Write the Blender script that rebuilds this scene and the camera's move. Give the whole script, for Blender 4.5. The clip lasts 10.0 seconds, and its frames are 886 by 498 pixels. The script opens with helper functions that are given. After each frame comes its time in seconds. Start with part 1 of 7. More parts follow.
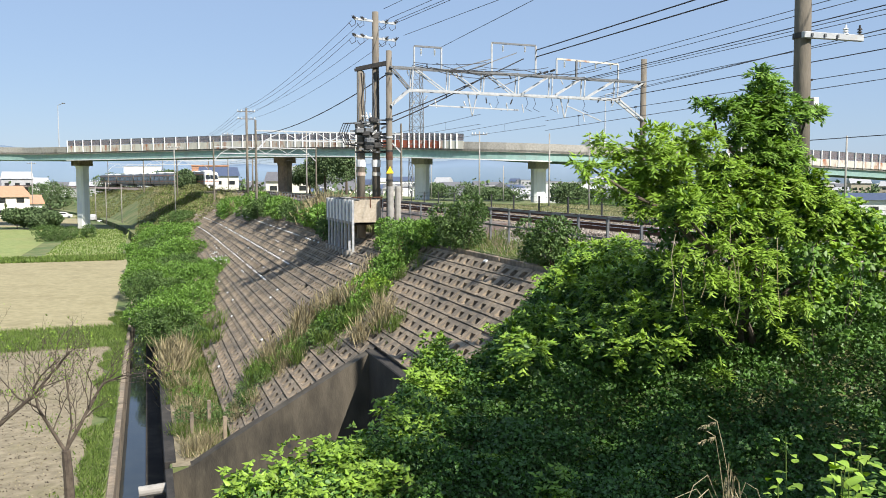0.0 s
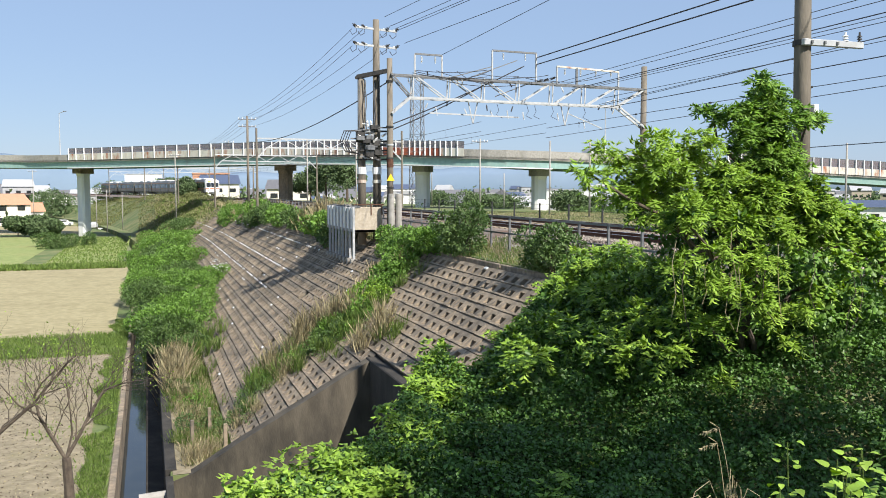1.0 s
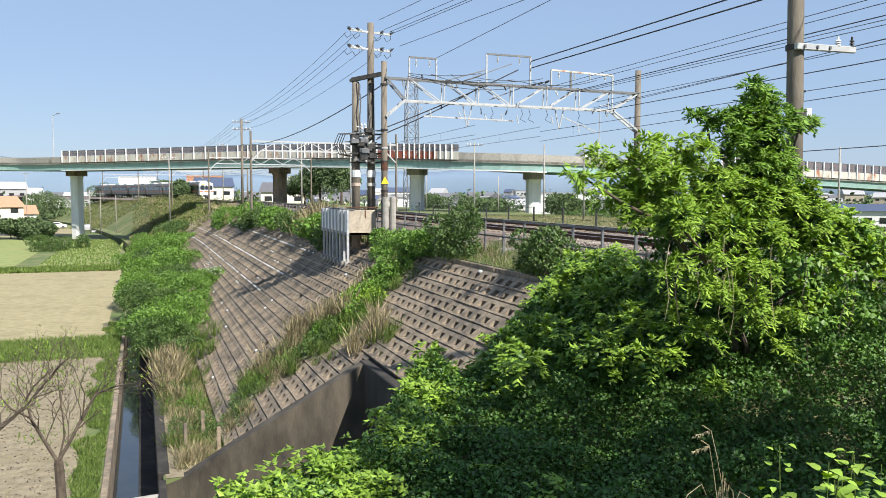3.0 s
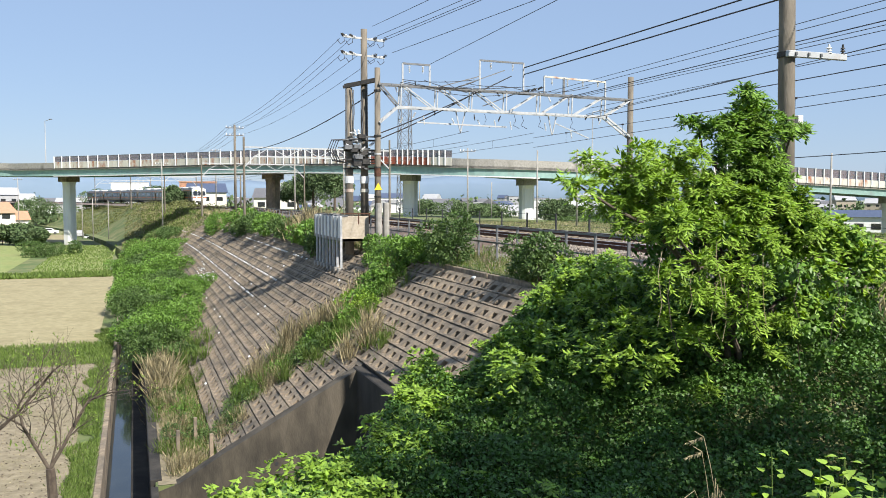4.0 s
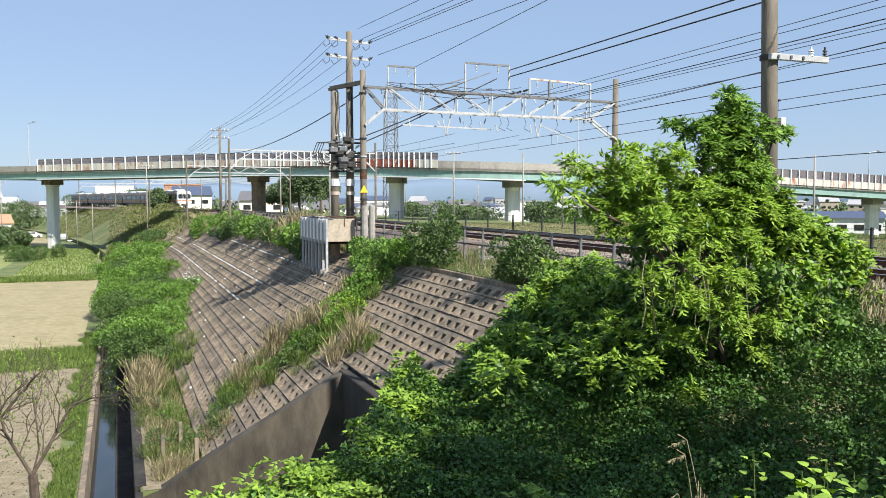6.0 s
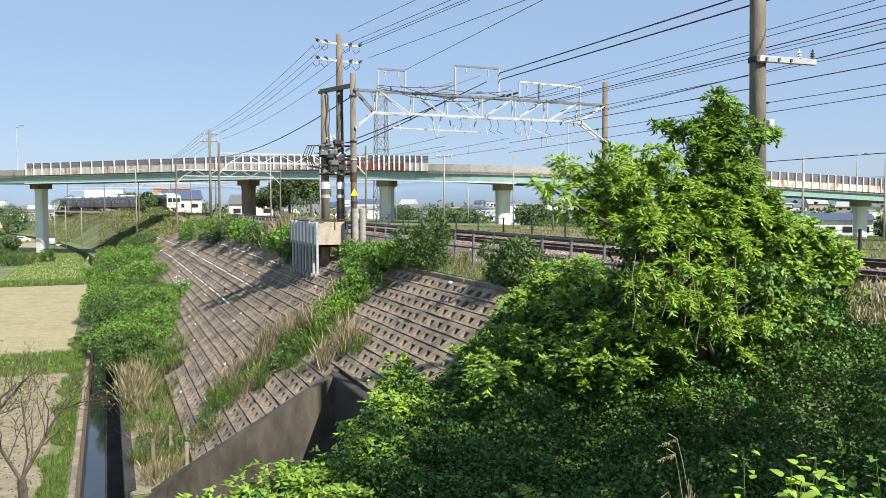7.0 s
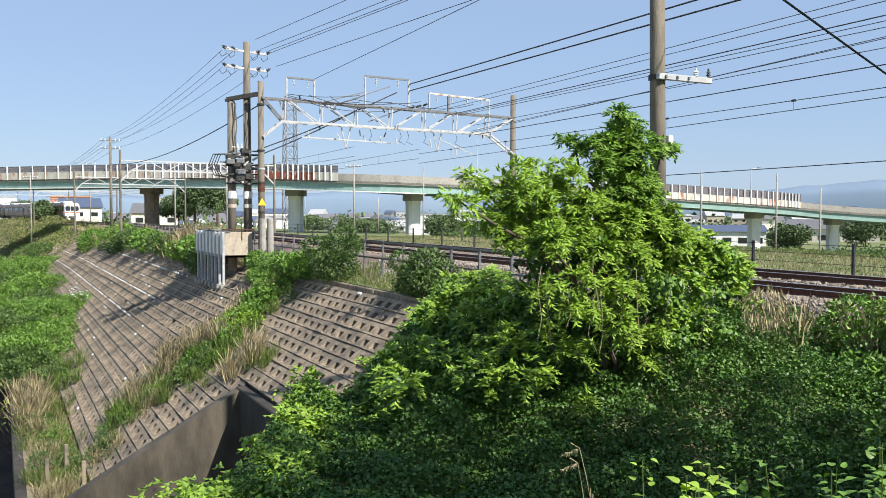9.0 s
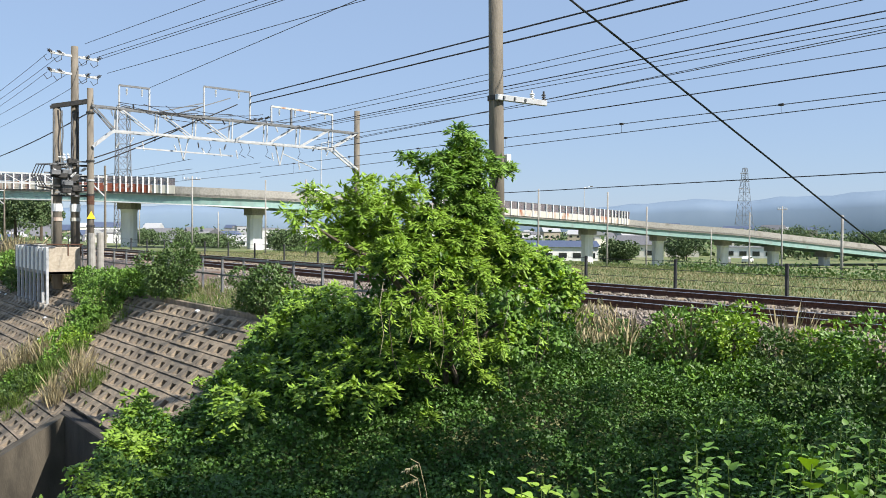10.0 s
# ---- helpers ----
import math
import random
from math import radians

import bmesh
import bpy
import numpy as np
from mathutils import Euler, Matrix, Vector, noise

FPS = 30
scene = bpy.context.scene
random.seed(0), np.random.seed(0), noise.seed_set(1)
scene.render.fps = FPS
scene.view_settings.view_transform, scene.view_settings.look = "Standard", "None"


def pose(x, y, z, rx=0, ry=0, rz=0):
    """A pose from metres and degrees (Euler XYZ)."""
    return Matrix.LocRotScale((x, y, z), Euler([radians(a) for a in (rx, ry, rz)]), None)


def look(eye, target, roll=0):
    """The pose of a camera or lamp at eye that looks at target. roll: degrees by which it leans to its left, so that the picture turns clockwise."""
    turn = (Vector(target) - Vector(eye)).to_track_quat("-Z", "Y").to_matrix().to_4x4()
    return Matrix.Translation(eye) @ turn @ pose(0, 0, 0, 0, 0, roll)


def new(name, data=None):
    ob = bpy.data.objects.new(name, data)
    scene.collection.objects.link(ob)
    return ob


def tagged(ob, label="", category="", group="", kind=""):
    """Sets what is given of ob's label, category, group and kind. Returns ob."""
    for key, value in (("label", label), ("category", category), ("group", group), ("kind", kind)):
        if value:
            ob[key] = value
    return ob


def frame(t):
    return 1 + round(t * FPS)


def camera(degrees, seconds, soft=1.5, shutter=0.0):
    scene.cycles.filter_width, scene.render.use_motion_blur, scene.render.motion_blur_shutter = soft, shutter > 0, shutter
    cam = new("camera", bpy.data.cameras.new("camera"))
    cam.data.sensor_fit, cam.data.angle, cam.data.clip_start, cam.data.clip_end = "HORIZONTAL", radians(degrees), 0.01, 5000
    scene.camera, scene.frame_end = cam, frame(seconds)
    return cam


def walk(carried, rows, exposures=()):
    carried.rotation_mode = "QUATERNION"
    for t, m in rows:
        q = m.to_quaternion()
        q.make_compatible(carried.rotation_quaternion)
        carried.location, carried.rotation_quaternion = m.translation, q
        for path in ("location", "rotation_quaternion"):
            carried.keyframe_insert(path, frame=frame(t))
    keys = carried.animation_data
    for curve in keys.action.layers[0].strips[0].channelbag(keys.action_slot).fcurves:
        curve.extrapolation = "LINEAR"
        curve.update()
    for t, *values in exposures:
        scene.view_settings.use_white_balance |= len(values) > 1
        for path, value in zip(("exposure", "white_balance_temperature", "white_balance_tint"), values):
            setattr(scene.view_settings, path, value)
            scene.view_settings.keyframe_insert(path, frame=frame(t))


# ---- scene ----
EYE = 1.65
cam = camera(54.56, 10.0, soft=0.9)
ROWS = [
    (0.0, -0.025, 0.028, -0.004, -19.00, -4.50, 0.00),
    (0.5, -0.031, 0.023, -0.012, -18.98, -4.29, 0.11),
    (1.0, -0.031, 0.022, -0.013, -18.96, -4.00, 0.04),
    (1.5, -0.020, 0.010, -0.011, -18.98, -3.83, 0.09),
    (2.0, -0.017, 0.011, -0.016, -18.93, -3.88, 0.12),
    (3.5, -0.027, 0.022, -0.010, -19.62, -3.65, -0.14),
    (4.0, -0.031, 0.004, -0.004, -19.78, -3.40, -0.08),
    (4.5, -0.015, 0.006, -0.008, -19.73, -3.33, 0.12),
    (5.0, -0.008, 0.010, -0.004, -19.86, -3.39, 0.18),
    (5.5, 0.000, 0.012, 0.012, -20.33, -3.35, 0.10),
    (7.0, -0.002, 0.004, -0.012, -21.32, -3.04, 0.21),
    (7.5, 0.003, -0.002, -0.002, -22.09, -2.91, 0.22),
    (8.0, -0.001, 0.004, 0.004, -23.42, -2.84, 0.04),
    (8.5, 0.004, -0.007, 0.006, -25.17, -2.72, -0.05),
    (9.0, 0.021, -0.009, 0.009, -27.29, -2.37, -0.09),
    (9.5, 0.018, -0.016, 0.003, -30.79, -1.86, -0.23),
    (10.0, 0.043, -0.027, 0.024, -37.64, -1.32, -0.39),
]
walk(cam, [(t, pose(x, y, EYE + z, 90 + pitch, roll, yaw)) for t, x, y, z, yaw, pitch, roll in ROWS], [(0.0, 0.85), (10.0, 0.9)])

# ---- world and sun ----
SUN_ELEVATION, SUN_AZIMUTH = radians(44.5), radians(157)
world = bpy.data.worlds.new("sky")
scene.world = world
world.use_nodes = True
wn = world.node_tree.nodes
sky = wn.new("ShaderNodeTexSky")
sky.sky_type, sky.sun_disc = "NISHITA", False
sky.sun_elevation, sky.sun_rotation = SUN_ELEVATION, SUN_AZIMUTH
sky.air_density, sky.dust_density, sky.ozone_density = 1.0, 0.4, 3.0
wn["Background"].inputs[1].default_value = 0.073
soften = wn.new("ShaderNodeHueSaturation")
soften.inputs["Hue"].default_value, soften.inputs["Saturation"].default_value = 0.504, 1.0
world.node_tree.links.new(sky.outputs[0], soften.inputs["Color"])
haze = wn.new("ShaderNodeMix")
haze.data_type = "RGBA"
haze.inputs[0].default_value, haze.inputs[7].default_value = 0.68, (3.05, 4.2, 6.22, 1.0)
world.node_tree.links.new(soften.outputs[0], haze.inputs[6])
world.node_tree.links.new(haze.outputs[2], wn["Background"].inputs[0])
sun = new("sun", bpy.data.lights.new("sun", "SUN"))
sun.data.energy, sun.data.angle, sun.data.color = 4.8, radians(0.55), (1.0, 0.95, 0.87)
sun_from = Vector((math.sin(SUN_AZIMUTH) * math.cos(SUN_ELEVATION), math.cos(SUN_AZIMUTH) * math.cos(SUN_ELEVATION), math.sin(SUN_ELEVATION)))
sun.matrix_world = look(sun_from * 50, (0, 0, 0))


# ---- materials ----
def ramp_set(node, stops):
    r = node.color_ramp
    while len(r.elements) > len(stops):
        r.elements.remove(r.elements[-1])
    while len(r.elements) < len(stops):
        r.elements.new(1.0)
    for e, (p, c) in zip(r.elements, stops):
        e.position, e.color = p, (*c, 1)


def surface(name, dark, light, scale=3.0, rough=0.8, metal=0.0, bump=0.0, bump_scale=30.0, stain=None, stain_scale=0.6, stain_at=(0.55, 0.7), vary=0.0, stretch=(1, 1, 1), through_light=0.0, spec=0.4):
    """A procedural surface: two colours mixed by fine noise, a stain at a larger scale, fine relief."""
    m = bpy.data.materials.new(name)
    m.use_nodes = True
    n, l = m.node_tree.nodes, m.node_tree.links
    b = n["Principled BSDF"]
    geo = n.new("ShaderNodeNewGeometry")
    mapping = n.new("ShaderNodeMapping")
    mapping.inputs["Scale"].default_value = stretch
    l.new(geo.outputs["Position"], mapping.inputs["Vector"])
    fine = n.new("ShaderNodeTexNoise")
    fine.inputs["Scale"].default_value, fine.inputs["Detail"].default_value = scale, 6
    l.new(mapping.outputs[0], fine.inputs["Vector"])
    ramp = n.new("ShaderNodeValToRGB")
    ramp_set(ramp, [(0.3, dark), (0.7, light)])
    l.new(fine.outputs["Fac"], ramp.inputs[0])
    out = ramp.outputs[0]
    if stain:
        big = n.new("ShaderNodeTexNoise")
        big.inputs["Scale"].default_value, big.inputs["Detail"].default_value = stain_scale, 8
        big.inputs["Roughness"].default_value = 0.65
        l.new(mapping.outputs[0], big.inputs["Vector"])
        sr = n.new("ShaderNodeValToRGB")
        ramp_set(sr, [(stain_at[0], (0, 0, 0)), (stain_at[1], (1, 1, 1))])
        l.new(big.outputs["Fac"], sr.inputs[0])
        mix = n.new("ShaderNodeMix")
        mix.data_type = "RGBA"
        l.new(sr.outputs[0], mix.inputs[0])
        l.new(out, mix.inputs[6])
        mix.inputs[7].default_value = (*stain, 1)
        out = mix.outputs[2]
    if vary:
        hsv = n.new("ShaderNodeHueSaturation")
        mr = n.new("ShaderNodeMapRange")
        mr.inputs[3].default_value, mr.inputs[4].default_value = 1 - vary, 1 + vary
        l.new(geo.outputs["Random Per Island"], mr.inputs[0])
        l.new(mr.outputs[0], hsv.inputs["Value"])
        l.new(out, hsv.inputs["Color"])
        out = hsv.outputs[0]
    l.new(out, b.inputs["Base Color"])
    b.inputs["Roughness"].default_value, b.inputs["Metallic"].default_value = rough, metal
    b.inputs["Specular IOR Level"].default_value = spec
    if bump:
        bn = n.new("ShaderNodeTexNoise")
        bn.inputs["Scale"].default_value, bn.inputs["Detail"].default_value = bump_scale, 5
        l.new(mapping.outputs[0], bn.inputs["Vector"])
        bu = n.new("ShaderNodeBump")
        bu.inputs["Strength"].default_value, bu.inputs["Distance"].default_value = bump, 0.03
        l.new(bn.outputs["Fac"], bu.inputs["Height"])
        l.new(bu.outputs[0], b.inputs["Normal"])
    if through_light:
        tr = n.new("ShaderNodeBsdfTranslucent")
        bright = n.new("ShaderNodeHueSaturation")
        bright.inputs["Value"].default_value, bright.inputs["Saturation"].default_value = 1.3, 1.15
        l.new(out, bright.inputs["Color"])
        l.new(bright.outputs[0], tr.inputs[0])
        ms = n.new("ShaderNodeMixShader")
        ms.inputs[0].default_value = through_light
        l.new(b.outputs[0], ms.inputs[1])
        l.new(tr.outputs[0], ms.inputs[2])
        l.new(ms.outputs[0], n["Material Output"].inputs[0])
    return m


M = {}
M["concrete"] = surface("concrete", (0.25, 0.235, 0.21), (0.36, 0.34, 0.31), 4, 0.9, bump=0.3, stain=(0.16, 0.15, 0.13), stain_scale=0.5)
M["old_concrete"] = surface("old_concrete", (0.18, 0.142, 0.1), (0.315, 0.252, 0.18), 5, 0.95, bump=0.5, stain=(0.075, 0.068, 0.058), stain_scale=0.7, stain_at=(0.45, 0.7), vary=0.18)
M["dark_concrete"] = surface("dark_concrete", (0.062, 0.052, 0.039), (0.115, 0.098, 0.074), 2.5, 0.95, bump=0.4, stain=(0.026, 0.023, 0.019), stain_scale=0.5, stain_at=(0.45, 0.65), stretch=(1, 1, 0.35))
# darker stained copy of dark_concrete, with shade put into its colour
M["shaded_concrete"] = surface("shaded_concrete", (0.028, 0.025, 0.021), (0.055, 0.048, 0.04), 2.5, 0.9, bump=0.4, stain=(0.016, 0.015, 0.014), stain_scale=0.5, stain_at=(0.45, 0.65), stretch=(1, 1, 0.35))
M["pale_concrete"] = surface("pale_concrete", (0.68, 0.68, 0.66), (0.78, 0.78, 0.76), 1.5, 0.85, bump=0.15, stain=(0.42, 0.4, 0.37), stain_scale=0.4, stain_at=(0.55, 0.8), stretch=(1, 1, 0.3))
M["tan_concrete"] = surface("tan_concrete", (0.34, 0.29, 0.22), (0.45, 0.39, 0.31), 9, 0.9, bump=0.4, stain=(0.3, 0.25, 0.19), stain_scale=4)
M["pole_concrete"] = surface("pole_concrete", (0.125, 0.108, 0.085), (0.2, 0.173, 0.137), 6, 0.9, bump=0.3, stain=(0.08, 0.068, 0.054), stain_scale=1.2, stretch=(1, 1, 0.25))
M["white_steel"] = surface("white_steel", (0.33, 0.345, 0.355), (0.46, 0.465, 0.465), 5, 0.45, stain=(0.4, 0.33, 0.27), stain_scale=1.5, stain_at=(0.6, 0.74))
M["grey_steel"] = surface("grey_steel", (0.12, 0.123, 0.127), (0.2, 0.203, 0.207), 6, 0.5, 0.4)
M["dark_steel"] = surface("dark_steel", (0.03, 0.03, 0.03), (0.06, 0.055, 0.05), 8, 0.6, 0.3)
M["rust"] = surface("rust", (0.06, 0.028, 0.018), (0.12, 0.055, 0.032), 9, 0.9, bump=0.3)
M["rail_head"] = surface("rail_head", (0.4, 0.38, 0.36), (0.55, 0.53, 0.5), 5, 0.35, 0.8)
M["green_steel"] = surface("green_steel", (0.19, 0.3, 0.27), (0.26, 0.38, 0.345), 2, 0.55, stain=(0.2, 0.24, 0.22), stain_scale=0.5)
M["ballast"] = surface("ballast", (0.10, 0.075, 0.06), (0.24, 0.2, 0.17), 14, 0.95, bump=1.0, bump_scale=14, stain=(0.16, 0.09, 0.06), stain_scale=0.4)
M["gravel"] = surface("gravel", (0.2, 0.19, 0.17), (0.36, 0.34, 0.31), 16, 0.95, bump=1.0, bump_scale=16, stain=(0.16, 0.17, 0.08), stain_scale=0.8, stain_at=(0.5, 0.65))
M["ground"] = surface("ground", (0.13, 0.14, 0.055), (0.22, 0.21, 0.1), 1.2, 0.95, bump=0.6, bump_scale=6, stain=(0.08, 0.12, 0.035), stain_scale=0.25, stain_at=(0.4, 0.6))
M["dry_field"] = surface("dry_field", (0.24, 0.208, 0.112), (0.335, 0.29, 0.168), 2.2, 0.95, bump=0.7, bump_scale=5, stain=(0.2, 0.17, 0.09), stain_scale=0.35, stain_at=(0.5, 0.75))
M["bare_soil"] = surface("bare_soil", (0.165, 0.138, 0.09), (0.275, 0.232, 0.155), 3.5, 0.95, bump=1.0, bump_scale=7, stain=(0.17, 0.15, 0.08), stain_scale=0.45, stain_at=(0.5, 0.7))
M["green_field"] = surface("green_field", (0.16, 0.2, 0.06), (0.25, 0.28, 0.1), 1.5, 0.95, bump=0.5, bump_scale=8, stain=(0.24, 0.24, 0.09), stain_scale=0.15, stain_at=(0.5, 0.7))
M["leaf"] = surface("leaf", (0.09, 0.178, 0.026), (0.142, 0.255, 0.041), 1.5, 0.5, vary=0.4, through_light=0.16, spec=0.4)
M["young_leaf"] = surface("young_leaf", (0.157, 0.265, 0.03), (0.248, 0.37, 0.05), 1.5, 0.5, vary=0.35, through_light=0.2, spec=0.4)
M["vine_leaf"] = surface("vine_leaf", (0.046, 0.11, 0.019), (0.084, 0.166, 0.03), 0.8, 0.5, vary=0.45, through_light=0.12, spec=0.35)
M["bush_leaf"] = surface("bush_leaf", (0.055, 0.105, 0.024), (0.1, 0.16, 0.042), 1.0, 0.55, vary=0.35, through_light=0.18)
M["scrub_leaf"] = surface("scrub_leaf", (0.1, 0.12, 0.035), (0.17, 0.18, 0.06), 0.5, 0.6, vary=0.35, through_light=0.15, stain=(0.22, 0.19, 0.1), stain_scale=0.12, stain_at=(0.52, 0.66))
M["tree_leaf"] = surface("tree_leaf", (0.106, 0.203, 0.027), (0.178, 0.296, 0.044), 1.5, 0.5, vary=0.4, through_light=0.18, spec=0.4)
M["dry_grass"] = surface("dry_grass", (0.3, 0.25, 0.14), (0.44, 0.38, 0.23), 2, 0.8, vary=0.3, through_light=0.2)
M["green_grass"] = surface("green_grass", (0.095, 0.155, 0.028), (0.17, 0.235, 0.055), 2, 0.7, vary=0.3, through_light=0.3)
M["field_grass"] = surface("field_grass", (0.1, 0.135, 0.04), (0.17, 0.2, 0.07), 0.4, 0.75, vary=0.3, through_light=0.2, stain=(0.24, 0.21, 0.11), stain_scale=0.15, stain_at=(0.5, 0.7))
M["far_wood"] = surface("far_wood", (0.065, 0.11, 0.04), (0.11, 0.155, 0.065), 1.0, 0.9, vary=0.3, bump=0.6)
M["bark"] = surface("bark", (0.06, 0.045, 0.035), (0.12, 0.095, 0.07), 8, 0.95, bump=0.5)
M["black_cable"] = surface("black_cable", (0.02, 0.02, 0.022), (0.035, 0.035, 0.037), 5, 0.6)
M["copper_wire"] = surface("copper_wire", (0.05, 0.055, 0.055), (0.09, 0.095, 0.095), 5, 0.5, 0.3)
M["stainless"] = surface("stainless", (0.22, 0.195, 0.17), (0.28, 0.25, 0.215), 3, 0.42, 0.8, stain=(0.24, 0.2, 0.17), stain_scale=0.5, stretch=(1, 0.15, 1))
M["white_paint"] = surface("white_paint", (0.62, 0.62, 0.61), (0.74, 0.74, 0.73), 3, 0.35)
M["orange"] = surface("orange", (0.6, 0.13, 0.02), (0.68, 0.17, 0.03), 3, 0.4)
M["dark_glass"] = surface("dark_glass", (0.015, 0.018, 0.02), (0.03, 0.034, 0.036), 3, 0.06, spec=0.8)
M["roof_grey"] = surface("roof_grey", (0.3, 0.3, 0.31), (0.4, 0.4, 0.4), 3, 0.6)
M["sign_yellow"] = surface("sign_yellow", (0.75, 0.48, 0.02), (0.8, 0.53, 0.03), 3, 0.5)
M["wall_cream"] = surface("wall_cream", (0.6, 0.56, 0.48), (0.68, 0.64, 0.56), 1, 0.9)
M["wall_white"] = surface("wall_white", (0.68, 0.68, 0.66), (0.76, 0.76, 0.74), 1, 0.9)
M["tile_orange"] = surface("tile_orange", (0.4, 0.2, 0.12), (0.5, 0.27, 0.17), 3, 0.8)
M["tile_blue"] = surface("tile_blue", (0.05, 0.07, 0.12), (0.08, 0.1, 0.16), 3, 0.6)
M["tile_dark"] = surface("tile_dark", (0.09, 0.09, 0.1), (0.15, 0.15, 0.16), 3, 0.7)
def mesh_screen(name, colour, open_part):
    m = surface(name, colour, colour, 2, 0.6)
    n, l = m.node_tree.nodes, m.node_tree.links
    clear, mix, end = n.new("ShaderNodeBsdfTransparent"), n.new("ShaderNodeMixShader"), n["Material Output"]
    mix.inputs[0].default_value = open_part
    l.new(n["Principled BSDF"].outputs[0], mix.inputs[1])
    l.new(clear.outputs[0], mix.inputs[2])
    l.new(mix.outputs[0], end.inputs["Surface"])
    return m


M["mesh_screen"] = mesh_screen("mesh_screen", (0.17, 0.13, 0.13), 0.35)
M["rust_panel"] = surface("rust_panel", (0.46, 0.44, 0.38), (0.6, 0.57, 0.5), 1, 0.7, stain=(0.3, 0.1, 0.04), stain_scale=1.1, stain_at=(0.5, 0.66), stretch=(1, 1, 0.3))
M["rust_red"] = surface("rust_red", (0.2, 0.05, 0.03), (0.3, 0.09, 0.05), 2, 0.85, stain=(0.5, 0.45, 0.4), stain_scale=1.2)
# the blue haze of distance is put into the hills' own colour
M["hill_haze_blue"] = surface("hill_haze_blue", (0.15, 0.205, 0.275), (0.18, 0.235, 0.305), 0.004, 1.0, spec=0.0)
M["water"] = surface("water", (0.012, 0.016, 0.018), (0.025, 0.03, 0.03), 2, 0.04, bump=0.08, bump_scale=4, spec=0.5)


# ---- builders ----
def finish(bm, name, material, parent=None, label="", smooth=False):
    me = bpy.data.meshes.new(name)
    bm.to_mesh(me)
    bm.free()
    me.materials.append(material)
    if smooth:
        me.shade_smooth()
    ob = new(name, me)
    if parent:
        ob.parent = parent
    if label:
        ob["label"] = label
    return ob


def part(name, bm, material, parent, label="", smooth=False):
    return finish(bm, name, material, parent, label, smooth)


def thing(name, at, label, category, group="", kind="", turn=0.0):
    e = new(name)
    e.matrix_basis = pose(at[0], at[1], at[2], 0, 0, turn)
    return tagged(e, label, category, group, kind)


def mesh_part(name, verts, faces, material, parent=None, label="", smooth=False):
    me = bpy.data.meshes.new(name)
    me.from_pydata([tuple(v) for v in verts], [], faces)
    me.materials.append(material)
    if smooth:
        me.shade_smooth()
    ob = new(name, me)
    if parent:
        ob.parent = parent
    if label:
        ob["label"] = label
    return ob


def add_box(bm, lo, hi):
    vs = [bm.verts.new((x, y, z)) for z in (lo[2], hi[2]) for y in (lo[1], hi[1]) for x in (lo[0], hi[0])]
    for f in ((0, 2, 3, 1), (4, 5, 7, 6), (0, 1, 5, 4), (2, 6, 7, 3), (0, 4, 6, 2), (1, 3, 7, 5)):
        bm.faces.new([vs[i] for i in f])
    return vs


def box(lo, hi, bevel=0.0):
    bm = bmesh.new()
    add_box(bm, lo, hi)
    if bevel:
        bmesh.ops.bevel(bm, geom=bm.edges[:], offset=bevel, segments=1, affect="EDGES")
    return bm


def add_rod(bm, a, b, ra, rb=None, n=8, caps=True):
    a, b = Vector(a), Vector(b)
    rb = ra if rb is None else rb
    w = (b - a).normalized()
    u = w.cross(Vector((0, 0, 1)) if abs(w.z) < 0.9 else Vector((1, 0, 0))).normalized()
    v = w.cross(u)
    rings = []
    for p, r in ((a, ra), (b, rb)):
        rings.append([bm.verts.new(p + (u * math.cos(2 * math.pi * i / n) + v * math.sin(2 * math.pi * i / n)) * r) for i in range(n)])
    for i in range(n):
        bm.faces.new((rings[0][i], rings[0][(i + 1) % n], rings[1][(i + 1) % n], rings[1][i]))
    if caps:
        bm.faces.new(rings[0][::-1])
        bm.faces.new(rings[1])


def rod(a, b, ra, rb=None, n=8):
    bm = bmesh.new()
    add_rod(bm, a, b, ra, rb, n)
    return bm


def add_beam(bm, a, b, w, h):
    """A square bar from a to b, w wide and h high."""
    a, b = Vector(a), Vector(b)
    d = (b - a).normalized()
    u = d.cross(Vector((0, 0, 1)) if abs(d.z) < 0.98 else Vector((1, 0, 0))).normalized()
    v = u.cross(d)
    q = [[bm.verts.new(p + u * (sx * w / 2) + v * (sz * h / 2)) for sx, sz in ((-1, -1), (1, -1), (1, 1), (-1, 1))] for p in (a, b)]
    for i in range(4):
        bm.faces.new((q[0][i], q[0][(i + 1) % 4], q[1][(i + 1) % 4], q[1][i]))
    bm.faces.new(q[0][::-1])
    bm.faces.new(q[1])


def beam(a, b, w, h):
    bm = bmesh.new()
    add_beam(bm, a, b, w, h)
    return bm


def cable(points, r, n=5):
    bm = bmesh.new()
    pts = [Vector(p) for p in points]
    rings = []
    for i, p in enumerate(pts):
        w = (pts[min(i + 1, len(pts) - 1)] - pts[max(i - 1, 0)]).normalized()
        u = w.cross(Vector((0, 0, 1))).normalized() if abs(w.z) < 0.98 else Vector((1, 0, 0))
        v = u.cross(w)
        rings.append([bm.verts.new(p + (u * math.cos(2 * math.pi * k / n) + v * math.sin(2 * math.pi * k / n)) * r) for k in range(n)])
    for s, t in zip(rings, rings[1:]):
        for k in range(n):
            bm.faces.new((s[k], s[(k + 1) % n], t[(k + 1) % n], t[k]))
    return bm


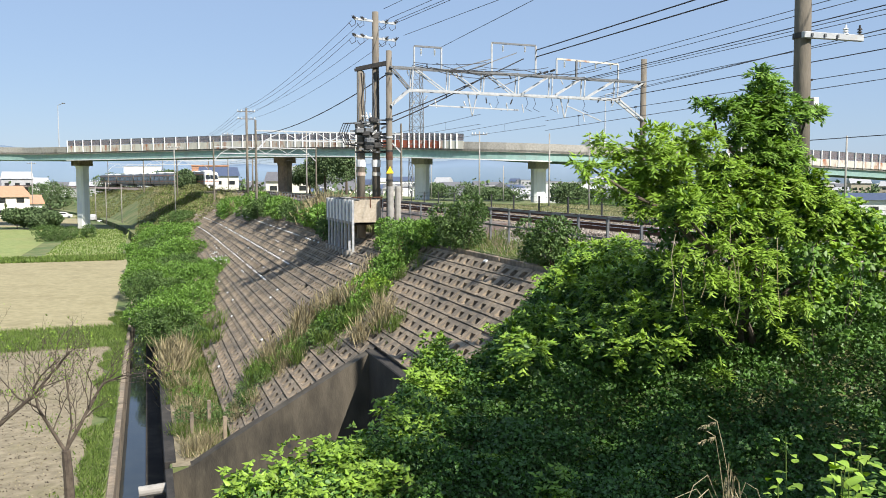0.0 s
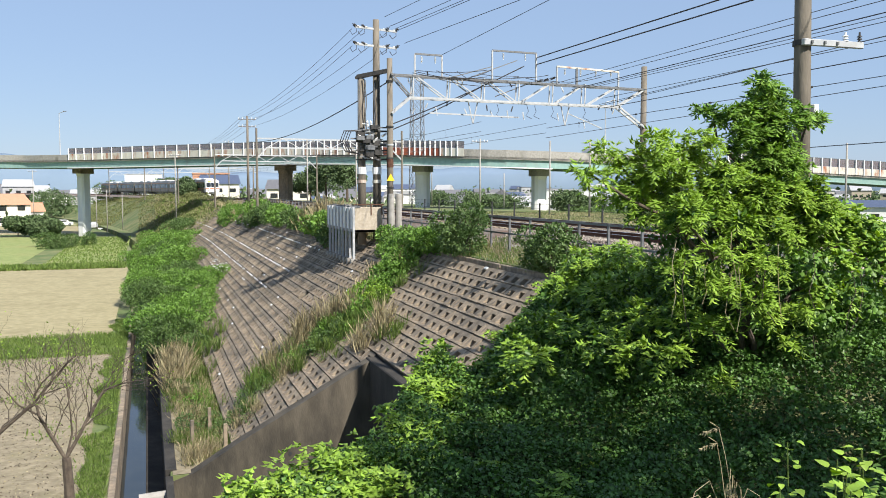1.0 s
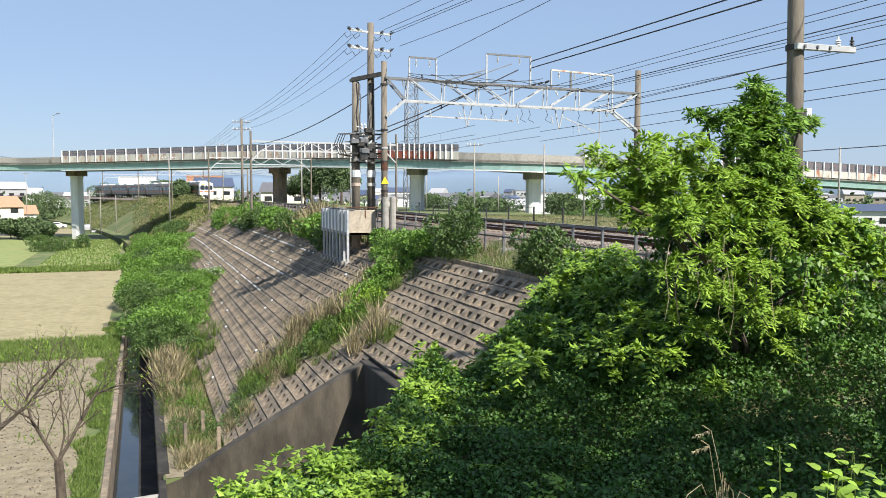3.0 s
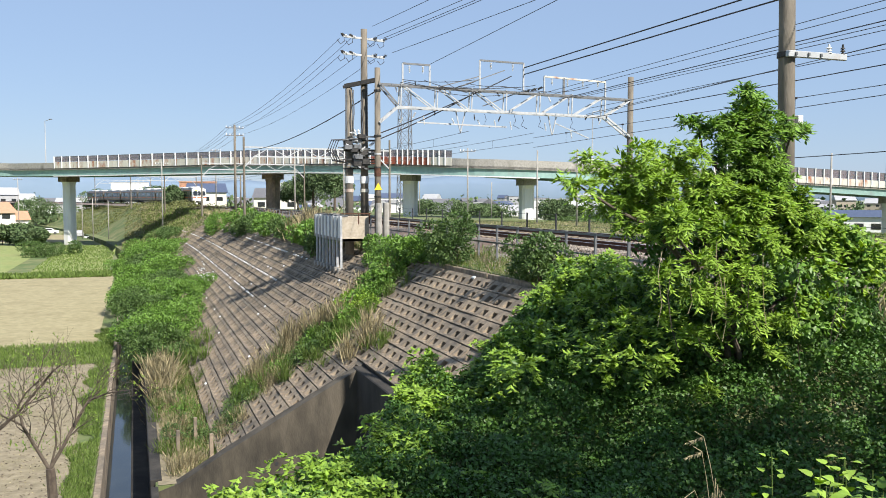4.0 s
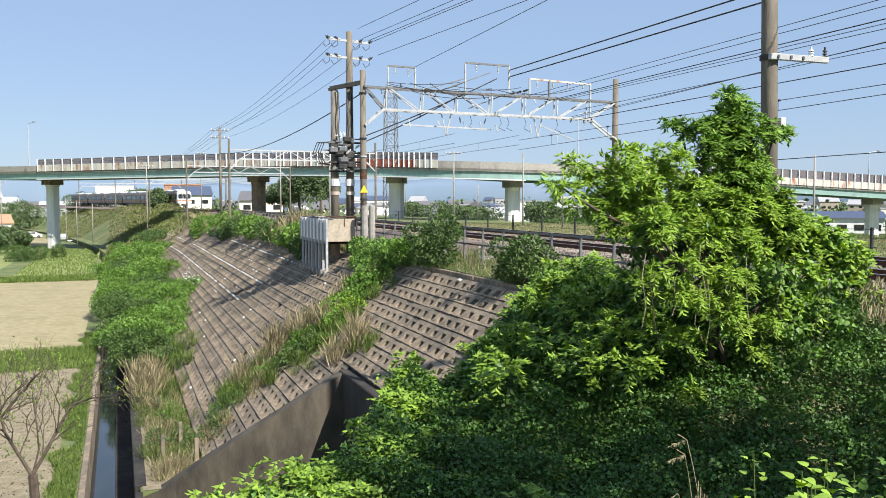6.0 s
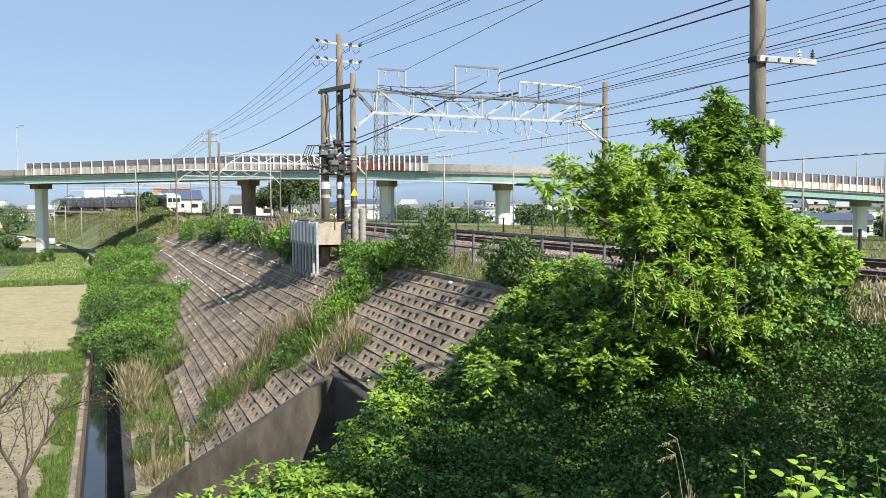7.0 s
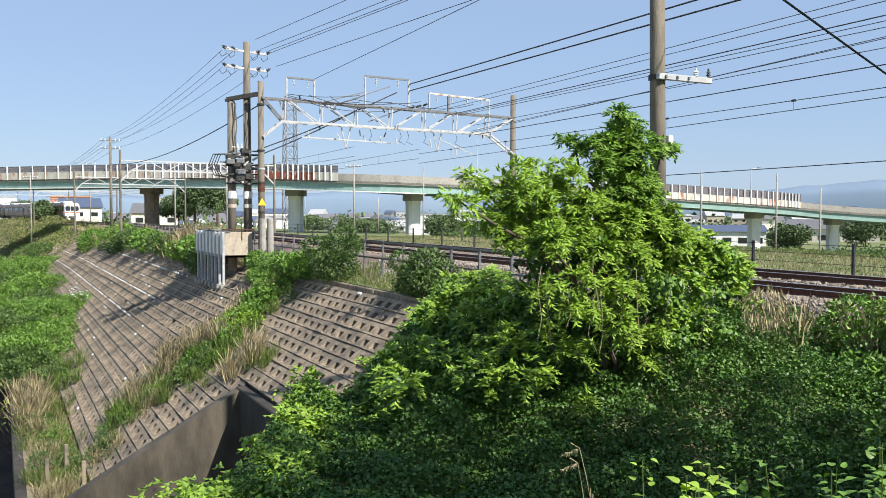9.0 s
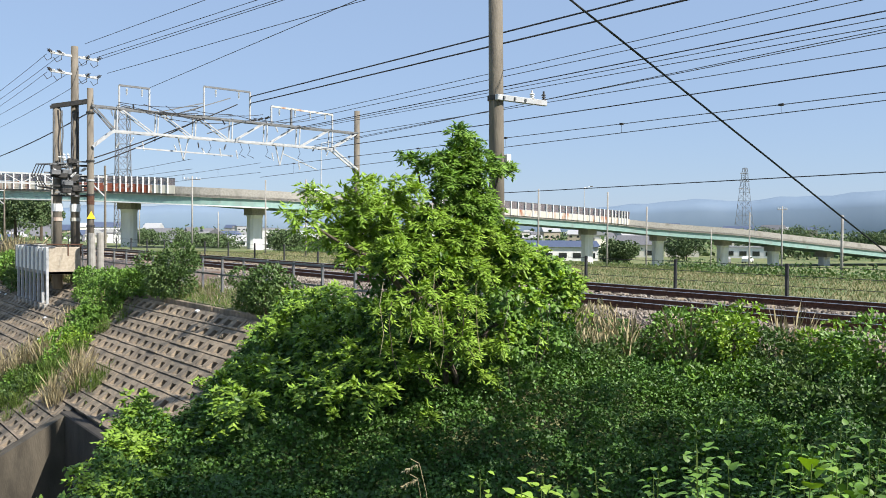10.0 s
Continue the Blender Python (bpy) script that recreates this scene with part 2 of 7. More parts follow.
def hang(a, b, sag, r, n=5, steps=16):
    """A wire from a to b that sags in the middle."""
    a, b = Vector(a), Vector(b)
    return cable([a.lerp(b, i / steps) - Vector((0, 0, sag * 4 * (i / steps) * (1 - i / steps))) for i in range(steps + 1)], r, n)


def leaf_mesh(name, base, way, side, length, width, material, parent=None, label="", fold=0.25):
    """Many small folded leaves in one mesh. base, way (along the leaf), side: n x 3 arrays; length, width: n."""
    n = len(base)
    way = way / np.linalg.norm(way, axis=1)[:, None]
    side = side - way * (side * way).sum(1)[:, None]
    side = side / (np.linalg.norm(side, axis=1)[:, None] + 1e-9)
    up = np.cross(way, side)
    L, W = length[:, None], width[:, None]
    mid = base + way * L * 0.45
    v = np.stack([base, mid + side * W * 0.5 + up * W * fold, base + way * L - up * L * 0.12, mid - side * W * 0.5 + up * W * fold], 1).reshape(-1, 3)
    me = bpy.data.meshes.new(name)
    me.vertices.add(4 * n)
    me.vertices.foreach_set("co", v.astype(np.float32).ravel())
    tri = (np.arange(n)[:, None] * 4 + np.array([0, 1, 2, 0, 2, 3])[None]).ravel()
    me.loops.add(6 * n)
    me.loops.foreach_set("vertex_index", tri.astype(np.int32))
    me.polygons.add(2 * n)
    me.polygons.foreach_set("loop_start", (np.arange(2 * n) * 3).astype(np.int32))
    me.materials.append(material)
    me.update(calc_edges=True)
    ob = new(name, me)
    if parent:
        ob.parent = parent
    if label:
        ob["label"] = label
    return ob


def rand_dirs(rng, n):
    v = rng.normal(size=(n, 3))
    return v / np.linalg.norm(v, axis=1)[:, None]


# ---- the lie of the land ----
def bend(y):
    """How far the line swings to the west beyond the straight."""
    return np.where(y > 90, -((np.maximum(y, 90) - 90) ** 2) / 1450.0, 0.0)


RIDGE_X = np.array([-40, -4, -1, 0.7, 1.2, 1.65, 1.95, 2.3, 2.65, 3.3, 3.9, 4.7, 5.6, 6.2, 7.7, 10, 12.5])
RIDGE_Y = np.array([-2, 2.2, 5.4, 8.4, 8.6, 9.0, 9.05, 9.3, 9.6, 11.0, 12.1, 11.9, 13.1, 13.6, 15.0, 15.6, 15.6])


def base_profile(X):
    xs = np.array([-4000, -1.16, -1.1, 0.3, 0.42, 0.45, 2.4, 2.6, 11.0, 11.2, 13.4, 13.6, 22.6, 23.2, 27, 58, 72, 130, 600, 4000])
    zs = np.array([-7.0, -7.0, -8.6, -8.6, -7.0, -6.95, -6.95, -6.98, -1.4, -0.85, -0.62, -0.6, -0.6, -0.65, -1.0, -1.3, -3.4, -5.2, -6.5, -7.0])
    return np.interp(X, xs, zs)


def land(x, y):
    x, y = np.asarray(x, float), np.asarray(y, float)
    z = base_profile(x - bend(y))
    far = np.clip((y - 220) / 200, 0, 1)
    z = z * (1 - far) + np.minimum(z, -6.8) * far
    notch = (y < 26.5) & (x < 6.6) & (x > 0.3)
    z = np.where(notch, np.minimum(z, -8.4), z)
    yr = np.interp(x, RIDGE_X, RIDGE_Y)
    k = np.clip((yr + 2.2 - y) / 2.2, 0, 1)
    k = k * k * (3 - 2 * k)
    side = np.clip((14.2 - x) / 1.5, 0, 1) * np.clip((x + 14) / 8, 0, 1)
    top = np.where(y < -0.5, -0.05, -0.05 - 1.75 * np.clip((y + 0.5) / 3.0, 0, 1)) + 0.1 * np.clip(y - 7, 0, 8) + 1.15 * np.exp(-(((x - 4.6) / 1.7) ** 2) - ((y - 2.9) / 1.5) ** 2) + np.clip(0.25 * (y - 7), 0, 0.7) * np.clip((x - 4.3) / 2.5, 0, 1) * np.clip((10.5 - x) / 2, 0, 1) + 0.75 * np.clip((x - 7) / 3, 0, 1) * np.clip((y - 2) / 3, 0, 1)
    k = k * side
    return z * (1 - k) + np.maximum(top, z) * k


def ground_sheet():
    xs = np.unique(np.concatenate([-np.geomspace(30, 4000, 16), np.arange(-30, -3, 3.0), np.arange(-3, -1.3, 0.5), [-1.16, -1.1, -0.4, 0.3, 0.42, 0.45, 2.4, 2.6, 6.59, 6.61, 11.0, 11.2], np.arange(0.9, 15, 0.4), np.arange(15, 30, 1.0), np.geomspace(30, 4000, 20)]))
    ys = np.unique(np.concatenate([-np.geomspace(12, 4000, 12), np.arange(-12, 30, 0.5), [26.45, 26.55], np.arange(30, 140, 2.0), np.geomspace(140, 4500, 24)]))
    # beyond the straight the columns follow the bend of the line
    X, Y = np.meshgrid(xs, ys)
    fade = np.clip(1 - np.abs(X) / 1500, 0, 1)
    XX = X + bend(np.minimum(Y, 400)) * fade
    Z = land(XX, Y)
    nx = len(xs)
    faces = [(j * nx + i, j * nx + i + 1, (j + 1) * nx + i + 1, (j + 1) * nx + i) for j in range(len(ys) - 1) for i in range(nx - 1)]
    ob = mesh_part("ground", np.stack([XX, Y, Z], -1).reshape(-1, 3), faces, M["ground"])
    return tagged(ob, "grassy earth ground with banks and fields", "ground", kind="structure")


ground_sheet()


def strip(name, x0, x1, y0, y1, material, label, category, z=0.03, step=4.0, kind="structure"):
    ys = np.arange(y0, y1 + 0.01, (y1 - y0) / max(1, round((y1 - y0) / step)))
    xs = np.linspace(x0, x1, 8)
    X, Y = np.meshgrid(xs, ys)
    XX = X + bend(Y) * (1 if X.max() > -2 else 0)
    Z = land(XX, Y) + z
    faces = [(j * 8 + i, j * 8 + i + 1, j * 8 + 9 + i, j * 8 + 8 + i) for j in range(len(ys) - 1) for i in range(7)]
    return tagged(mesh_part(name, np.stack([XX, Y, Z], -1).reshape(-1, 3), faces, material), label, category, kind=kind)


# fields beside the canal
strip("field_1", -60, -2.1, 16, 48, M["bare_soil"], "bare dry earth field with weeds", "field")
strip("field_2", -60, -2.2, 54, 101, M["dry_field"], "dry pale brown paddy field", "field")
strip("field_4", -70, -14, 108, 170, M["green_field"], "green grass field beyond the shrubs", "field")
strip("field_5", -70, -13, 180, 230, M["dry_field"], "pale dry field far off", "field")
strip("field_3", -11.5, -3.0, 104, 166, M["green_field"], "bright green grass paddy field", "field")
strip("path", 11.6, 13.65, 16, 90, M["gravel"], "pale gravel path along the edge of the line", "path")
strip("berm", 0.5, 2.5, 26.56, 46, M["bare_soil"], "bare brown earth berm at the foot of the blocks", "berm", z=0.02)
strip("canal_water", -1.09, -0.29, 16, 150, M["water"], "dark still water in the narrow canal", "water", z=0.35)


# ---- railway ----
NEAR, FAR = 16.37, 20.07


def ballast_bed():
    ys = np.concatenate([np.arange(-60, 60, 3.0), np.arange(60, 420, 6.0)])
    prof = [(13.7, -0.62), (14.7, -0.19), (21.8, -0.19), (22.7, -0.62)]
    verts = [(x + float(bend(y)), y, z) for y in ys for x, z in prof]
    faces = [(j * 4 + i, j * 4 + i + 1, j * 4 + 5 + i, j * 4 + 4 + i) for j in range(len(ys) - 1) for i in range(3)]
    tagged(mesh_part("ballast_bed", verts, faces, M["ballast"]), "brown stone ballast bed under both tracks", "ballast", kind="structure")


def track(cx, label):
    t = thing("railway_track", (0, 0, 0), label, "railway track", "tracks on the embankment")
    ys = np.concatenate([np.arange(-60, 60, 4.0), np.arange(60, 420, 5.0)])
    for s in (-0.565, 0.565):
        for nm, prof, m in (("rail", [(-0.065, -0.15), (0.065, -0.15), (0.02, -0.11), (0.02, -0.04), (0.035, -0.03), (0.035, -0.004), (-0.035, -0.004), (-0.035, -0.03), (-0.02, -0.04), (-0.02, -0.11)], "rust"), ("running_surface", [(-0.03, -0.004), (0.03, -0.004), (0.028, 0.004), (-0.028, 0.004)], "rail_head")):
            k = len(prof)
            verts = [(cx + s + px + float(bend(y)), y, pz) for y in ys for px, pz in prof]
            faces = [(j * k + i, j * k + (i + 1) % k, (j + 1) * k + (i + 1) % k, (j + 1) * k + i) for j in range(len(ys) - 1) for i in range(k)]
            mesh_part(nm, verts, faces, M[m], t)
    sl = box((-1.0, -0.11, -0.28), (1.0, 0.11, -0.14), 0.02)
    first = part("sleeper", sl, M["old_concrete"], t)
    first.location = (cx, -10, 0)
    for i in range(1, 170):
        y = -10 + 0.66 * i
        o = new("sleeper", first.data)
        o.parent = t
        o.location = (cx + float(bend(y)), y, 0)


ballast_bed()
track(NEAR, "railway track with rusty rails on concrete sleepers")
track(FAR, "second railway track with rusty rails on concrete sleepers")


# ---- retaining wall at the notch ----
def wing_wall():
    t = thing("retaining_wall", (0, 0, 0), "dark weathered concrete retaining wall with drain holes", "retaining wall")
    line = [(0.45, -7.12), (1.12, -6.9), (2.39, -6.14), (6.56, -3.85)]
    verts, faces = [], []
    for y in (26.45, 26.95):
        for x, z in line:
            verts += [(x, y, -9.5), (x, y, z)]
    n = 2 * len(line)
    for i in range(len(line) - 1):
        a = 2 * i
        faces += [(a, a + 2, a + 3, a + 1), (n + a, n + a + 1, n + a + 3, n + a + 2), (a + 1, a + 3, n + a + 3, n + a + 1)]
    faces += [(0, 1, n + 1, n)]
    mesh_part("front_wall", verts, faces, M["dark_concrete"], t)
    # return and canal walls are coloured darker for their shaded sides
    part("return_wall", box((6.56, 10, -9.5), (6.95, 26.95, -3.8), 0.03), M["shaded_concrete"], t, "stained return wall with its shade in the colour")
    for x, z in ((2.1, -8.2), (4.0, -6.6)):
        part("drain_hole", rod((x, 26.44, z), (x, 26.6, z), 0.06, n=10), M["black_cable"], t, "dark drain hole")
    part("canal_wall", box((0.28, -5, -9), (0.5, 26.4, -6.9), 0.02), M["shaded_concrete"], t)
    part("canal_wall", box((0.28, 26.97, -9), (0.62, 60, -6.88), 0.02), M["shaded_concrete"], t)


wing_wall()


# ---- road bridge ----
BRIDGE_AZ = [-20, -8, -3.7, 8.6, 17.6, 25.3, 36, 47.2, 51.7, 55.7, 58.7, 61.6, 64.7, 68]
BRIDGE_D = [215, 186, 173, 142, 128, 124, 146, 165, 172, 178, 185, 195, 207, 222]
BRIDGE_Z = [8.4, 8.0, 7.8, 7.9, 7.45, 6.75, 5.97, 4.13, 3.0, 2.14, 1.0, -0.2, -1.5, -2.6]


def bridge_at(s):
    """A point of the road's centre line; s counts the knots."""
    s = min(max(s, 0.0), len(BRIDGE_AZ) - 1.001)
    i = int(s)
    f = s - i
    P = []
    for k in range(i - 1, i + 3):
        k = min(max(k, 0), len(BRIDGE_AZ) - 1)
        a = radians(BRIDGE_AZ[k])
        P.append(Vector((BRIDGE_D[k] * math.sin(a), BRIDGE_D[k] * math.cos(a), BRIDGE_Z[k])))
    return 0.5 * ((2 * P[1]) + (P[2] - P[0]) * f + (2 * P[0] - 5 * P[1] + 4 * P[2] - P[3]) * f * f + (3 * P[1] - P[0] - 3 * P[2] + P[3]) * f ** 3)


def bridge_frame(s):
    p = bridge_at(s)
    d = bridge_at(s + 0.02) - bridge_at(s - 0.02)
    d.z = 0
    d.normalize()
    return p, d, Vector((-d.y, d.x, 0))


def bridge_sweep(name, prof, s0, s1, material, parent, label="", n=120):
    """A profile of (across, up) pairs, drawn along the road."""
    k = len(prof)
    verts, faces = [], []
    for i in range(n + 1):
        p, d, w = bridge_frame(s0 + (s1 - s0) * i / n)
        verts += [p + w * a + Vector((0, 0, b)) for a, b in prof]
    for i in range(n):
        faces += [(i * k + j, i * k + (j + 1) % k, (i + 1) * k + (j + 1) % k, (i + 1) * k + j) for j in range(k)]
    faces += [tuple(range(k))[::-1], tuple(n * k + j for j in range(k))]
    return mesh_part(name, verts, faces, material, parent, label)


def road_bridge():
    t = thing("road_bridge", (0, 0, 0), "long road bridge with green girders, concrete parapets and pale piers", "bridge")
    W = 5.0  # half the width
    top = len(BRIDGE_AZ) - 1.01
    bridge_sweep("deck", [(-W, -1.25), (W, -1.25), (W, -0.95), (-W, -0.95)], 0, top, M["concrete"], t)
    for a in (-W, W - 0.25):
        bridge_sweep("parapet", [(a, -1.3), (a + 0.25, -1.3), (a + 0.25, 0), (a, 0)], 0, top, M["concrete"], t)
    for a in (-4.7, -1.6, 1.6, 4.7):
        bridge_sweep("girder", [(a - 0.2, -2.35), (a + 0.2, -2.35), (a + 0.2, -2.3), (a + 0.03, -2.3), (a + 0.03, -1.3), (a - 0.03, -1.3), (a - 0.03, -2.3), (a - 0.2, -2.3)], 0, top, M["green_steel"], t, "green painted steel girder")
    bridge_sweep("drain_pipe", [(-5.15, -2.45), (-5.0, -2.45), (-5.0, -2.3), (-5.15, -2.3)], 2.05, 5, M["white_paint"], t, "white drain pipe")
    for s in (2, 3, 4, 5, 6, 7, 8, 9, 10, 11):
        p, d, w = bridge_frame(s)
        base = float(land(p.x, p.y))
        q = part("pier", bmesh.new(), M["old_concrete" if s == 3 else "pale_concrete"], t, "brown concrete bridge pier" if s == 3 else "pale concrete bridge pier")
        bm = bmesh.new()
        h = p.z - 2.4
        k = 0.9
        # a shaft that widens into a hammer head
        prof = [(base - 1, 0.95), (h - 1.4, 0.95), (h - 0.7, 1.3), (h, 1.35)]
        rings = []
        for z, a in prof:
            rings.append([bm.verts.new(Vector((p.x, p.y, z)) + w * (sa * a) + d * (sb * k)) for sa, sb in ((-1, -0.6), (-0.7, -1), (0.7, -1), (1, -0.6), (1, 0.6), (0.7, 1), (-0.7, 1), (-1, 0.6))])
        for r0, r1 in zip(rings, rings[1:]):
            for i in range(8):
                bm.faces.new((r0[i], r0[(i + 1) % 8], r1[(i + 1) % 8], r1[i]))
        bm.faces.new(rings[-1])
        bm.to_mesh(q.data)
        bm.free()
        part("bearing", beam(Vector((p.x, p.y, h - 0.35)) - w * 1.6, Vector((p.x, p.y, h - 0.35)) + w * 1.6, 2.0, 1.1), M["old_concrete" if s < 4 else "concrete"], t, "brown stained bearing shelf" if s < 4 else "grey bearing shelf")
    # the tall screen of posts and panels over the railway, then the lower one on the ramp
    for s0, s1, n, hi in ((2.06, 4.5, 50, 1.1), (6.0, 7.32, 34, 1.45)):
        for i in range(n):
            sa, sb = s0 + (s1 - s0) * i / n, s0 + (s1 - s0) * (i + 1) / n
            p, d, w = bridge_frame(sa)
            side = w * (-W + 0.05) if (w * -W).dot(p) < 0 else w * (W - 0.05)
            side = side if (p + side).length < (p - side).length else -side
            q, d2, w2 = bridge_frame(sb)
            qs = w2 * side.dot(w)
            red = s0 < 3 and 0.62 < i / n < 0.92
            part("screen_post", beam(p + side * 1.03 + Vector((0, 0, -1.0)), p + side * 1.03 + Vector((0, 0, hi)), 0.17, 0.16), M["white_paint"], t, "white screen post")
            part("screen_panel", beam(p + side * 1.02 + Vector((0, 0, -0.45)), q + qs * 1.02 + Vector((0, 0, -0.45)), 0.06, 1.1), M["rust_red" if red else "rust_panel"], t, "rust-stained screen panel")
            part("mesh_rail", beam(p + side + Vector((0, 0, hi - 0.05)), q + qs + Vector((0, 0, hi - 0.05)), 0.06, 0.08), M["grey_steel"], t)
            part("mesh_panel", beam(p + side + Vector((0, 0, 0.06 + hi / 2)), q + qs + Vector((0, 0, 0.06 + hi / 2)), 0.02, hi - 0.15), M["mesh_screen"], t, "brown-grey mesh screen")
            for h in (0.55,):
                part("mesh_bar", beam(p + side + Vector((0, 0, h)), q + qs + Vector((0, 0, h)), 0.03, 0.05), M["grey_steel"], t)
            for f in (0.25, 0.5, 0.75):
                c = p.lerp(q, f) + side
                part("mesh_upright", beam(c + Vector((0, 0, 0.08)), c + Vector((0, 0, hi)), 0.03, 0.03), M["grey_steel"], t)


road_bridge()

# ---- far hills ----
def far_hills():
    rng = np.random.default_rng(5)
    verts, faces = [], []
    az = np.linspace(-40, 95, 136)
    ph = rng.uniform(0, 6.28, 8)
    hgt = np.zeros_like(az)
    for k in range(8):
        hgt += np.sin(np.radians(az) * (3 + 4.3 * k) + ph[k]) / (1 + 0.6 * k)
    hgt = 9 * hgt + 5 * np.sin(az * 1.3) + 4 * np.sin(az * 0.71 + 2) + 2 * np.sin(az * 2.9 + 1) + np.interp(az, [-40, -8, -6, -3, 5, 25, 45, 49.4, 52.3, 57, 60, 65, 75, 95], [100, 148, 150, 105, 88, 84, 90, 104, 122, 118, 126, 158, 165, 100])
    for a, h in zip(az, hgt):
        s, c = math.sin(radians(a)), math.cos(radians(a))
        verts += [(3600 * s, 3600 * c, -40), (3600 * s, 3600 * c, h * 0.6), (3720 * s, 3720 * c, h), (4000 * s, 4000 * c, -40)]
    for i in range(len(az) - 1):
        for j in range(3):
            faces.append((4 * i + j, 4 * i + 4 + j, 4 * i + 5 + j, 4 * i + 1 + j))
    tagged(mesh_part("backdrop", verts, faces, M["hill_haze_blue"], smooth=True), "range of low hills far away, tinted with blue haze", "hills", kind="structure")


far_hills()


# ---- poles, portal and overhead lines ----
K = 41.7 / 37.2


def S(x, z, y=37.2):
    """Plan places of the portal's plane, brought to the portal's distance."""
    return Vector((x * K, y * K, EYE + (z - EYE) * K))


def insulator(at, direction, parent, n=3, r=0.07, step=0.07, material="white_paint"):
    bm = bmesh.new()
    d = Vector(direction).normalized()
    for i in range(n):
        c = Vector(at) + d * (step * i)
        add_rod(bm, c, c + d * step * 0.55, r, r * 0.6, 8)
    add_rod(bm, Vector(at) - d * 0.04, Vector(at) + d * (step * n + 0.04), 0.02, n=6)
    return part("insulator", bm, M[material], parent, "white porcelain insulator" if material == "white_paint" else "dark insulator")


def catenary_portal():
    t = thing("catenary_portal", (0, 0, 0), "white steel lattice portal carrying overhead lines on concrete masts", "portal")
    a, b = S(23.2, 7.62), S(10.25, 7.4)
    part("mast", rod((a.x, a.y, -0.8), a, 0.19, 0.155, 16), M["pole_concrete"], t, "concrete mast", True)
    part("mast", rod((b.x, b.y, -1.6), b, 0.17, 0.14, 16), M["pole_concrete"], t, "brown concrete mast", True)
    for z in (1.2, 1.7, 3.0, 3.6, 4.4, 6.4):
        c = S(10.25, z)
        part("mast_band", rod(c - Vector((0, 0, 0.04)), c + Vector((0, 0, 0.04)), 0.185, n=14), M["dark_steel" if z != 3.6 else "white_steel"], t)
    part("rust_stain_sleeve", rod(S(10.25, 2.6), S(10.25, 3.0), 0.172, n=14), M["rust"], t, "rusty sleeve on the mast")
    # the warning sign is a yellow triangle
    c = S(10.25, 2.15) + Vector((-0.02, -0.18, 0))
    bm = bmesh.new()
    f = [bm.verts.new(c + Vector((dx, dy, dz))) for dy in (0, 0.02) for dx, dz in ((-0.2, -0.17), (0.2, -0.17), (0, 0.2))]
    bm.faces.new(f[:3]); bm.faces.new(f[3:][::-1])
    for i in range(3):
        bm.faces.new((f[i], f[i + 3], f[(i + 1) % 3 + 3], f[(i + 1) % 3]))
    part("warning_sign", bm, M["sign_yellow"], t, "yellow triangular warning sign")
    # lattice: two planes of chords half a metre apart
    for dy in (-0.2, 0.2):
        o = Vector((0, dy, 0))
        part("top_chord", beam(S(10.25, 6.68) + o, S(23.15, 6.48) + o, 0.09, 0.1), M["grey_steel"], t)
        part("bottom_chord", beam(S(11.17, 5.7) + o, S(21.77, 5.6) + o, 0.08, 0.11), M["white_steel"], t, "white painted chord")
        part("knee_brace", beam(S(11.2, 5.74) + o, S(10.3, 4.98) + o, 0.1, 0.12), M["white_steel"], t)
        part("knee_brace", beam(S(21.7, 5.62) + o, S(23.15, 4.65) + o, 0.08, 0.1), M["white_steel"], t)
        part("end_brace", beam(S(23.1, 6.46) + o, S(21.7, 5.62) + o, 0.06, 0.08), M["white_steel"], t)
        part("end_brace", beam(S(10.3, 6.72) + o, S(11.2, 5.74) + o, 0.06, 0.08), M["grey_steel"], t)
        joints = (11.27, 12.99, 14.67, 16.4, 18.13, 19.84, 21.64)
        for i, x in enumerate(joints):
            zt, zb = 6.68 - 0.2 * (x - 10.25) / 12.9, 5.7 - 0.1 * (x - 11.17) / 10.6
            part("upright", beam(S(x + 0.04, zt) + o, S(x, zb) + o, 0.05, 0.06), M["white_steel"], t)
            if i + 1 < len(joints):
                x2 = joints[i + 1]
                zt2, zb2 = 6.68 - 0.2 * (x2 - 10.25) / 12.9, 5.7 - 0.1 * (x2 - 11.17) / 10.6
                down = i < 3
                part("diagonal", beam(S(x + 0.15, zt if down else zb) + o, S(x2 - 0.1, zb2 if down else zt2) + o, 0.05, 0.06), M["white_steel"], t)
    for i, x in enumerate((11.27, 12.99, 14.67, 16.4, 18.13, 19.84, 21.64)):
        part("cross_tie", beam(S(x, 6.7 - 0.02 * i) + Vector((0, -0.28, 0)), S(x, 6.7 - 0.02 * i) + Vector((0, 0.28, 0)), 0.05, 0.05), M["white_steel"], t)
    # gantries on top
    for x0, x1, z0, z1, m in ((11.42, 12.7, 7.66, 7.64, "grey_steel"), (15.15, 17.37, 8.0, 7.97, "grey_steel"), (18.46, 21.77, 7.42, 7.3, "rust_panel")):
        for x, z in ((x0, z0), (x1, z1)):
            part("gantry_post", beam(S(x, 6.6), S(x, z), 0.075, 0.075), M["white_steel"], t)
        part("gantry_bar", beam(S(x0, z0), S(x1, z1), 0.09, 0.09), M[m], t)
        k = 2 if x1 - x0 < 3 else 4
        for i in range(k):
            c = S(x0 + (x1 - x0) * (i + 0.5) / k, z0 - 0.12)
            insulator(c, (0, 0, -1), t, 4, 0.06)
    part("gantry_post", beam(S(19.5, 6.5), S(19.5, 7.4), 0.1, 0.1), M["grey_steel"], t)
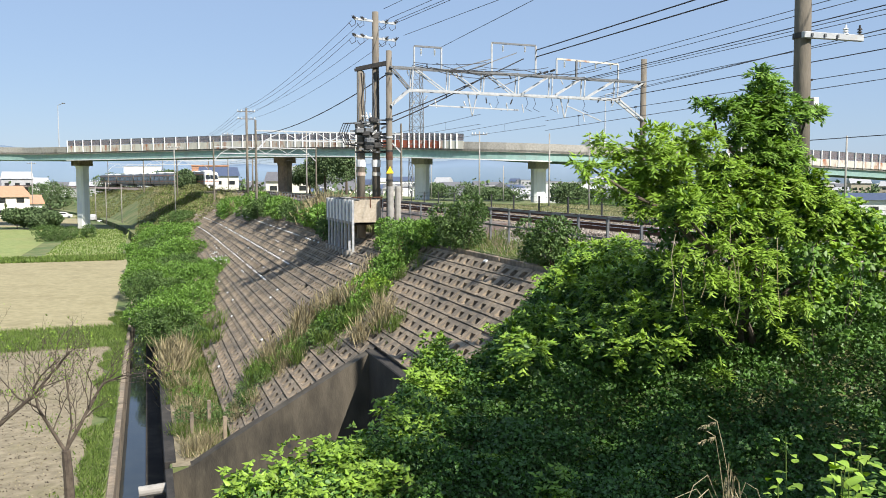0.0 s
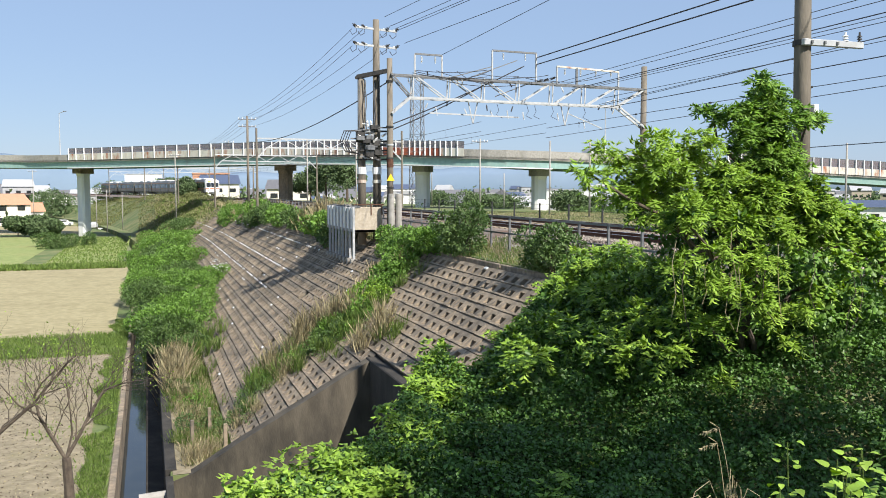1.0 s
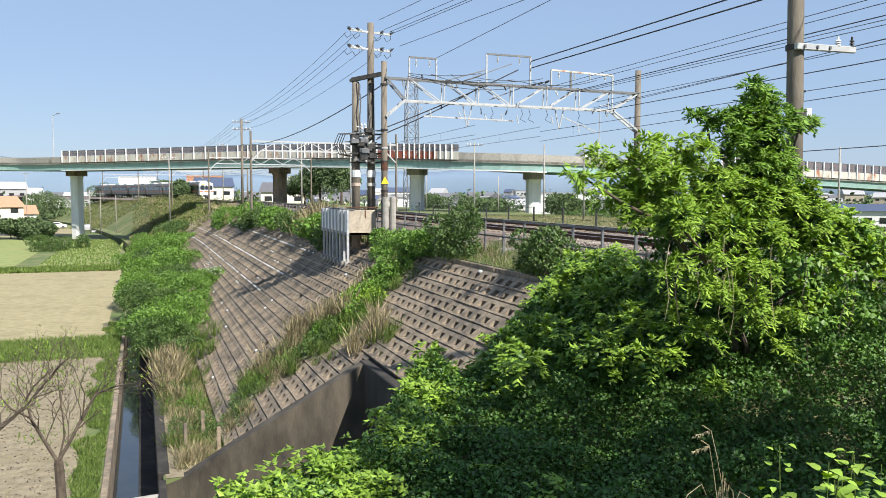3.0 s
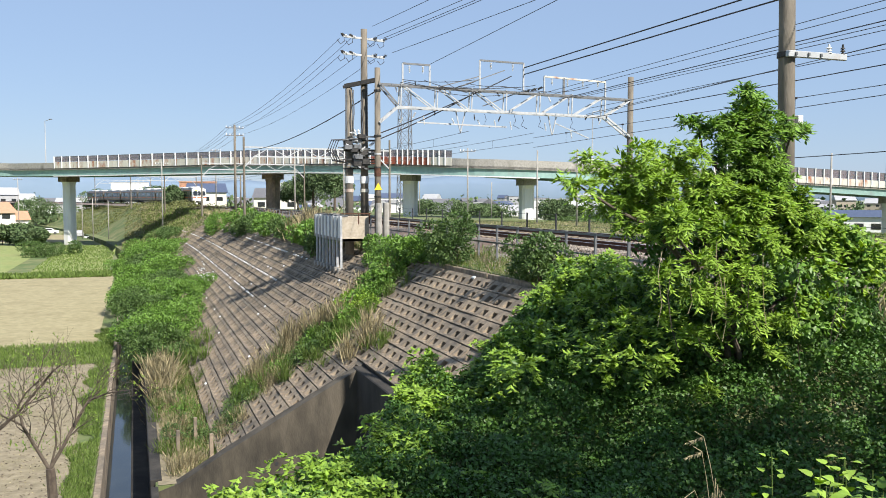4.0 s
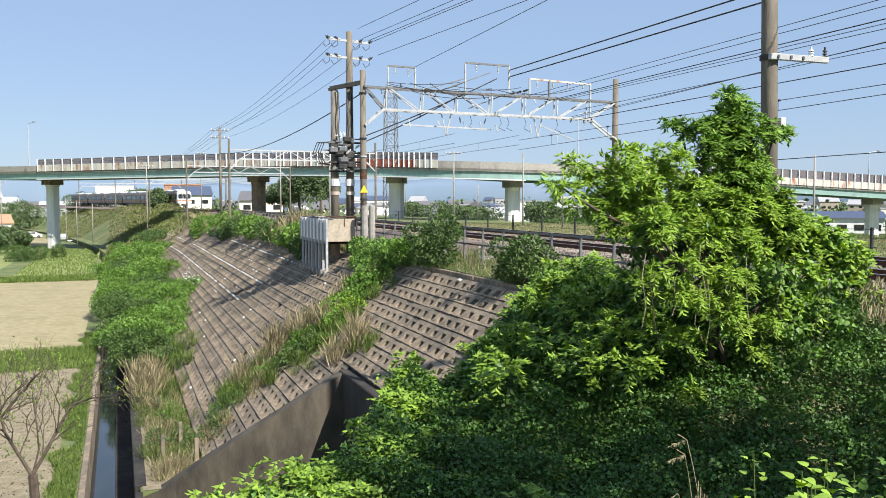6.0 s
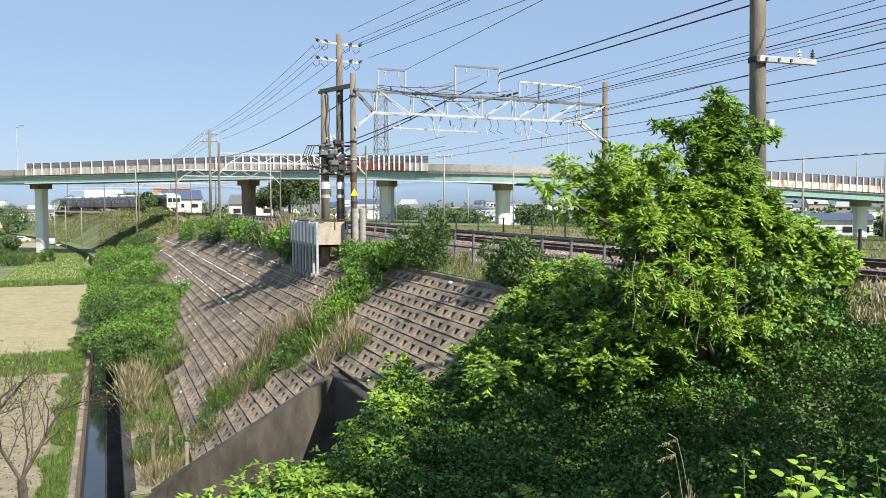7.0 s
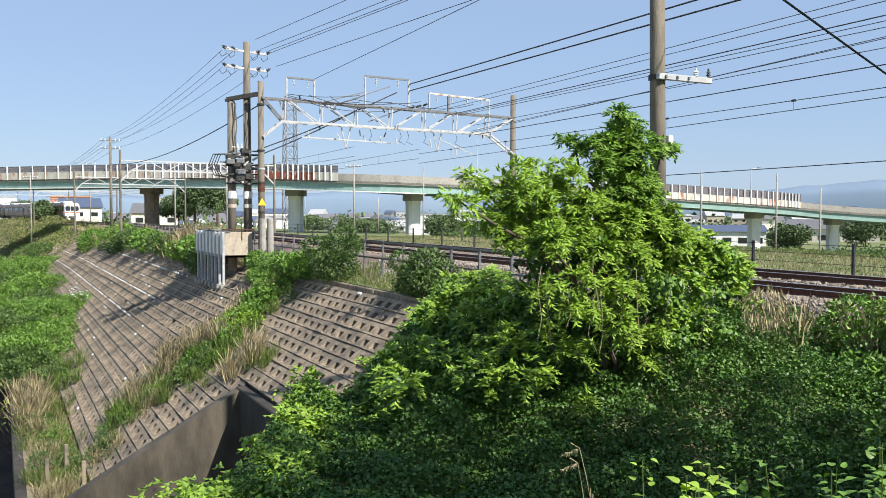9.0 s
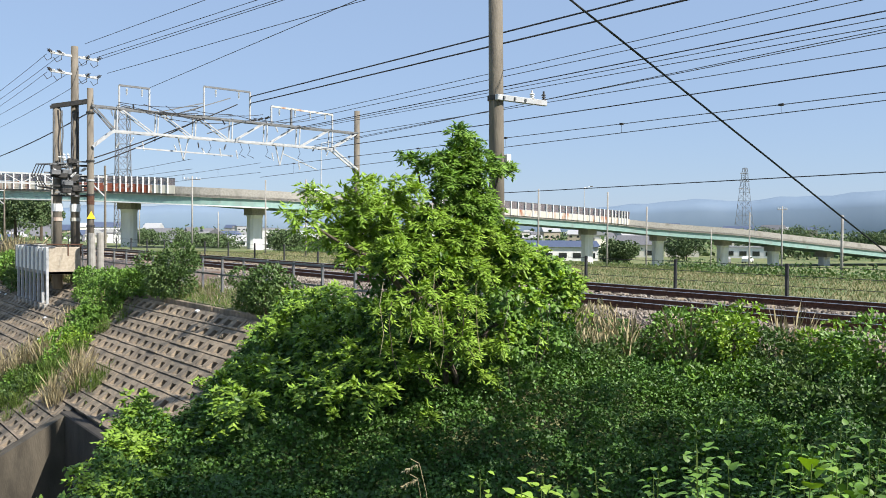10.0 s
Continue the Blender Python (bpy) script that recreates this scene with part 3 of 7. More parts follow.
    # hanging arms that hold the contact wires
    for x, cx in ((14.2, NEAR), (18.9, FAR)):
        part("drop_post", beam(S(x - 0.25, 5.7), S(x, 4.65), 0.05, 0.05), M["white_steel"], t)
        part("drop_post", beam(S(x + 0.25, 5.7), S(x, 4.65), 0.05, 0.05), M["white_steel"], t)
    part("arm", beam(S(12.1, 5.06), S(16.5, 4.97), 0.07, 0.07), M["white_steel"], t, "white steady arm")
    part("arm", beam(S(19.05, 5.23), S(20.88, 4.56), 0.05, 0.05), M["white_steel"], t, "white steady arm")
    for x, z in ((12.4, 5.3), (15.9, 5.25), (16.7, 5.2), (18.5, 5.2), (19.9, 4.85)):
        insulator(S(x, z), (0.2, 0, -1), t, 5, 0.05)
    part("strut", beam(S(14.0, 6.7), S(16.4, 7.6), 0.05, 0.05), M["grey_steel"], t)
    part("strut", beam(S(13.2, 6.7), S(15.1, 7.25), 0.05, 0.05), M["grey_steel"], t)
    part("strut", beam(S(15.3, 5.9), S(17.1, 6.6), 0.05, 0.05), M["grey_steel"], t)
    for i in range(4):
        insulator(S(17.1 + 0.35 * i, 6.55 + 0.09 * i), (0.9, 0, 0.35), t, 4, 0.07, material="dark_steel")

    # slack cables, jumpers and strain insulators along the girder
    rr = random.Random(14)
    for i in range(12):
        x = rr.uniform(10.6, 17.5)
        a, b = S(x, 6.72 + rr.uniform(-0.2, 0.35)), S(x + rr.uniform(1.5, 4.5), 6.6 + rr.uniform(-0.25, 0.5))
        part("slack_cable", hang(a + Vector((0, -0.25, 0)), b + Vector((0, -0.25, 0)), rr.uniform(0.05, 0.3), 0.016, steps=8), M["black_cable"], t, "slack black cable")
    for i in range(16):
        x = rr.uniform(11, 21.5)
        insulator(S(x, rr.choice((5.45, 6.85, 6.4, 5.25))) + Vector((0, rr.uniform(-0.3, 0.3), 0)), (rr.uniform(-0.6, 0.6), 0, rr.choice((-1, 1))), t, 4, 0.05, 0.06, rr.choice(("white_paint", "dark_steel")))
    for x in (15.4, 16.9, 17.3, 18.2, 19.9):
        q = S(x, 5.55)
        part("jumper", cable([q, q + Vector((0.1, 0, -0.3)), q + Vector((-0.05, 0, -0.55)), q + Vector((0.3, 0, -0.7))], 0.014), M["black_cable"], t)


catenary_portal()


def transformer_poles():
    t = thing("transformer_pole_set", (0, 0, 0), "pair of brown concrete poles with cross arms, switchgear and cables", "utility pole")
    A, B = S(9.12, 1.0, 37.9), S(9.85, 1.0, 38.0)
    part("pole", rod((A.x, A.y, -1.2), (A.x, A.y, S(9, 6.55).z), 0.22, 0.18, 16), M["pole_concrete"], t, smooth=True)
    part("pole", rod((B.x, B.y, -1.2), (B.x, B.y, S(9, 9.2).z), 0.22, 0.16, 16), M["pole_concrete"], t, smooth=True)
    for p in (A, B):
        part("white_plate", rod((p.x, p.y, S(0, 2.3).z), (p.x, p.y, S(0, 2.62).z), 0.235, n=14), M["white_paint"], t, "white plate round the pole")
        part("pole_band", rod((p.x, p.y, S(0, 1.9).z), (p.x, p.y, S(0, 2.05).z), 0.23, n=14), M["rust_panel"], t)
    z = S(0, 6.62).z
    M10 = S(10.25, 6.9)
    part("top_beam", beam((A.x - 0.2, A.y, z), (M10.x + 0.1, M10.y, M10.z), 0.22, 0.2), M["dark_steel"], t, "dark steel cross beam")
    part("top_beam", beam((A.x - 0.2, A.y + 0.4, z), (M10.x + 0.1, M10.y + 0.4, M10.z), 0.1, 0.14), M["dark_steel"], t)
    for zz, w in ((8.75, 1.15), (8.0, 1.15)):
        c = Vector((B.x, B.y, S(0, zz).z))
        part("cross_arm", beam(c + Vector((-w, -0.3, 0.05)), c + Vector((w, 0.3, 0.03)), 0.08, 0.1), M["white_steel"], t, "white cross arm")
        for dx in (-1.1, -0.65, 0.55, 1.1):
            q = c + Vector((dx, dx * 0.26, 0.08))
            insulator(q, (math.copysign(0.7, dx), -0.2, 0.4), t, 3, 0.09, 0.06, "dark_steel")
            insulator(q - Vector((math.copysign(0.14, dx), 0, 0)), (math.copysign(1, dx), 0, 0.05), t, 2, 0.07, 0.06)
            part("jumper", cable([q + Vector((0, 0, 0.02)), q + Vector((0.03, 0, -0.28)), q + Vector((-0.18, 0, -0.42)), q + Vector((-0.32, 0, -0.22))], 0.018), M["black_cable"], t)
    # switchgear between the two poles
    rng = random.Random(3)
    for i in range(44):
        p = A.lerp(B, rng.random())
        zz = S(0, rng.uniform(2.9, 4.5)).z
        q = Vector((p.x + rng.uniform(-0.25, 0.25), p.y - 0.25 - rng.uniform(0, 0.35), zz))
        if i % 3 == 0:
            part("switch_box", box(q - Vector((0.2, 0.14, 0.12)), q + Vector((0.22, 0.14, 0.12)), 0.03), M["grey_steel" if i % 2 else "dark_steel"], t)
        elif i % 3 == 1:
            insulator(q, (rng.uniform(-1, 1), 0.1, rng.uniform(-0.2, 1)), t, 4, 0.07, 0.07)
        else:
            part("bracket", beam(q - Vector((0.45, 0, rng.uniform(-0.1, 0.1))), q + Vector((0.45, 0.1, 0)), 0.06, 0.07), M["grey_steel"], t)
    for zz in (2.95, 3.35, 3.75, 4.2):
        q = S(0, zz).z
        part("platform_bar", beam((A.x - 0.35, A.y - 0.25, q), (S(10.4, 0).x, A.y - 0.35, q + 0.02), 0.08, 0.09), M["dark_steel"], t)
    for k in range(4):
        x0 = A.x - 0.25 - 0.12 * k
        part("loop_cable", cable([(A.x - 0.1, A.y - 0.2, S(0, 3.2).z), (x0 - 0.3, A.y - 0.3, S(0, 3.3).z), (x0 - 0.55, A.y - 0.3, S(0, 3.75).z), (x0 - 0.35, A.y - 0.3, S(0, 4.2).z), (A.x, A.y - 0.25, S(0, 4.25).z)], 0.03), M["black_cable"], t, "black looping cable")
    for k in range(6):
        p = (A if k < 3 else B) + Vector((0.19 * math.cos(k * 1.3 + 3.6), -0.19, 0))
        pts = [(p.x + 0.03 * math.sin(j * 1.7 + k), p.y, S(0, 4.3 + j * 0.36).z) for j in range(7)]
        part("riser_cable", cable(pts, 0.032), M["black_cable" if k % 2 else "grey_steel"], t)
    return t


transformer_poles()


def cable_platform():
    """Concrete-sided box on slender legs that carries the two poles out over the slope."""
    t = thing("pole_platform", (0, 0, 0), "pale weathered concrete box platform on slender grey legs above the slope", "platform")
    x0, x1, y0, y1, zb, zt = 9.6, 11.05, 41.7, 48.4, -0.52, 0.74
    part("front_panel", box((x0, y0, zb), (x1, y0 + 0.12, zt), 0.02), M["tan_concrete"], t, "tan weathered concrete front")
    part("floor_slab", box((x0, y0, zb), (x1, y1, zb + 0.15), 0.02), M["concrete"], t)
    part("back_panel", box((x0, y1 - 0.12, zb), (x1, y1, zt), 0.02), M["concrete"], t)
    n = 8
    for i in range(n):
        ya, yb = y0 + (y1 - y0) * i / n, y0 + (y1 - y0) * (i + 1) / n
        part("side_panel", box((x0 + 0.02, ya + 0.04, zb), (x0 + 0.1, yb - 0.04, zt - 0.05), 0.01), M["pale_concrete"], t)
        part("leg", box((x0 - 0.06, ya - 0.05, float(-8.333 + x0 / 1.5) - 0.3), (x0 + 0.06, ya + 0.05, zt), 0.015), M["white_steel"], t, "pale grey steel leg")
        part("top_bracket", beam((x0, ya, zt), (x0 + 0.35, ya, zt + 0.02), 0.07, 0.07), M["grey_steel"], t)
        part("leg_foot", box((x0 - 0.18, ya - 0.15, float(-8.333 + x0 / 1.5) - 0.3), (x0 + 0.18, ya + 0.15, float(-8.333 + x0 / 1.5) + 0.1), 0.02), M["concrete"], t)
    part("rail_pipe", beam((x0, y0, zt + 0.12), (x1 + 0.1, y0, zt + 0.12), 0.05, 0.05), M["rust"], t)
    for x in (x0 + 0.9, x1):
        part("rail_pipe", beam((x, y0, zt - 0.4), (x, y0, zt + 0.12), 0.05, 0.05), M["rust"], t)
    for i, x in enumerate((11.32, 11.75)):
        c = thing("bollard_post", (x, 40.9 + 0.2 * i, -1.2), "weathered cream concrete post beside the mast", "post", "posts beside the mast")
        part("post", rod((0, 0, 0), (0, 0, 2.6), 0.17, 0.16, 12), M["concrete"], c)


cable_platform()


def tall_pole():
    t = thing("utility_pole", (11.9, 13.5, -1.5), "tall brown concrete utility pole with a white cross arm", "utility pole")
    part("pole", rod((0.06, 0, 0), (-0.16, 0, 11.5), 0.172, 0.135, 24), M["pole_concrete"], t, smooth=True)
    a = part("cross_arm", box((-0.22, -0.24, 5.83), (1.2, -0.15, 5.95), 0.01), M["white_steel"], t, "pale steel cross arm")
    part("arm_band", rod((-0.05, 0, 5.85), (-0.05, 0, 5.95), 0.185, n=16), M["dark_steel"], t)
    for x in (-0.05, 0.25, 0.55):
        part("arm_bolt", box((x - 0.02, -0.27, 5.86), (x + 0.02, -0.23, 5.92)), M["grey_steel"], t)
    insulator((0.78, -0.2, 5.95), (0, 0, 1), t, 3, 0.06, 0.045)
    insulator((1.12, -0.2, 5.95), (0, 0, 1), t, 3, 0.05, 0.05, "dark_steel")
    part("number_plate", box((0.16, -0.12, 4.4), (0.28, 0.04, 4.75), 0.01), M["white_paint"], t, "white blank plate")


tall_pole()


def line_pole(at, height, label, arms=2, r=0.16, group="poles along the line", material="pole_concrete"):
    t = thing("line_pole", at, label, "utility pole", group)
    part("pole", rod((0, 0, -0.5), (0, 0, height), r, r * 0.75, 10), M[material], t, smooth=True)
    for i in range(arms):
        z = height - 0.35 - 0.8 * i
        part("cross_arm", beam((-0.95, 0, z), (0.95, 0, z), 0.08, 0.1), M["grey_steel"], t)
        for x in (-0.9, -0.5, 0.5, 0.9):
            part("insulator", rod((x, 0, z), (x, 0, z + 0.22), 0.06, 0.04, 6), M["white_paint"], t)
    return t


line_pole((10.5, 96.6, -1.2), 10.8, "brown concrete line pole beside the railway")
line_pole((19.5, 170, -1.5), 8.5, "concrete line pole far along the railway")


def small_portal(y, x0=10.2, x1=25.0):
    c = float(bend(y))
    t = thing("far_portal", (c, y, 0), "white steel portal over the tracks far along the line", "portal", "far portals")
    for x in (x0, x1):
        part("mast", rod((x, 0, -1), (x, 0, 7.6), 0.13, 0.1, 8), M["pole_concrete"], t)
    part("chord", beam((x0, 0, 6.6), (x1, 0, 6.5), 0.12, 0.14), M["white_steel"], t)
    part("chord", beam((x0 + 1, 0, 5.7), (x1 - 1, 0, 5.6), 0.12, 0.14), M["white_steel"], t)
    for a, b in (((x0, 0, 4.6), (x0 + 1, 0, 5.7)), ((x1, 0, 4.6), (x1 - 1, 0, 5.6))):
        part("knee_brace", beam(a, b, 0.12, 0.12), M["white_steel"], t)
    n = 8
    for i in range(n):
        xa, xb = x0 + 1 + (x1 - x0 - 2) * i / n, x0 + 1 + (x1 - x0 - 2) * (i + 1) / n
        part("diagonal", beam((xa, 0, 6.6 if i % 2 else 5.7), (xb, 0, 5.7 if i % 2 else 6.6), 0.07, 0.07), M["white_steel"], t)


for y in (86, 128, 172, 215, 262):
    small_portal(y)


# ---- wires ----
def wire(label, a, b, r, material="copper_wire", sag=0.0, y_end=-35.0, group="overhead wires"):
    """A wire through a and b, drawn on to y_end."""
    a, b = Vector(a), Vector(b)
    k = (y_end - a.y) / (b.y - a.y)
    e = a + (b - a) * k
    ob = finish(hang(a, e, sag, r, 5, 24), "overhead_wire", M[material])
    return tagged(ob, label, "wire", group)


for x, z0, z1, m in (
        (19.5, 8.51, 7.88, "b"), (19.5, 8.16, 7.47, "b"), (20.6, 7.22, 7.82, "c"), (21.1, 7.17, 7.64, "c"), (21.6, 6.94, 7.35, "d"), (22.1, 7.01, 7.13, "c"),
        (22.6, 7.05, 6.88, "c"), (23.0, 6.05, 8.37, "c"), (23.25, 6.2, 8.11, "c"), (23.4, 6.53, 6.68, "c"), (23.5, 6.01, 6.3, "d")):
    wire("dark overhead line along the railway", (x, 41.7, z0), (x, -35, z1), {"b": 0.03, "c": 0.013, "d": 0.019}[m], "copper_wire" if m == "c" else "black_cable")
for x0, z, x1 in ((11.47, 10.28, 17.34), (11.72, 9.81, 18.08), (12.03, 9.72, 18.32), (12.19, 9.66, 18.09), (12.5, 9.02, 18.74), (14.44, 8.5, 12.81)):
    tagged(finish(hang((x0, 42.5, z), (x1, -5, z), 0.0, 0.013), "overhead_wire", M["black_cable"]), "dark overhead line between the tall poles", "wire", "overhead wires")
# contact and messenger wires of the two tracks, with their droppers
for x, zm0, zm1, zc0, zc1 in ((FAR, 4.85, 4.91, 4.34, 5.16),):
    t = thing("contact_wires", (0, 0, 0), "dark contact wire hung under a messenger wire", "wire", "contact wires")
    part("messenger_wire", rod((x, 41.7, zm0), (x, -35, zm1), 0.012, n=5), M["copper_wire"], t)
    part("contact_wire", rod((x, 41.7, zc0), (x, -35, zc1), 0.012, n=5), M["copper_wire"], t)
    for i in range(9):
        y = 38 - 5.2 * i
        f = (41.7 - y) / 76.7
        part("dropper", rod((x, y, zc0 + (zc1 - zc0) * f), (x, y, zm0 + (zm1 - zm0) * f), 0.006, n=4), M["copper_wire"], t)
        part("clamp", box((x - 0.03, y - 0.06, zm0 + (zm1 - zm0) * f - 0.03), (x + 0.03, y + 0.06, zm0 + (zm1 - zm0) * f + 0.03)), M["dark_steel"], t)


def contact_line(cx):
    t = thing("contact_line", (0, 0, 0), "thin dark contact wire with messenger wire and droppers", "wire", "contact lines")
    sup = [41.7, 86, 128, 172, 215]
    bm, bm2 = bmesh.new(), bmesh.new()
    for a, b in zip(sup, sup[1:]):
        ca, cb = cx + float(bend(a)), cx + float(bend(b))
        n = 8
        pts = []
        for i in range(n + 1):
            f = i / n
            pts.append(Vector((ca + (cb - ca) * f, a + (b - a) * f, 5.1 - 0.6 * f * (1 - f))))
        for p, q in zip(pts, pts[1:]):
            add_rod(bm, p, q, 0.011, n=5, caps=False)
        add_rod(bm2, (ca, a, 4.6), (cb, b, 4.6), 0.011, n=5, caps=False)
        for p in pts[1:-1]:
            add_rod(bm, (p.x, p.y, 4.6), p, 0.005, n=4, caps=False)
    part("messenger_wire", bm, M["copper_wire"], t)["kind"] = "stuff"
    part("contact_wire", bm2, M["copper_wire"], t)


contact_line(NEAR)
contact_line(FAR)
# lines to the far pole and beyond
for dx, z in ((-1.1, 8.75), (-0.6, 8.75), (0.6, 8.75), (-1.1, 8.0), (0.6, 8.0)):
    a = S(9.85 + dx, z, 38.0)
    tagged(finish(hang(a, (10.5 + dx * 0.8, 96.6, 9.3 if z > 8.5 else 8.5), 0.6, 0.012), "overhead_wire", M["copper_wire"]), "thin wire between the line poles", "wire", "overhead wires")
    tagged(finish(hang((10.5 + dx * 0.8, 96.6, 9.3 if z > 8.5 else 8.5), (8 + dx, 150, 8.0), 0.6, 0.014), "overhead_wire", M["copper_wire"]), "thin wire between the line poles", "wire", "overhead wires")
tagged(finish(hang(S(10.2, 6.4), (10.5, 96.6, 6.8), 0.9, 0.03), "overhead_wire", M["black_cable"]), "thick black cable to the far pole", "wire", "overhead wires")
for z, x1, z1 in ((4.5, 16.75, 7.35), (4.25, 15.1, 6.6)):
    tagged(finish(hang(S(10.3, z), S(x1, z1), 0.1, 0.03), "overhead_wire", M["black_cable"]), "thick black feeder cable at the portal", "wire", "overhead wires")
tagged(finish(hang((24.0, -30, 3.7), (24.0, 41, 3.13), 0.05, 0.016, steps=30), "overhead_wire", M["black_cable"]), "twisted black cable beyond the tracks", "wire", "overhead wires")
tagged(finish(cable([(-2.5, 4.0, 5.75), (4.2, 4.0, 3.2), (8.556, 4.0, 1.515), (13.9, 4.0, -0.6)], 0.0075, 6), "guy_wire", M["black_cable"]), "black guy wire running down to the ground", "wire")


# ---- train ----
def car_shell(front):
    """Cross-section of the car, drawn along its length; the front end leans back at the top."""
    prof = [(-1.4, 0.95), (-1.475, 1.2), (-1.475, 3.2), (-1.36, 3.5), (-0.95, 3.68), (0, 3.74), (0.95, 3.68), (1.36, 3.5), (1.475, 3.2), (1.475, 1.2), (1.4, 0.95)]
    return prof


def add_panel(bm, x, y0, y1, z0, z1, t=0.012):
    s = 1 if x > 0 else -1
    add_box(bm, (min(x, x + s * t), y0, z0), (max(x, x + s * t), y1, z1))


def train_car(y_front, lead):
    L = 19.5
    yc = y_front + L / 2
    cx = FAR + float(bend(yc))
    turn = math.degrees(math.atan2(max(0.0, yc - 90) * 2 / 1450.0, 1))
    t = thing("train_car", (cx, yc, 0), "stainless steel train car with orange bands" + (" and white cab" if lead else ""), "train", "train on the far track", turn=turn)
    prof = car_shell(lead)
    k = len(prof)
    ys = [-L / 2 + (1.1 if lead else 0), L / 2]
    verts = [(x, y, z) for y in ys for x, z in prof]
    faces = [(i, (i + 1) % k, k + (i + 1) % k, k + i) for i in range(k)] + [tuple(range(k))[::-1], tuple(k + i for i in range(k))]
    body = mesh_part("body", verts, faces, M["stainless"], t)
    part("roof", box((-1.2, ys[0], 3.6), (1.2, ys[1], 3.72), 0.03), M["roof_grey"], t)
    doors = (-5.9, 0.0, 5.9)
    for s in (-1, 1):
        x = 1.476 * s
        bm = bmesh.new()
        add_panel(bm, x, ys[0], ys[1], 1.62, 1.75)
        part("orange_band", bm, M["orange"], t, "orange band")
        bm = bmesh.new()
        add_panel(bm, x, ys[0], ys[1], 3.12, 3.2)
        part("orange_band", bm, M["orange"], t, "orange band")
        for d in doors:
            bm = bmesh.new()
            add_panel(bm, x, d - 0.66, d + 0.66, 1.02, 3.02, 0.02)
            door = part("door", bm, M["stainless"], t)
            for e in (-0.68, 0.66):
                bm = bmesh.new()
                add_panel(bm, x, d + e, d + e + 0.05, 1.02, 3.05, 0.024)
                part("door_edge", bm, M["black_cable"], door)
            for e in (-0.5, 0.1):
                bm = bmesh.new()
                add_panel(bm, x + 0.02 * s, d + e, d + e + 0.4, 1.95, 2.85)
                part("door_window", bm, M["dark_glass"], door)
        for w0, w1 in ((-4.6, -3.1), (-2.9, -1.35), (1.35, 2.9), (3.1, 4.6), (7.2, 8.9), (-8.3, -7.2)):
            bm = bmesh.new()
            add_panel(bm, x, w0 - 0.05, w1 + 0.05, 1.93, 2.92, 0.008)
            f = part("window_frame", bm, M["dark_steel"], t)
            bm = bmesh.new()
            add_panel(bm, x, w0, w1, 1.98, 2.87, 0.014)
            part("window_pane", bm, M["dark_glass"], f)
    for y, l in ((-4.5, 3.2), (3.8, 3.4)):
        part("air_conditioner", box((-0.95, y - l / 2, 3.68), (0.95, y + l / 2, 4.02), 0.12), M["white_paint"], t, "white rooftop air conditioner")
        for g in (-0.8, 0, 0.8):
            part("grille", rod((0, y + g, 4.02), (0, y + g, 4.05), 0.33, n=14), M["dark_steel"], t)
    part("underframe", box((-1.25, ys[0] + 0.3, 0.72), (1.25, ys[1] - 0.1, 0.95)), M["dark_steel"], t)
    for y in (-2.6, -0.6, 1.2, 2.8):
        part("equipment_box", box((-1.3, y, 0.32), (1.3, y + 1.3, 0.76), 0.04), M["grey_steel"], t)
    for y in (-6.9, 6.9):
        bogie = part("bogie", box((-1.05, y - 1.4, 0.35), (1.05, y + 1.4, 0.65), 0.05), M["dark_steel"], t)
        for dy in (-1.05, 1.05):
            for s in (-1, 1):
                part("wheel", rod((0.5 * s, y + dy, 0.43), (0.64 * s, y + dy, 0.43), 0.43, n=18), M["rust"], bogie)
    if lead:
        f = -L / 2
        # cab nose: body section to a slightly smaller, leaning face
        nose = [(x * 0.97, f + 0.05 + (0.32 * max(0, z - 1.9) / 1.8) ** 1.0, z if z < 3.6 else z - 0.06) for x, z in prof]
        back = [(x * 1.004, f + 1.3, z + 0.005) for x, z in prof]
        faces = [(i, k + i, k + (i + 1) % k, (i + 1) % k) for i in range(k)] + [tuple(range(k))]
        cab = mesh_part("cab", nose + back, faces, M["white_paint"], t, "white driving cab")

        def face_y(z):
            return f + 0.05 + 0.32 * max(0, z - 1.9) / 1.8

        def on_face(name, x0, x1, z0, z1, m, out, parent, label=""):
            bm = bmesh.new()
            v = [bm.verts.new((x, face_y(z) - out + d, z)) for d in (0, 0.06) for x, z in ((x0, z0), (x1, z0), (x1, z1), (x0, z1))]
            bm.faces.new(v[:4]); bm.faces.new(v[4:][::-1])
            for i in range(4):
                bm.faces.new((v[i], v[i + 4], v[(i + 1) % 4 + 4], v[(i + 1) % 4]))
            bmesh.ops.bevel(bm, geom=[e for e in bm.edges if abs((e.verts[0].co - e.verts[1].co).y) > 0.03 and abs((e.verts[0].co - e.verts[1].co).z) < 0.02], offset=0.1 if z1 - z0 > 0.5 and x1 - x0 > 0.5 else 0.01, segments=3, affect="EDGES")
            return part(name, bm, M[m], parent, label)

        for x0, x1 in ((-1.28, -0.36), (-0.3, 0.3), (0.36, 1.28)):
            on_face("windscreen", x0, x1, 2.08, 3.02, "dark_glass", 0.03, cab)
        for x in (-0.33, 0.33):
            on_face("white_pillar", x - 0.03, x + 0.03, 1.1, 3.15, "white_paint", 0.05, cab)
        on_face("orange_band", -1.4, 1.4, 1.62, 1.8, "orange", 0.02, cab, "orange band")
        on_face("destination_sign", -0.95, -0.35, 3.14, 3.32, "sign_yellow", 0.02, cab, "dark amber destination display")
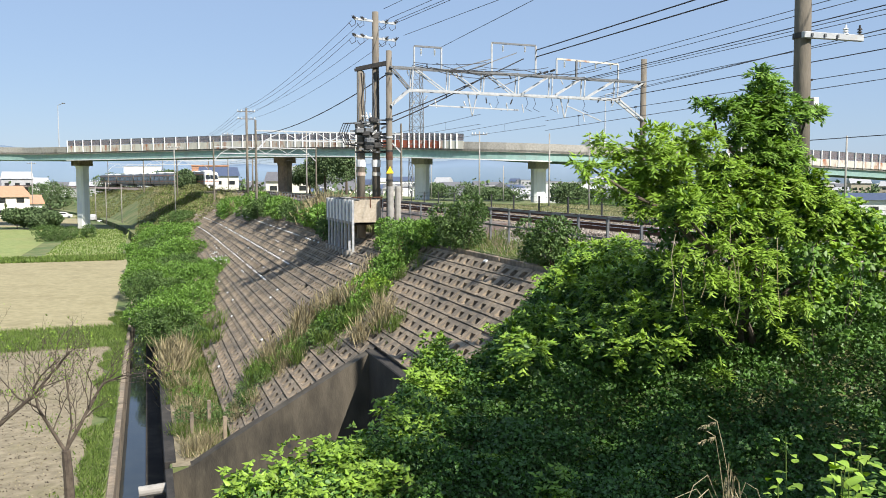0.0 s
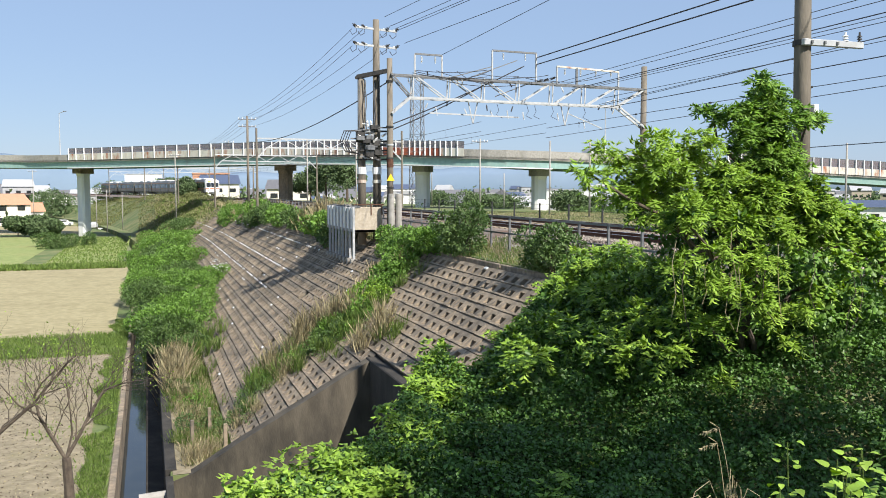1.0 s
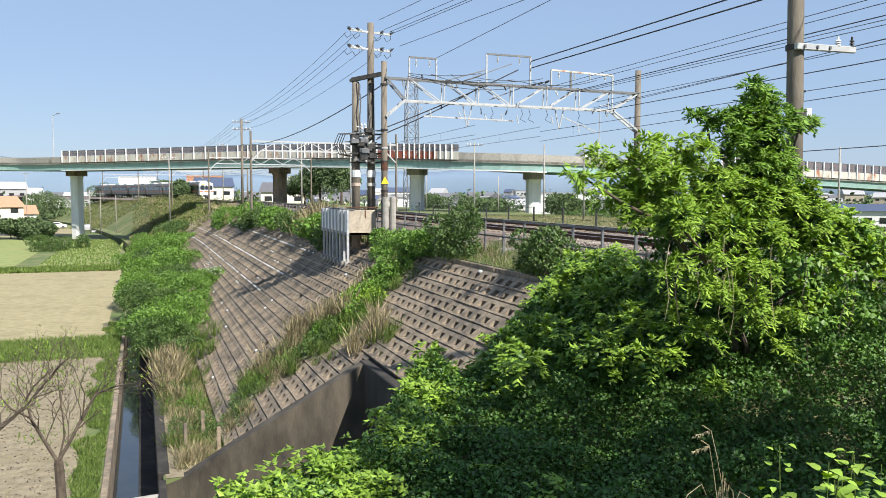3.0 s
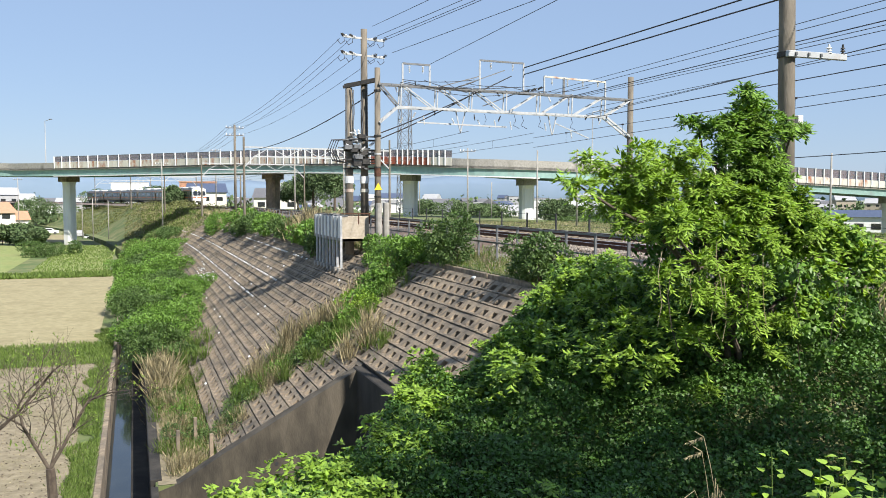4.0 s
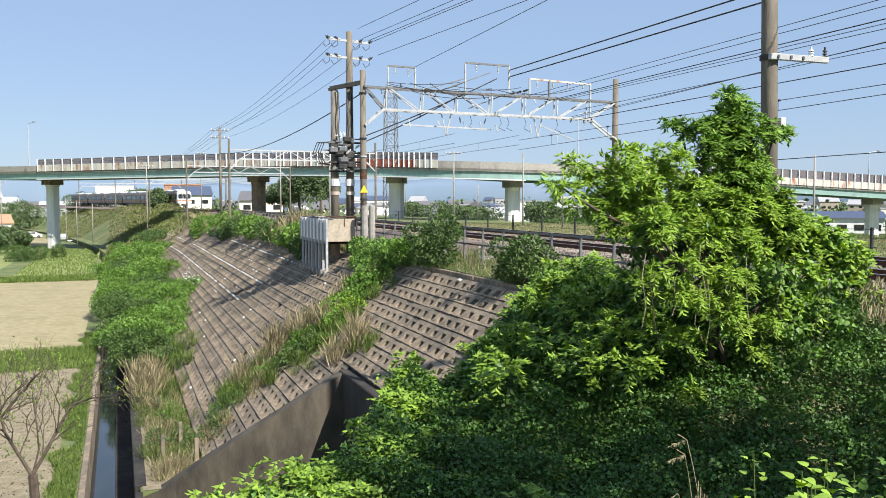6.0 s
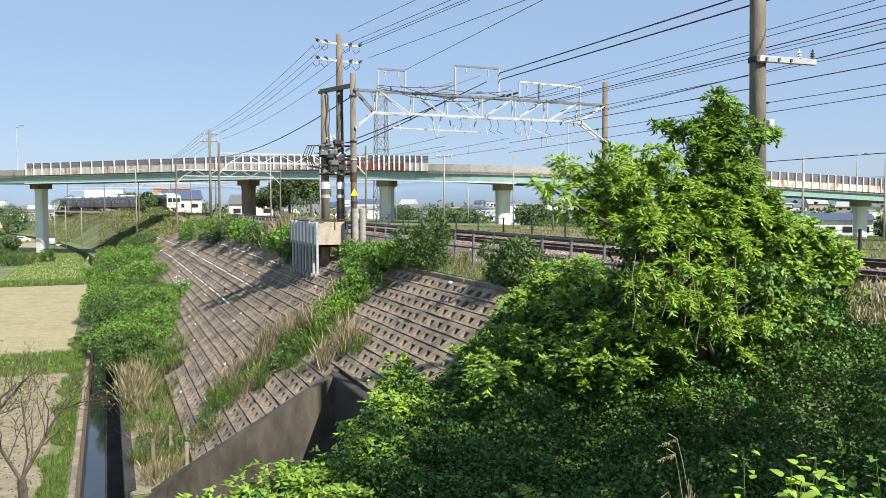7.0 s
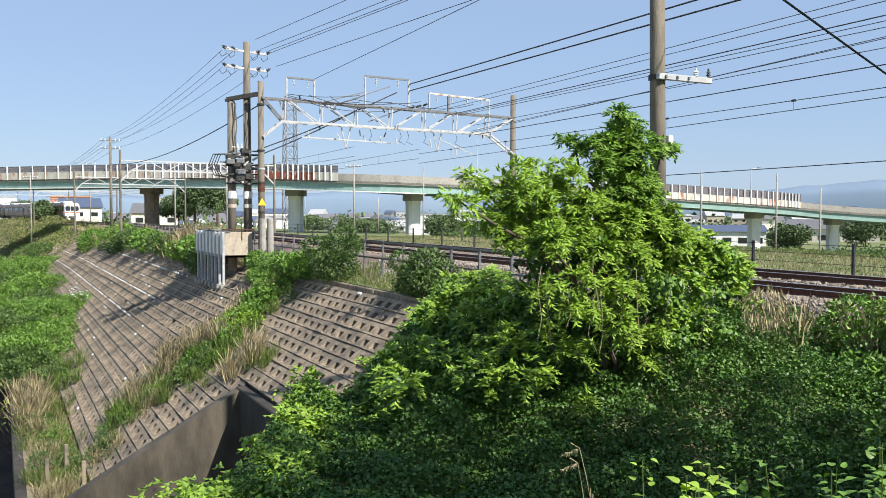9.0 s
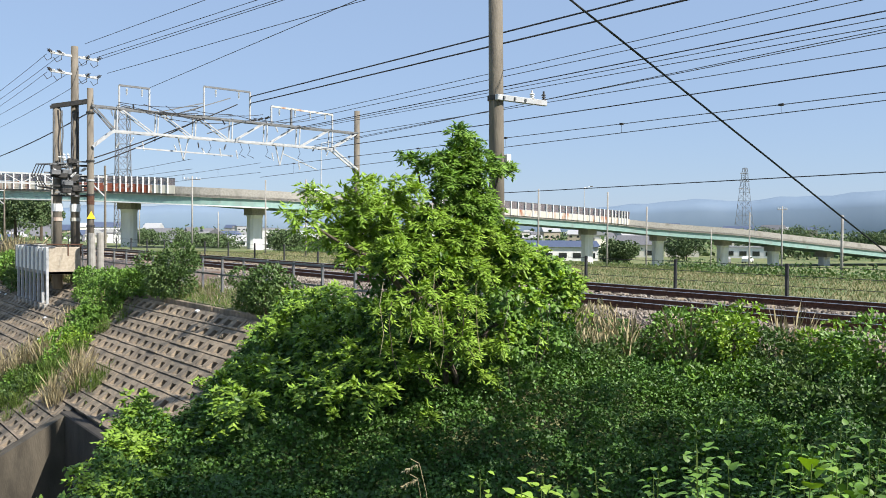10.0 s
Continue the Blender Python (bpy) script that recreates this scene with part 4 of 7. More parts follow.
        for x in (-0.75, 0.75):
            lamp = on_face("lamp_cluster", x - 0.22, x + 0.22, 1.62, 1.8, "dark_steel", 0.035, cab)
            for dx in (-0.1, 0.1):
                on_face("headlight", x + dx - 0.06, x + dx + 0.06, 1.66, 1.77, "headlight" if dx * x < 0 else "rust_red", 0.05, lamp)
        for x in (-1.482, 1.482):
            bm = bmesh.new()
            add_panel(bm, x, f + 0.65, f + 0.95, 2.1, 2.95)
            part("cab_window", bm, M["dark_glass"], cab)
        part("coupler", box((-0.16, f - 0.35, 0.62), (0.16, f + 0.3, 0.9), 0.04), M["grey_steel"], t)
        part("buffer_beam", box((-0.75, f + 0.02, 0.55), (0.75, f + 0.3, 1.0), 0.04), M["dark_steel"], t)
        for s in (-1, 1):
            part("skirt", box((0.72 * s - 0.35, f + 0.05, 0.2), (0.72 * s + 0.35 + 0.02, f + 0.6, 0.98), 0.1), M["white_paint"], t, "pale grey skirt")
        # pantograph on the leading car
        bm = bmesh.new()
        for s in (-0.5, 0.5):
            add_rod(bm, (s, 6.6, 3.75), (s * 0.6, 7.8, 4.2), 0.025)
            add_rod(bm, (s * 0.6, 7.8, 4.2), (s, 6.9, 4.55), 0.025)
        add_rod(bm, (-0.9, 6.9, 4.57), (0.9, 6.9, 4.57), 0.03)
        part("pantograph", bm, M["dark_steel"], t)


hl = bpy.data.materials.new("headlight")
hl.use_nodes = True
hl.node_tree.nodes["Principled BSDF"].inputs["Base Color"].default_value = (0.9, 0.88, 0.8, 1)
hl.node_tree.nodes["Principled BSDF"].inputs["Emission Color"].default_value = (1.0, 0.95, 0.75, 1)
hl.node_tree.nodes["Principled BSDF"].inputs["Emission Strength"].default_value = 1.5
M["headlight"] = hl
TRAIN_FRONT = 190.0
for i in range(6):
    train_car(TRAIN_FRONT + 20.0 * i, i == 0)


# ---- fences by the line ----
def edge_fence():
    t = thing("railway_fence", (0, 0, 0), "weathered grey steel fence along the edge of the line", "fence")
    ys = [13.0 + 1.8 * i for i in range(48)]
    for y in ys:
        part("post", box((12.56, y - 0.03, -0.85), (12.63, y + 0.03, 0.62)), M["grey_steel"], t)
    for z in (0.55, -0.05):
        part("rail", box((12.57, ys[0], z), (12.61, ys[-1], z + 0.06)), M["grey_steel"], t)


edge_fence()


def far_fence():
    t = thing("wire_fence", (0, 0, 0), "dark posts with thin wires beyond the tracks", "fence")
    ys = [-6 + 3.9 * i for i in range(26)]
    for y in ys:
        part("post", box((22.97, y - 0.04, -0.8), (23.05, y + 0.04, 0.75)), M["black_cable"], t)
    for z in (0.1, 0.4, 0.68):
        part("fence_wire", rod((23.0, ys[0], z), (23.0, ys[-1], z), 0.008, n=4), M["black_cable"], t)


far_fence()


# ---- distance ----
def polar(az, d):
    return d * math.sin(radians(az)), d * math.cos(radians(az))


def house(az, d, w, dep, h, wall, roof, label, turn=0.0, pitch=0.45, name="house", windows=3, group="houses in the distance"):
    x, y = polar(az, d)
    z = float(land(x, y))
    t = thing(name, (x, y, z - 0.3), label, "house" if name == "house" else "building", group, turn=-az + turn)
    part("wall", box((-w / 2, -dep / 2, 0), (w / 2, dep / 2, h)), M[wall], t)
    if pitch:
        bm = bmesh.new()
        e = 0.5
        r = dep / 2 * pitch
        v = [bm.verts.new(p) for p in ((-w / 2 - e, -dep / 2 - e, h), (w / 2 + e, -dep / 2 - e, h), (w / 2 + e, dep / 2 + e, h), (-w / 2 - e, dep / 2 + e, h), (-w / 2 + (0.2 if turn == 0 else -e), 0, h + r + 0.4), (w / 2 - (0.2 if turn == 0 else -e), 0, h + r + 0.4))]
        for f in ((0, 1, 5, 4), (2, 3, 4, 5), (1, 2, 5), (3, 0, 4), (3, 2, 1, 0)):
            bm.faces.new([v[i] for i in f])
        part("roof", bm, M[roof], t)
    else:
        part("roof", box((-w / 2 - 0.2, -dep / 2 - 0.2, h), (w / 2 + 0.2, dep / 2 + 0.2, h + 0.4)), M[roof], t)
    for i in range(windows):
        cx = -w / 2 + w * (i + 0.5) / windows
        for z0 in ([0.9] if h < 4.5 else [0.9, 3.8] if h < 9 else [0.9, 3.8, 6.7]):
            part("window", box((cx - min(0.9, w / windows * 0.3), -dep / 2 - 0.06, z0), (cx + min(0.9, w / windows * 0.3), -dep / 2 + 0.1, z0 + 1.2)), M["dark_glass"], t)
    return t


house(-8.6, 235, 13, 10, 5.2, "wall_cream", "tile_orange", "cream house with a hipped orange tile roof", 20)
house(-6.8, 240, 7, 8, 3.4, "wall_white", "tile_orange", "small cream house with an orange roof", 0)
house(-0.2, 520, 20, 12, 17, "wall_white", "roof_grey", "large white apartment block", 0, 0, "building", 5)
house(4.4, 280, 12, 11, 6.4, "wall_cream", "tile_blue", "house with a dark blue tiled roof", 0)
house(9.3, 250, 6, 8, 6.4, "wall_white", "roof_grey", "white gabled house beyond the line", 90)
house(8.8, 225, 11, 9, 3.2, "wall_cream", "tile_dark", "low house with a grey roof", 0)
house(3.9, 330, 13, 10, 12, "tile_orange", "tile_orange", "brown-red block of flats", 0, 0, "building", 4)
house(23.3, 420, 40, 8, 6.2, "roof_grey", "roof_grey", "long grey elevated concourse", 6, 0, "building", 14)
house(27.5, 300, 18, 10, 7, "wall_white", "roof_grey", "white flat-roofed industrial building", 0, 0, "building", 4)
house(45.4, 200, 16, 10, 3.4, "wall_white", "tile_blue", "low white workshop with a blue-grey roof", 8, 0.2, "building", 5)
house(50.3, 235, 10, 9, 3.6, "wall_cream", "tile_dark", "house with dark tiled roof", 0)
house(53.2, 245, 9, 9, 4.2, "wall_cream", "tile_dark", "two-storey house with dark tiled roof", 90)
house(57.3, 245, 13, 9, 3, "wall_white", "roof_grey", "white shed beside the road", 0, 0, "building", 4)
rng = random.Random(11)
for i in range(170):
    az = rng.uniform(-14, 67) if i < 110 else rng.uniform(-9, 32)
    d = (rng.uniform(330, 900) if i < 110 else rng.uniform(330, 560)) if az < 52 else rng.uniform(600, 1100)
    house(az, d, rng.uniform(7, 16), rng.uniform(7, 10), rng.choice((2.6, 4.2, 5.0, 5.6)), rng.choice(("wall_white", "wall_cream", "wall_white", "roof_grey")), rng.choice(("tile_dark", "tile_blue", "tile_dark", "roof_grey", "roof_grey", "tile_dark")), "small house far across the plain", rng.choice((0, 90, 20)), rng.choice((0.5, 0.6, 0)), "house", 2)

for i in range(80):
    az, d = rng.uniform(-12, 62), rng.uniform(380, 900)
    house(az, d, rng.uniform(7, 18), rng.uniform(7, 12), rng.uniform(3.5, 8.5) + d * 0.003, rng.choice(("wall_white", "wall_cream", "tan_concrete", "roof_grey", "concrete")), rng.choice(("roof_grey", "tile_dark", "tile_blue", "tile_dark")), "pale building standing across the plain", rng.choice((0, 12, -20)), rng.choice((0, 0.5, 0.6)), "building", 3)


def far_tree(at, h, w, label="dark green broadleaf tree in the distance", material="far_wood", seed=1, n=4200, leaf=0.45):
    r = np.random.default_rng(seed)
    t = thing("tree", at, label, "tree", "trees in the distance")
    part("trunk", rod((0, 0, -0.5), (0, 0, h * 0.6), h * 0.035, h * 0.015, 6), M["bark"], t)
    lobes = [(r.uniform(-0.35, 0.35) * w, r.uniform(-0.35, 0.35) * w, h * r.uniform(0.35, 0.8), w * r.uniform(0.2, 0.34)) for _ in range(9)]
    lobes.append((0, 0, h * 0.8, w * 0.22))
    P, D = [], []
    for x, y, z, rad in lobes:
        d = rand_dirs(r, n // 10)
        P.append(np.array([x, y, z]) + d * rad * r.uniform(0.7, 1.05, (len(d), 1)) * np.array([1, 1, 0.8]))
        D.append(d)
    P, D = np.concatenate(P), np.concatenate(D)
    way = D * 0.5 + rand_dirs(r, len(P))
    leaf_mesh("crown", P, way, rand_dirs(r, len(P)), r.uniform(0.7, 1.3, len(P)) * leaf, r.uniform(0.6, 1.0, len(P)) * leaf, M[material], t)


k = 0
for az, d, h, w in ((11.2, 190, 11, 9), (12.6, 185, 10, 8), (10.2, 200, 7, 7), (27, 175, 4.5, 8), (28.2, 180, 3.5, 7), (21.5, 210, 3.4, 10), (23, 215, 3, 10), (18.6, 260, 5, 11), (34, 150, 5, 8),
                    (58.2, 250, 7.5, 12), (59.4, 255, 5, 10), (62, 270, 4, 12), (64.2, 265, 6.5, 12), (65.8, 260, 7, 14), (53.5, 205, 6, 8), (49.3, 190, 4, 7), (-5.5, 300, 8, 14), (-2, 310, 7, 14), (1.5, 290, 8, 12), (2.4, 200, 5, 5), (-7.4, 175, 3.4, 5), (-6.2, 172, 3.6, 5), (-5.6, 168, 3, 4), (60, 330, 8, 16)):
    k += 1
    x, y = polar(az, d)
    far_tree((x, y, float(land(x, y))), h, w, seed=k)
# tree belts across the plain
r = np.random.default_rng(9)
P = []
for _ in range(260):
    az, d = r.uniform(-16, 70), r.uniform(230, 1100)
    x, y = polar(az, d)
    if x - float(bend(np.array(min(y, 400.0)))) > 8 and x < 26 and d < 330:
        continue
    h, w = r.uniform(2, 5) + d * 0.003, r.uniform(6, 22)
    n = 120
    P.append(np.stack([x + r.normal(size=n) * w * 0.4, y + r.normal(size=n) * w * 0.3, float(land(x, y)) + np.abs(r.normal(size=n)) * h * 0.5], -1))
P = np.concatenate(P)
tagged(leaf_mesh("far_woods", P, rand_dirs(r, len(P)), rand_dirs(r, len(P)), r.uniform(1.0, 2.4, len(P)), r.uniform(0.8, 1.8, len(P)), M["far_wood"]), "belts of dark green shrubs and trees across the plain", "woods", kind="stuff")


def lattice_tower(at, h, w, label, step=2.6, m="grey_steel", arms=()):
    t = thing("lattice_tower", at, label, "tower")
    bm = bmesh.new()
    z, corners = 0.0, ((-1, -1), (1, -1), (1, 1), (-1, 1))

    def half(z):
        return w * (1 - 0.8 * z / h) if w > 1.5 else w * (1 - 0.25 * z / h)
    while z < h - 0.5:
        z2 = min(h, z + step)
        a, b = half(z), half(z2)
        for i in range(4):
            (p, q), (s, u) = corners[i], corners[(i + 1) % 4]
            add_beam(bm, (p * a, q * a, z), (p * b, q * b, z2), 0.14, 0.14)
            add_beam(bm, (p * a, q * a, z), (s * b, u * b, z2), 0.08, 0.08)
            add_beam(bm, (s * a, u * a, z), (p * b, q * b, z2), 0.08, 0.08)
            add_beam(bm, (p * b, q * b, z2), (s * b, u * b, z2), 0.08, 0.08)
        z = z2
    part("lattice", bm, M[m], t)
    for z, l in arms:
        part("cross_arm", beam((-l, 0, z), (l, 0, z), 0.3, 0.3), M[m], t)


lattice_tower((56.3, 181.5, -2), 28.5, 1.45, "slender grey lattice mast beyond the bridge", m="grey_steel")
x, y = polar(56.95, 480)
lattice_tower((x, y, -6), 41, 4.2, "tall steel power pylon on the plain", 4.0, arms=((30, 5), (34, 4.5), (38, 4)))
for az, d, h in ((-6.5, 215, 13), (-3.0, 195, 9), (-2.4, 185, 8.5), (-1.5, 190, 8), (21.4, 100, 8.5), (26, 95, 8), (28.6, 84, 7.5), (18.2, 160, 9), (13.2, 120, 7.5), (10, 110, 8.5), (51, 92, 7.5), (48.5, 88, 8), (44, 84, 7), (57.3, 110, 8), (59.2, 105, 8.5), (62.6, 60, 4), (55, 150, 7), (23, 150, 6), (30, 130, 6), (1.7, 140, 12), (5, 160, 11)):
    x, y = polar(az, d)
    line_pole((x, y, float(land(x, y))), h, "thin utility pole standing on the plain", 1 if h > 8 else 0, 0.1, "poles on the plain", "concrete")
# lamp on the bridge
for s, tall in ((1.75, 9), (6.97, 6.5), (5.4, 9)):
    p, d, w = bridge_frame(s)
    t = thing("street_lamp", p + Vector((0, 0, -1)), "slim grey street lamp on the bridge", "street lamp", "lamps on the bridge")
    part("post", rod((0, 0, 0), (0, 0, tall), 0.1, 0.06, 8), M["white_steel"], t)
    part("arm", rod((0, 0, tall), d * 1.6 + Vector((0, 0, tall + 0.3)), 0.05, n=6), M["white_steel"], t)
    part("lamp_head", box(d * 1.6 + Vector((-0.3, -0.15, tall + 0.22)), d * 1.6 + Vector((0.3, 0.15, tall + 0.38)), 0.04), M["grey_steel"], t)


# ---- vehicles ----
def vehicle(at, turn, paint, label, group, van=False):
    t = thing("parked_car" if not van else "delivery_van", at, label, "car" if not van else "van", group, turn=turn)
    h = 1.9 if van else 1.42
    verts, faces = [], []
    prof = [(-2.1, 0.3), (2.1, 0.3), (2.15, 0.85), (1.3, 0.95), (0.75, h), (-1.5, h), (-2.05, 0.95)] if not van else [(-2.2, 0.3), (2.2, 0.3), (2.25, 1.0), (1.9, 1.15), (1.5, h), (-2.2, h), (-2.25, 0.95)]
    for y in (-0.82, 0.82):
        verts += [(x, y * (1 if z < 1 else 0.88), z) for x, z in prof]
    k = len(prof)
    faces = [(i, (i + 1) % k, k + (i + 1) % k, k + i) for i in range(k)] + [tuple(range(k))[::-1], tuple(k + i for i in range(k))]
    mesh_part("body", verts, faces, M[paint], t)
    for s in (-1, 1):
        part("side_window", box((-1.3, 0.78 * s - 0.02, 0.98), (0.7, 0.78 * s + 0.02, h - 0.12)), M["dark_glass"], t)
        for x in (-1.3, 1.35):
            w = part("wheel", rod((x, 0.7 * s, 0.32), (x, 0.86 * s, 0.32), 0.32, n=14), M["black_cable"], t)
            part("rim", rod((x, 0.84 * s, 0.32), (x, 0.875 * s, 0.32), 0.18, n=10), M["grey_steel"], w)


for i, (az, d, turn) in enumerate(((-6.0, 216, 10), (-5.5, 219, 14), (-4.9, 222, 8), (-3.2, 205, 95), (-2.9, 210, 80), (57.2, 202, 20), (55.9, 196, 40))):
    x, y = polar(az, d)
    vehicle((x, y, float(land(x, y))), turn, "white_paint" if i % 3 else "roof_grey", "small white car parked by the houses" if i % 3 else "small grey car parked by the houses", "parked cars")
p, d, w = bridge_frame(5.35)
vehicle(p + Vector((0, 0, -0.95)), math.degrees(math.atan2(d.y, d.x)), "white_paint", "white van driving over the bridge", "", True)


# ---- planting ----
def lobes_leaves(rng, lobes, density, droop=0.3, shell=(0.72, 1.06)):
    """Points and outward ways on the skins of ellipsoids; those deep inside another lobe are left out."""
    P, D = [], []
    for cx, cy, cz, rx, ry, rz in lobes:
        area = 4 * math.pi * ((rx * ry) ** 1.6 / 3 + (rx * rz) ** 1.6 / 3 + (ry * rz) ** 1.6 / 3) ** (1 / 1.6)
        n = int(area * density)
        d = rand_dirs(rng, n)
        p = np.array([cx, cy, cz]) + d * np.array([rx, ry, rz]) * rng.uniform(*shell, (n, 1))
        keep = np.ones(n, bool)
        for ox, oy, oz, ax, ay, az in lobes:
            q = (p - np.array([ox, oy, oz])) / np.array([ax, ay, az])
            keep &= ~((q * q).sum(1) < 0.45)
        P.append(p[keep])
        D.append(d[keep])
    P, D = np.concatenate(P), np.concatenate(D)
    D = D + np.array([0, 0, -droop])
    return P, D


def sprays(rng, P, D, leaflets, length, size, slim):
    """Each point grows a drooping stalk with leaflets on both sides."""
    n = len(P)
    D = D / np.linalg.norm(D, axis=1)[:, None]
    D = D + rng.normal(size=(n, 3)) * 0.35
    D /= np.linalg.norm(D, axis=1)[:, None]
    L = length * rng.uniform(0.6, 1.2, n)
    side = np.cross(D, np.array([0, 0, 1.0])) + rng.normal(size=(n, 3)) * 0.15
    side /= np.linalg.norm(side, axis=1)[:, None]
    B, Wy, Sd, Ln = [], [], [], []
    for j in range(leaflets):
        f = (j // 2 + 0.5) / (leaflets / 2)
        sg = 1 if j % 2 else -1
        b = P + D * (L * f)[:, None] + np.array([0, 0, -1.0]) * (L * 0.45 * f * f)[:, None]
        w = D * 0.6 + side * sg * 0.75 + np.array([0, 0, -0.45 * f - 0.1]) + rng.normal(size=(n, 3)) * 0.18
        B.append(b); Wy.append(w); Sd.append(np.cross(w, np.array([0, 0, 1.0])) + rng.normal(size=(n, 3)) * 0.25)
        Ln.append(size * rng.uniform(0.75, 1.2, n))
    B, Wy, Sd, Ln = np.concatenate(B), np.concatenate(Wy), np.concatenate(Sd), np.concatenate(Ln)
    return B, Wy, Sd, Ln, Ln * slim


def limb(bm, a, b, ra, rb, rng, bends=3):
    a, b = Vector(a), Vector(b)
    p = a
    for i in range(bends):
        f = (i + 1) / bends
        q = a.lerp(b, f) + (Vector((rng.uniform(-1, 1), rng.uniform(-1, 1), rng.uniform(-0.6, 0.6))) * (b - a).length * 0.05 if i < bends - 1 else Vector())
        add_rod(bm, p, q, ra + (rb - ra) * i / bends, ra + (rb - ra) * f, 7)
        p = q


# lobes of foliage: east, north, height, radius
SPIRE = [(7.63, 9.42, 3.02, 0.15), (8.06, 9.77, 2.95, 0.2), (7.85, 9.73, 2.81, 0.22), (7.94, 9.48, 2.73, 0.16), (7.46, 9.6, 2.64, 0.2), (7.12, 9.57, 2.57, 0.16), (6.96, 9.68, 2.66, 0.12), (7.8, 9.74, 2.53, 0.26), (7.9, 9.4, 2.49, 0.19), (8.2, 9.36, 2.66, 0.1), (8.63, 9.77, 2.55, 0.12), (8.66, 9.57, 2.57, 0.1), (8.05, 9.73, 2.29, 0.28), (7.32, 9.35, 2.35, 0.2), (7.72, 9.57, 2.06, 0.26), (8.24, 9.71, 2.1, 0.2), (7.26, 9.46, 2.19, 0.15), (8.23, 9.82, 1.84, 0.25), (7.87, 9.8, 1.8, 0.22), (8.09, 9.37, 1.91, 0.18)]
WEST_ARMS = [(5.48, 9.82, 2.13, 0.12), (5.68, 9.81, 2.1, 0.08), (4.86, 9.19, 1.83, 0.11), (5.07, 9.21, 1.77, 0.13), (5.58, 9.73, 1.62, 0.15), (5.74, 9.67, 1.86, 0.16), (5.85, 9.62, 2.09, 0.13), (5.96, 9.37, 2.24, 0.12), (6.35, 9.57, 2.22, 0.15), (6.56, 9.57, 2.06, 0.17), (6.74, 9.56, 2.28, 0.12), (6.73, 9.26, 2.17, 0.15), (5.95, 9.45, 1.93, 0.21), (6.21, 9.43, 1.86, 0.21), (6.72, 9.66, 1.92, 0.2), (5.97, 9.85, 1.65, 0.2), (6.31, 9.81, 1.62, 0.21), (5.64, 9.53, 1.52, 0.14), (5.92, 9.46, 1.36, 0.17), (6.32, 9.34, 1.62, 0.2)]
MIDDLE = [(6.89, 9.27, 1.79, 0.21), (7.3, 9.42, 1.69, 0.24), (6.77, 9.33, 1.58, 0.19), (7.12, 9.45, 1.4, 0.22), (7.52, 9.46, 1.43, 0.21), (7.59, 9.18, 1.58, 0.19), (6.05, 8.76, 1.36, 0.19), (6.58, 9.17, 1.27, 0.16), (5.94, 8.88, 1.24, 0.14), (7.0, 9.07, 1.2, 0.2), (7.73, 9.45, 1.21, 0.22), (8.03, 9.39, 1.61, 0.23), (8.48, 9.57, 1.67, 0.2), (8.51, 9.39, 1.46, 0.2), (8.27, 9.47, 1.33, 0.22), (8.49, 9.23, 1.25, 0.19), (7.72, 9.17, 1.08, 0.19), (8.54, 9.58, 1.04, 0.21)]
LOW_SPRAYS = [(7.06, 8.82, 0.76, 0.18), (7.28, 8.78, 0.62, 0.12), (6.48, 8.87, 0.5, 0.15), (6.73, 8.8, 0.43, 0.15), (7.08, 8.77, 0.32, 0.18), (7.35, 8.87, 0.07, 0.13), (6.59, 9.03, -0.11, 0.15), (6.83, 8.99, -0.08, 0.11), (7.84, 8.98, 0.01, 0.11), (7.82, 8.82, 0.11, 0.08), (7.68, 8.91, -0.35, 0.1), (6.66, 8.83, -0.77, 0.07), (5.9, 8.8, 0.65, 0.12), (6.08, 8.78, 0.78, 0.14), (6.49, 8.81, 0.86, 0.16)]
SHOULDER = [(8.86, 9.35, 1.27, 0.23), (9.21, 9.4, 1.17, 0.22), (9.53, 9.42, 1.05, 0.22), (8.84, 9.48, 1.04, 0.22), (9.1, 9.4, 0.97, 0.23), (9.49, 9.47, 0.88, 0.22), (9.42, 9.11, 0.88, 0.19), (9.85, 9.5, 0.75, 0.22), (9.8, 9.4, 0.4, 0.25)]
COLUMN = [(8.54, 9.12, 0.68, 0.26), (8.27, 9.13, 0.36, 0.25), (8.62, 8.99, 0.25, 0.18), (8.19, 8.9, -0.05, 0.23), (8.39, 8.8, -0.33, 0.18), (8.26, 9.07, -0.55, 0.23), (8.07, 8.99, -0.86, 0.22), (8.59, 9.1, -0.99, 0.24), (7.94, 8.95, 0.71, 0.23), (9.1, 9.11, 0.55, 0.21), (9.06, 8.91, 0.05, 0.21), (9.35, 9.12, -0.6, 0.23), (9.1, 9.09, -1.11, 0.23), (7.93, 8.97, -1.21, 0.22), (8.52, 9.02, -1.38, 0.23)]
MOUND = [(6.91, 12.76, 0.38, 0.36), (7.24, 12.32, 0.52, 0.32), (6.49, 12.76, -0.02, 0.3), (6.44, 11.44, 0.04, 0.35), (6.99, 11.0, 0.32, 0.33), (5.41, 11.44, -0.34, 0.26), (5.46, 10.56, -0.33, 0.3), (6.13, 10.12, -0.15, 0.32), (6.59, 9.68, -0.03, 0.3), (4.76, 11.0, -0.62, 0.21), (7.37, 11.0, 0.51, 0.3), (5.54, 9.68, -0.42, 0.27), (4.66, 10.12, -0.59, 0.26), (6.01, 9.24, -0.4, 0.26)]
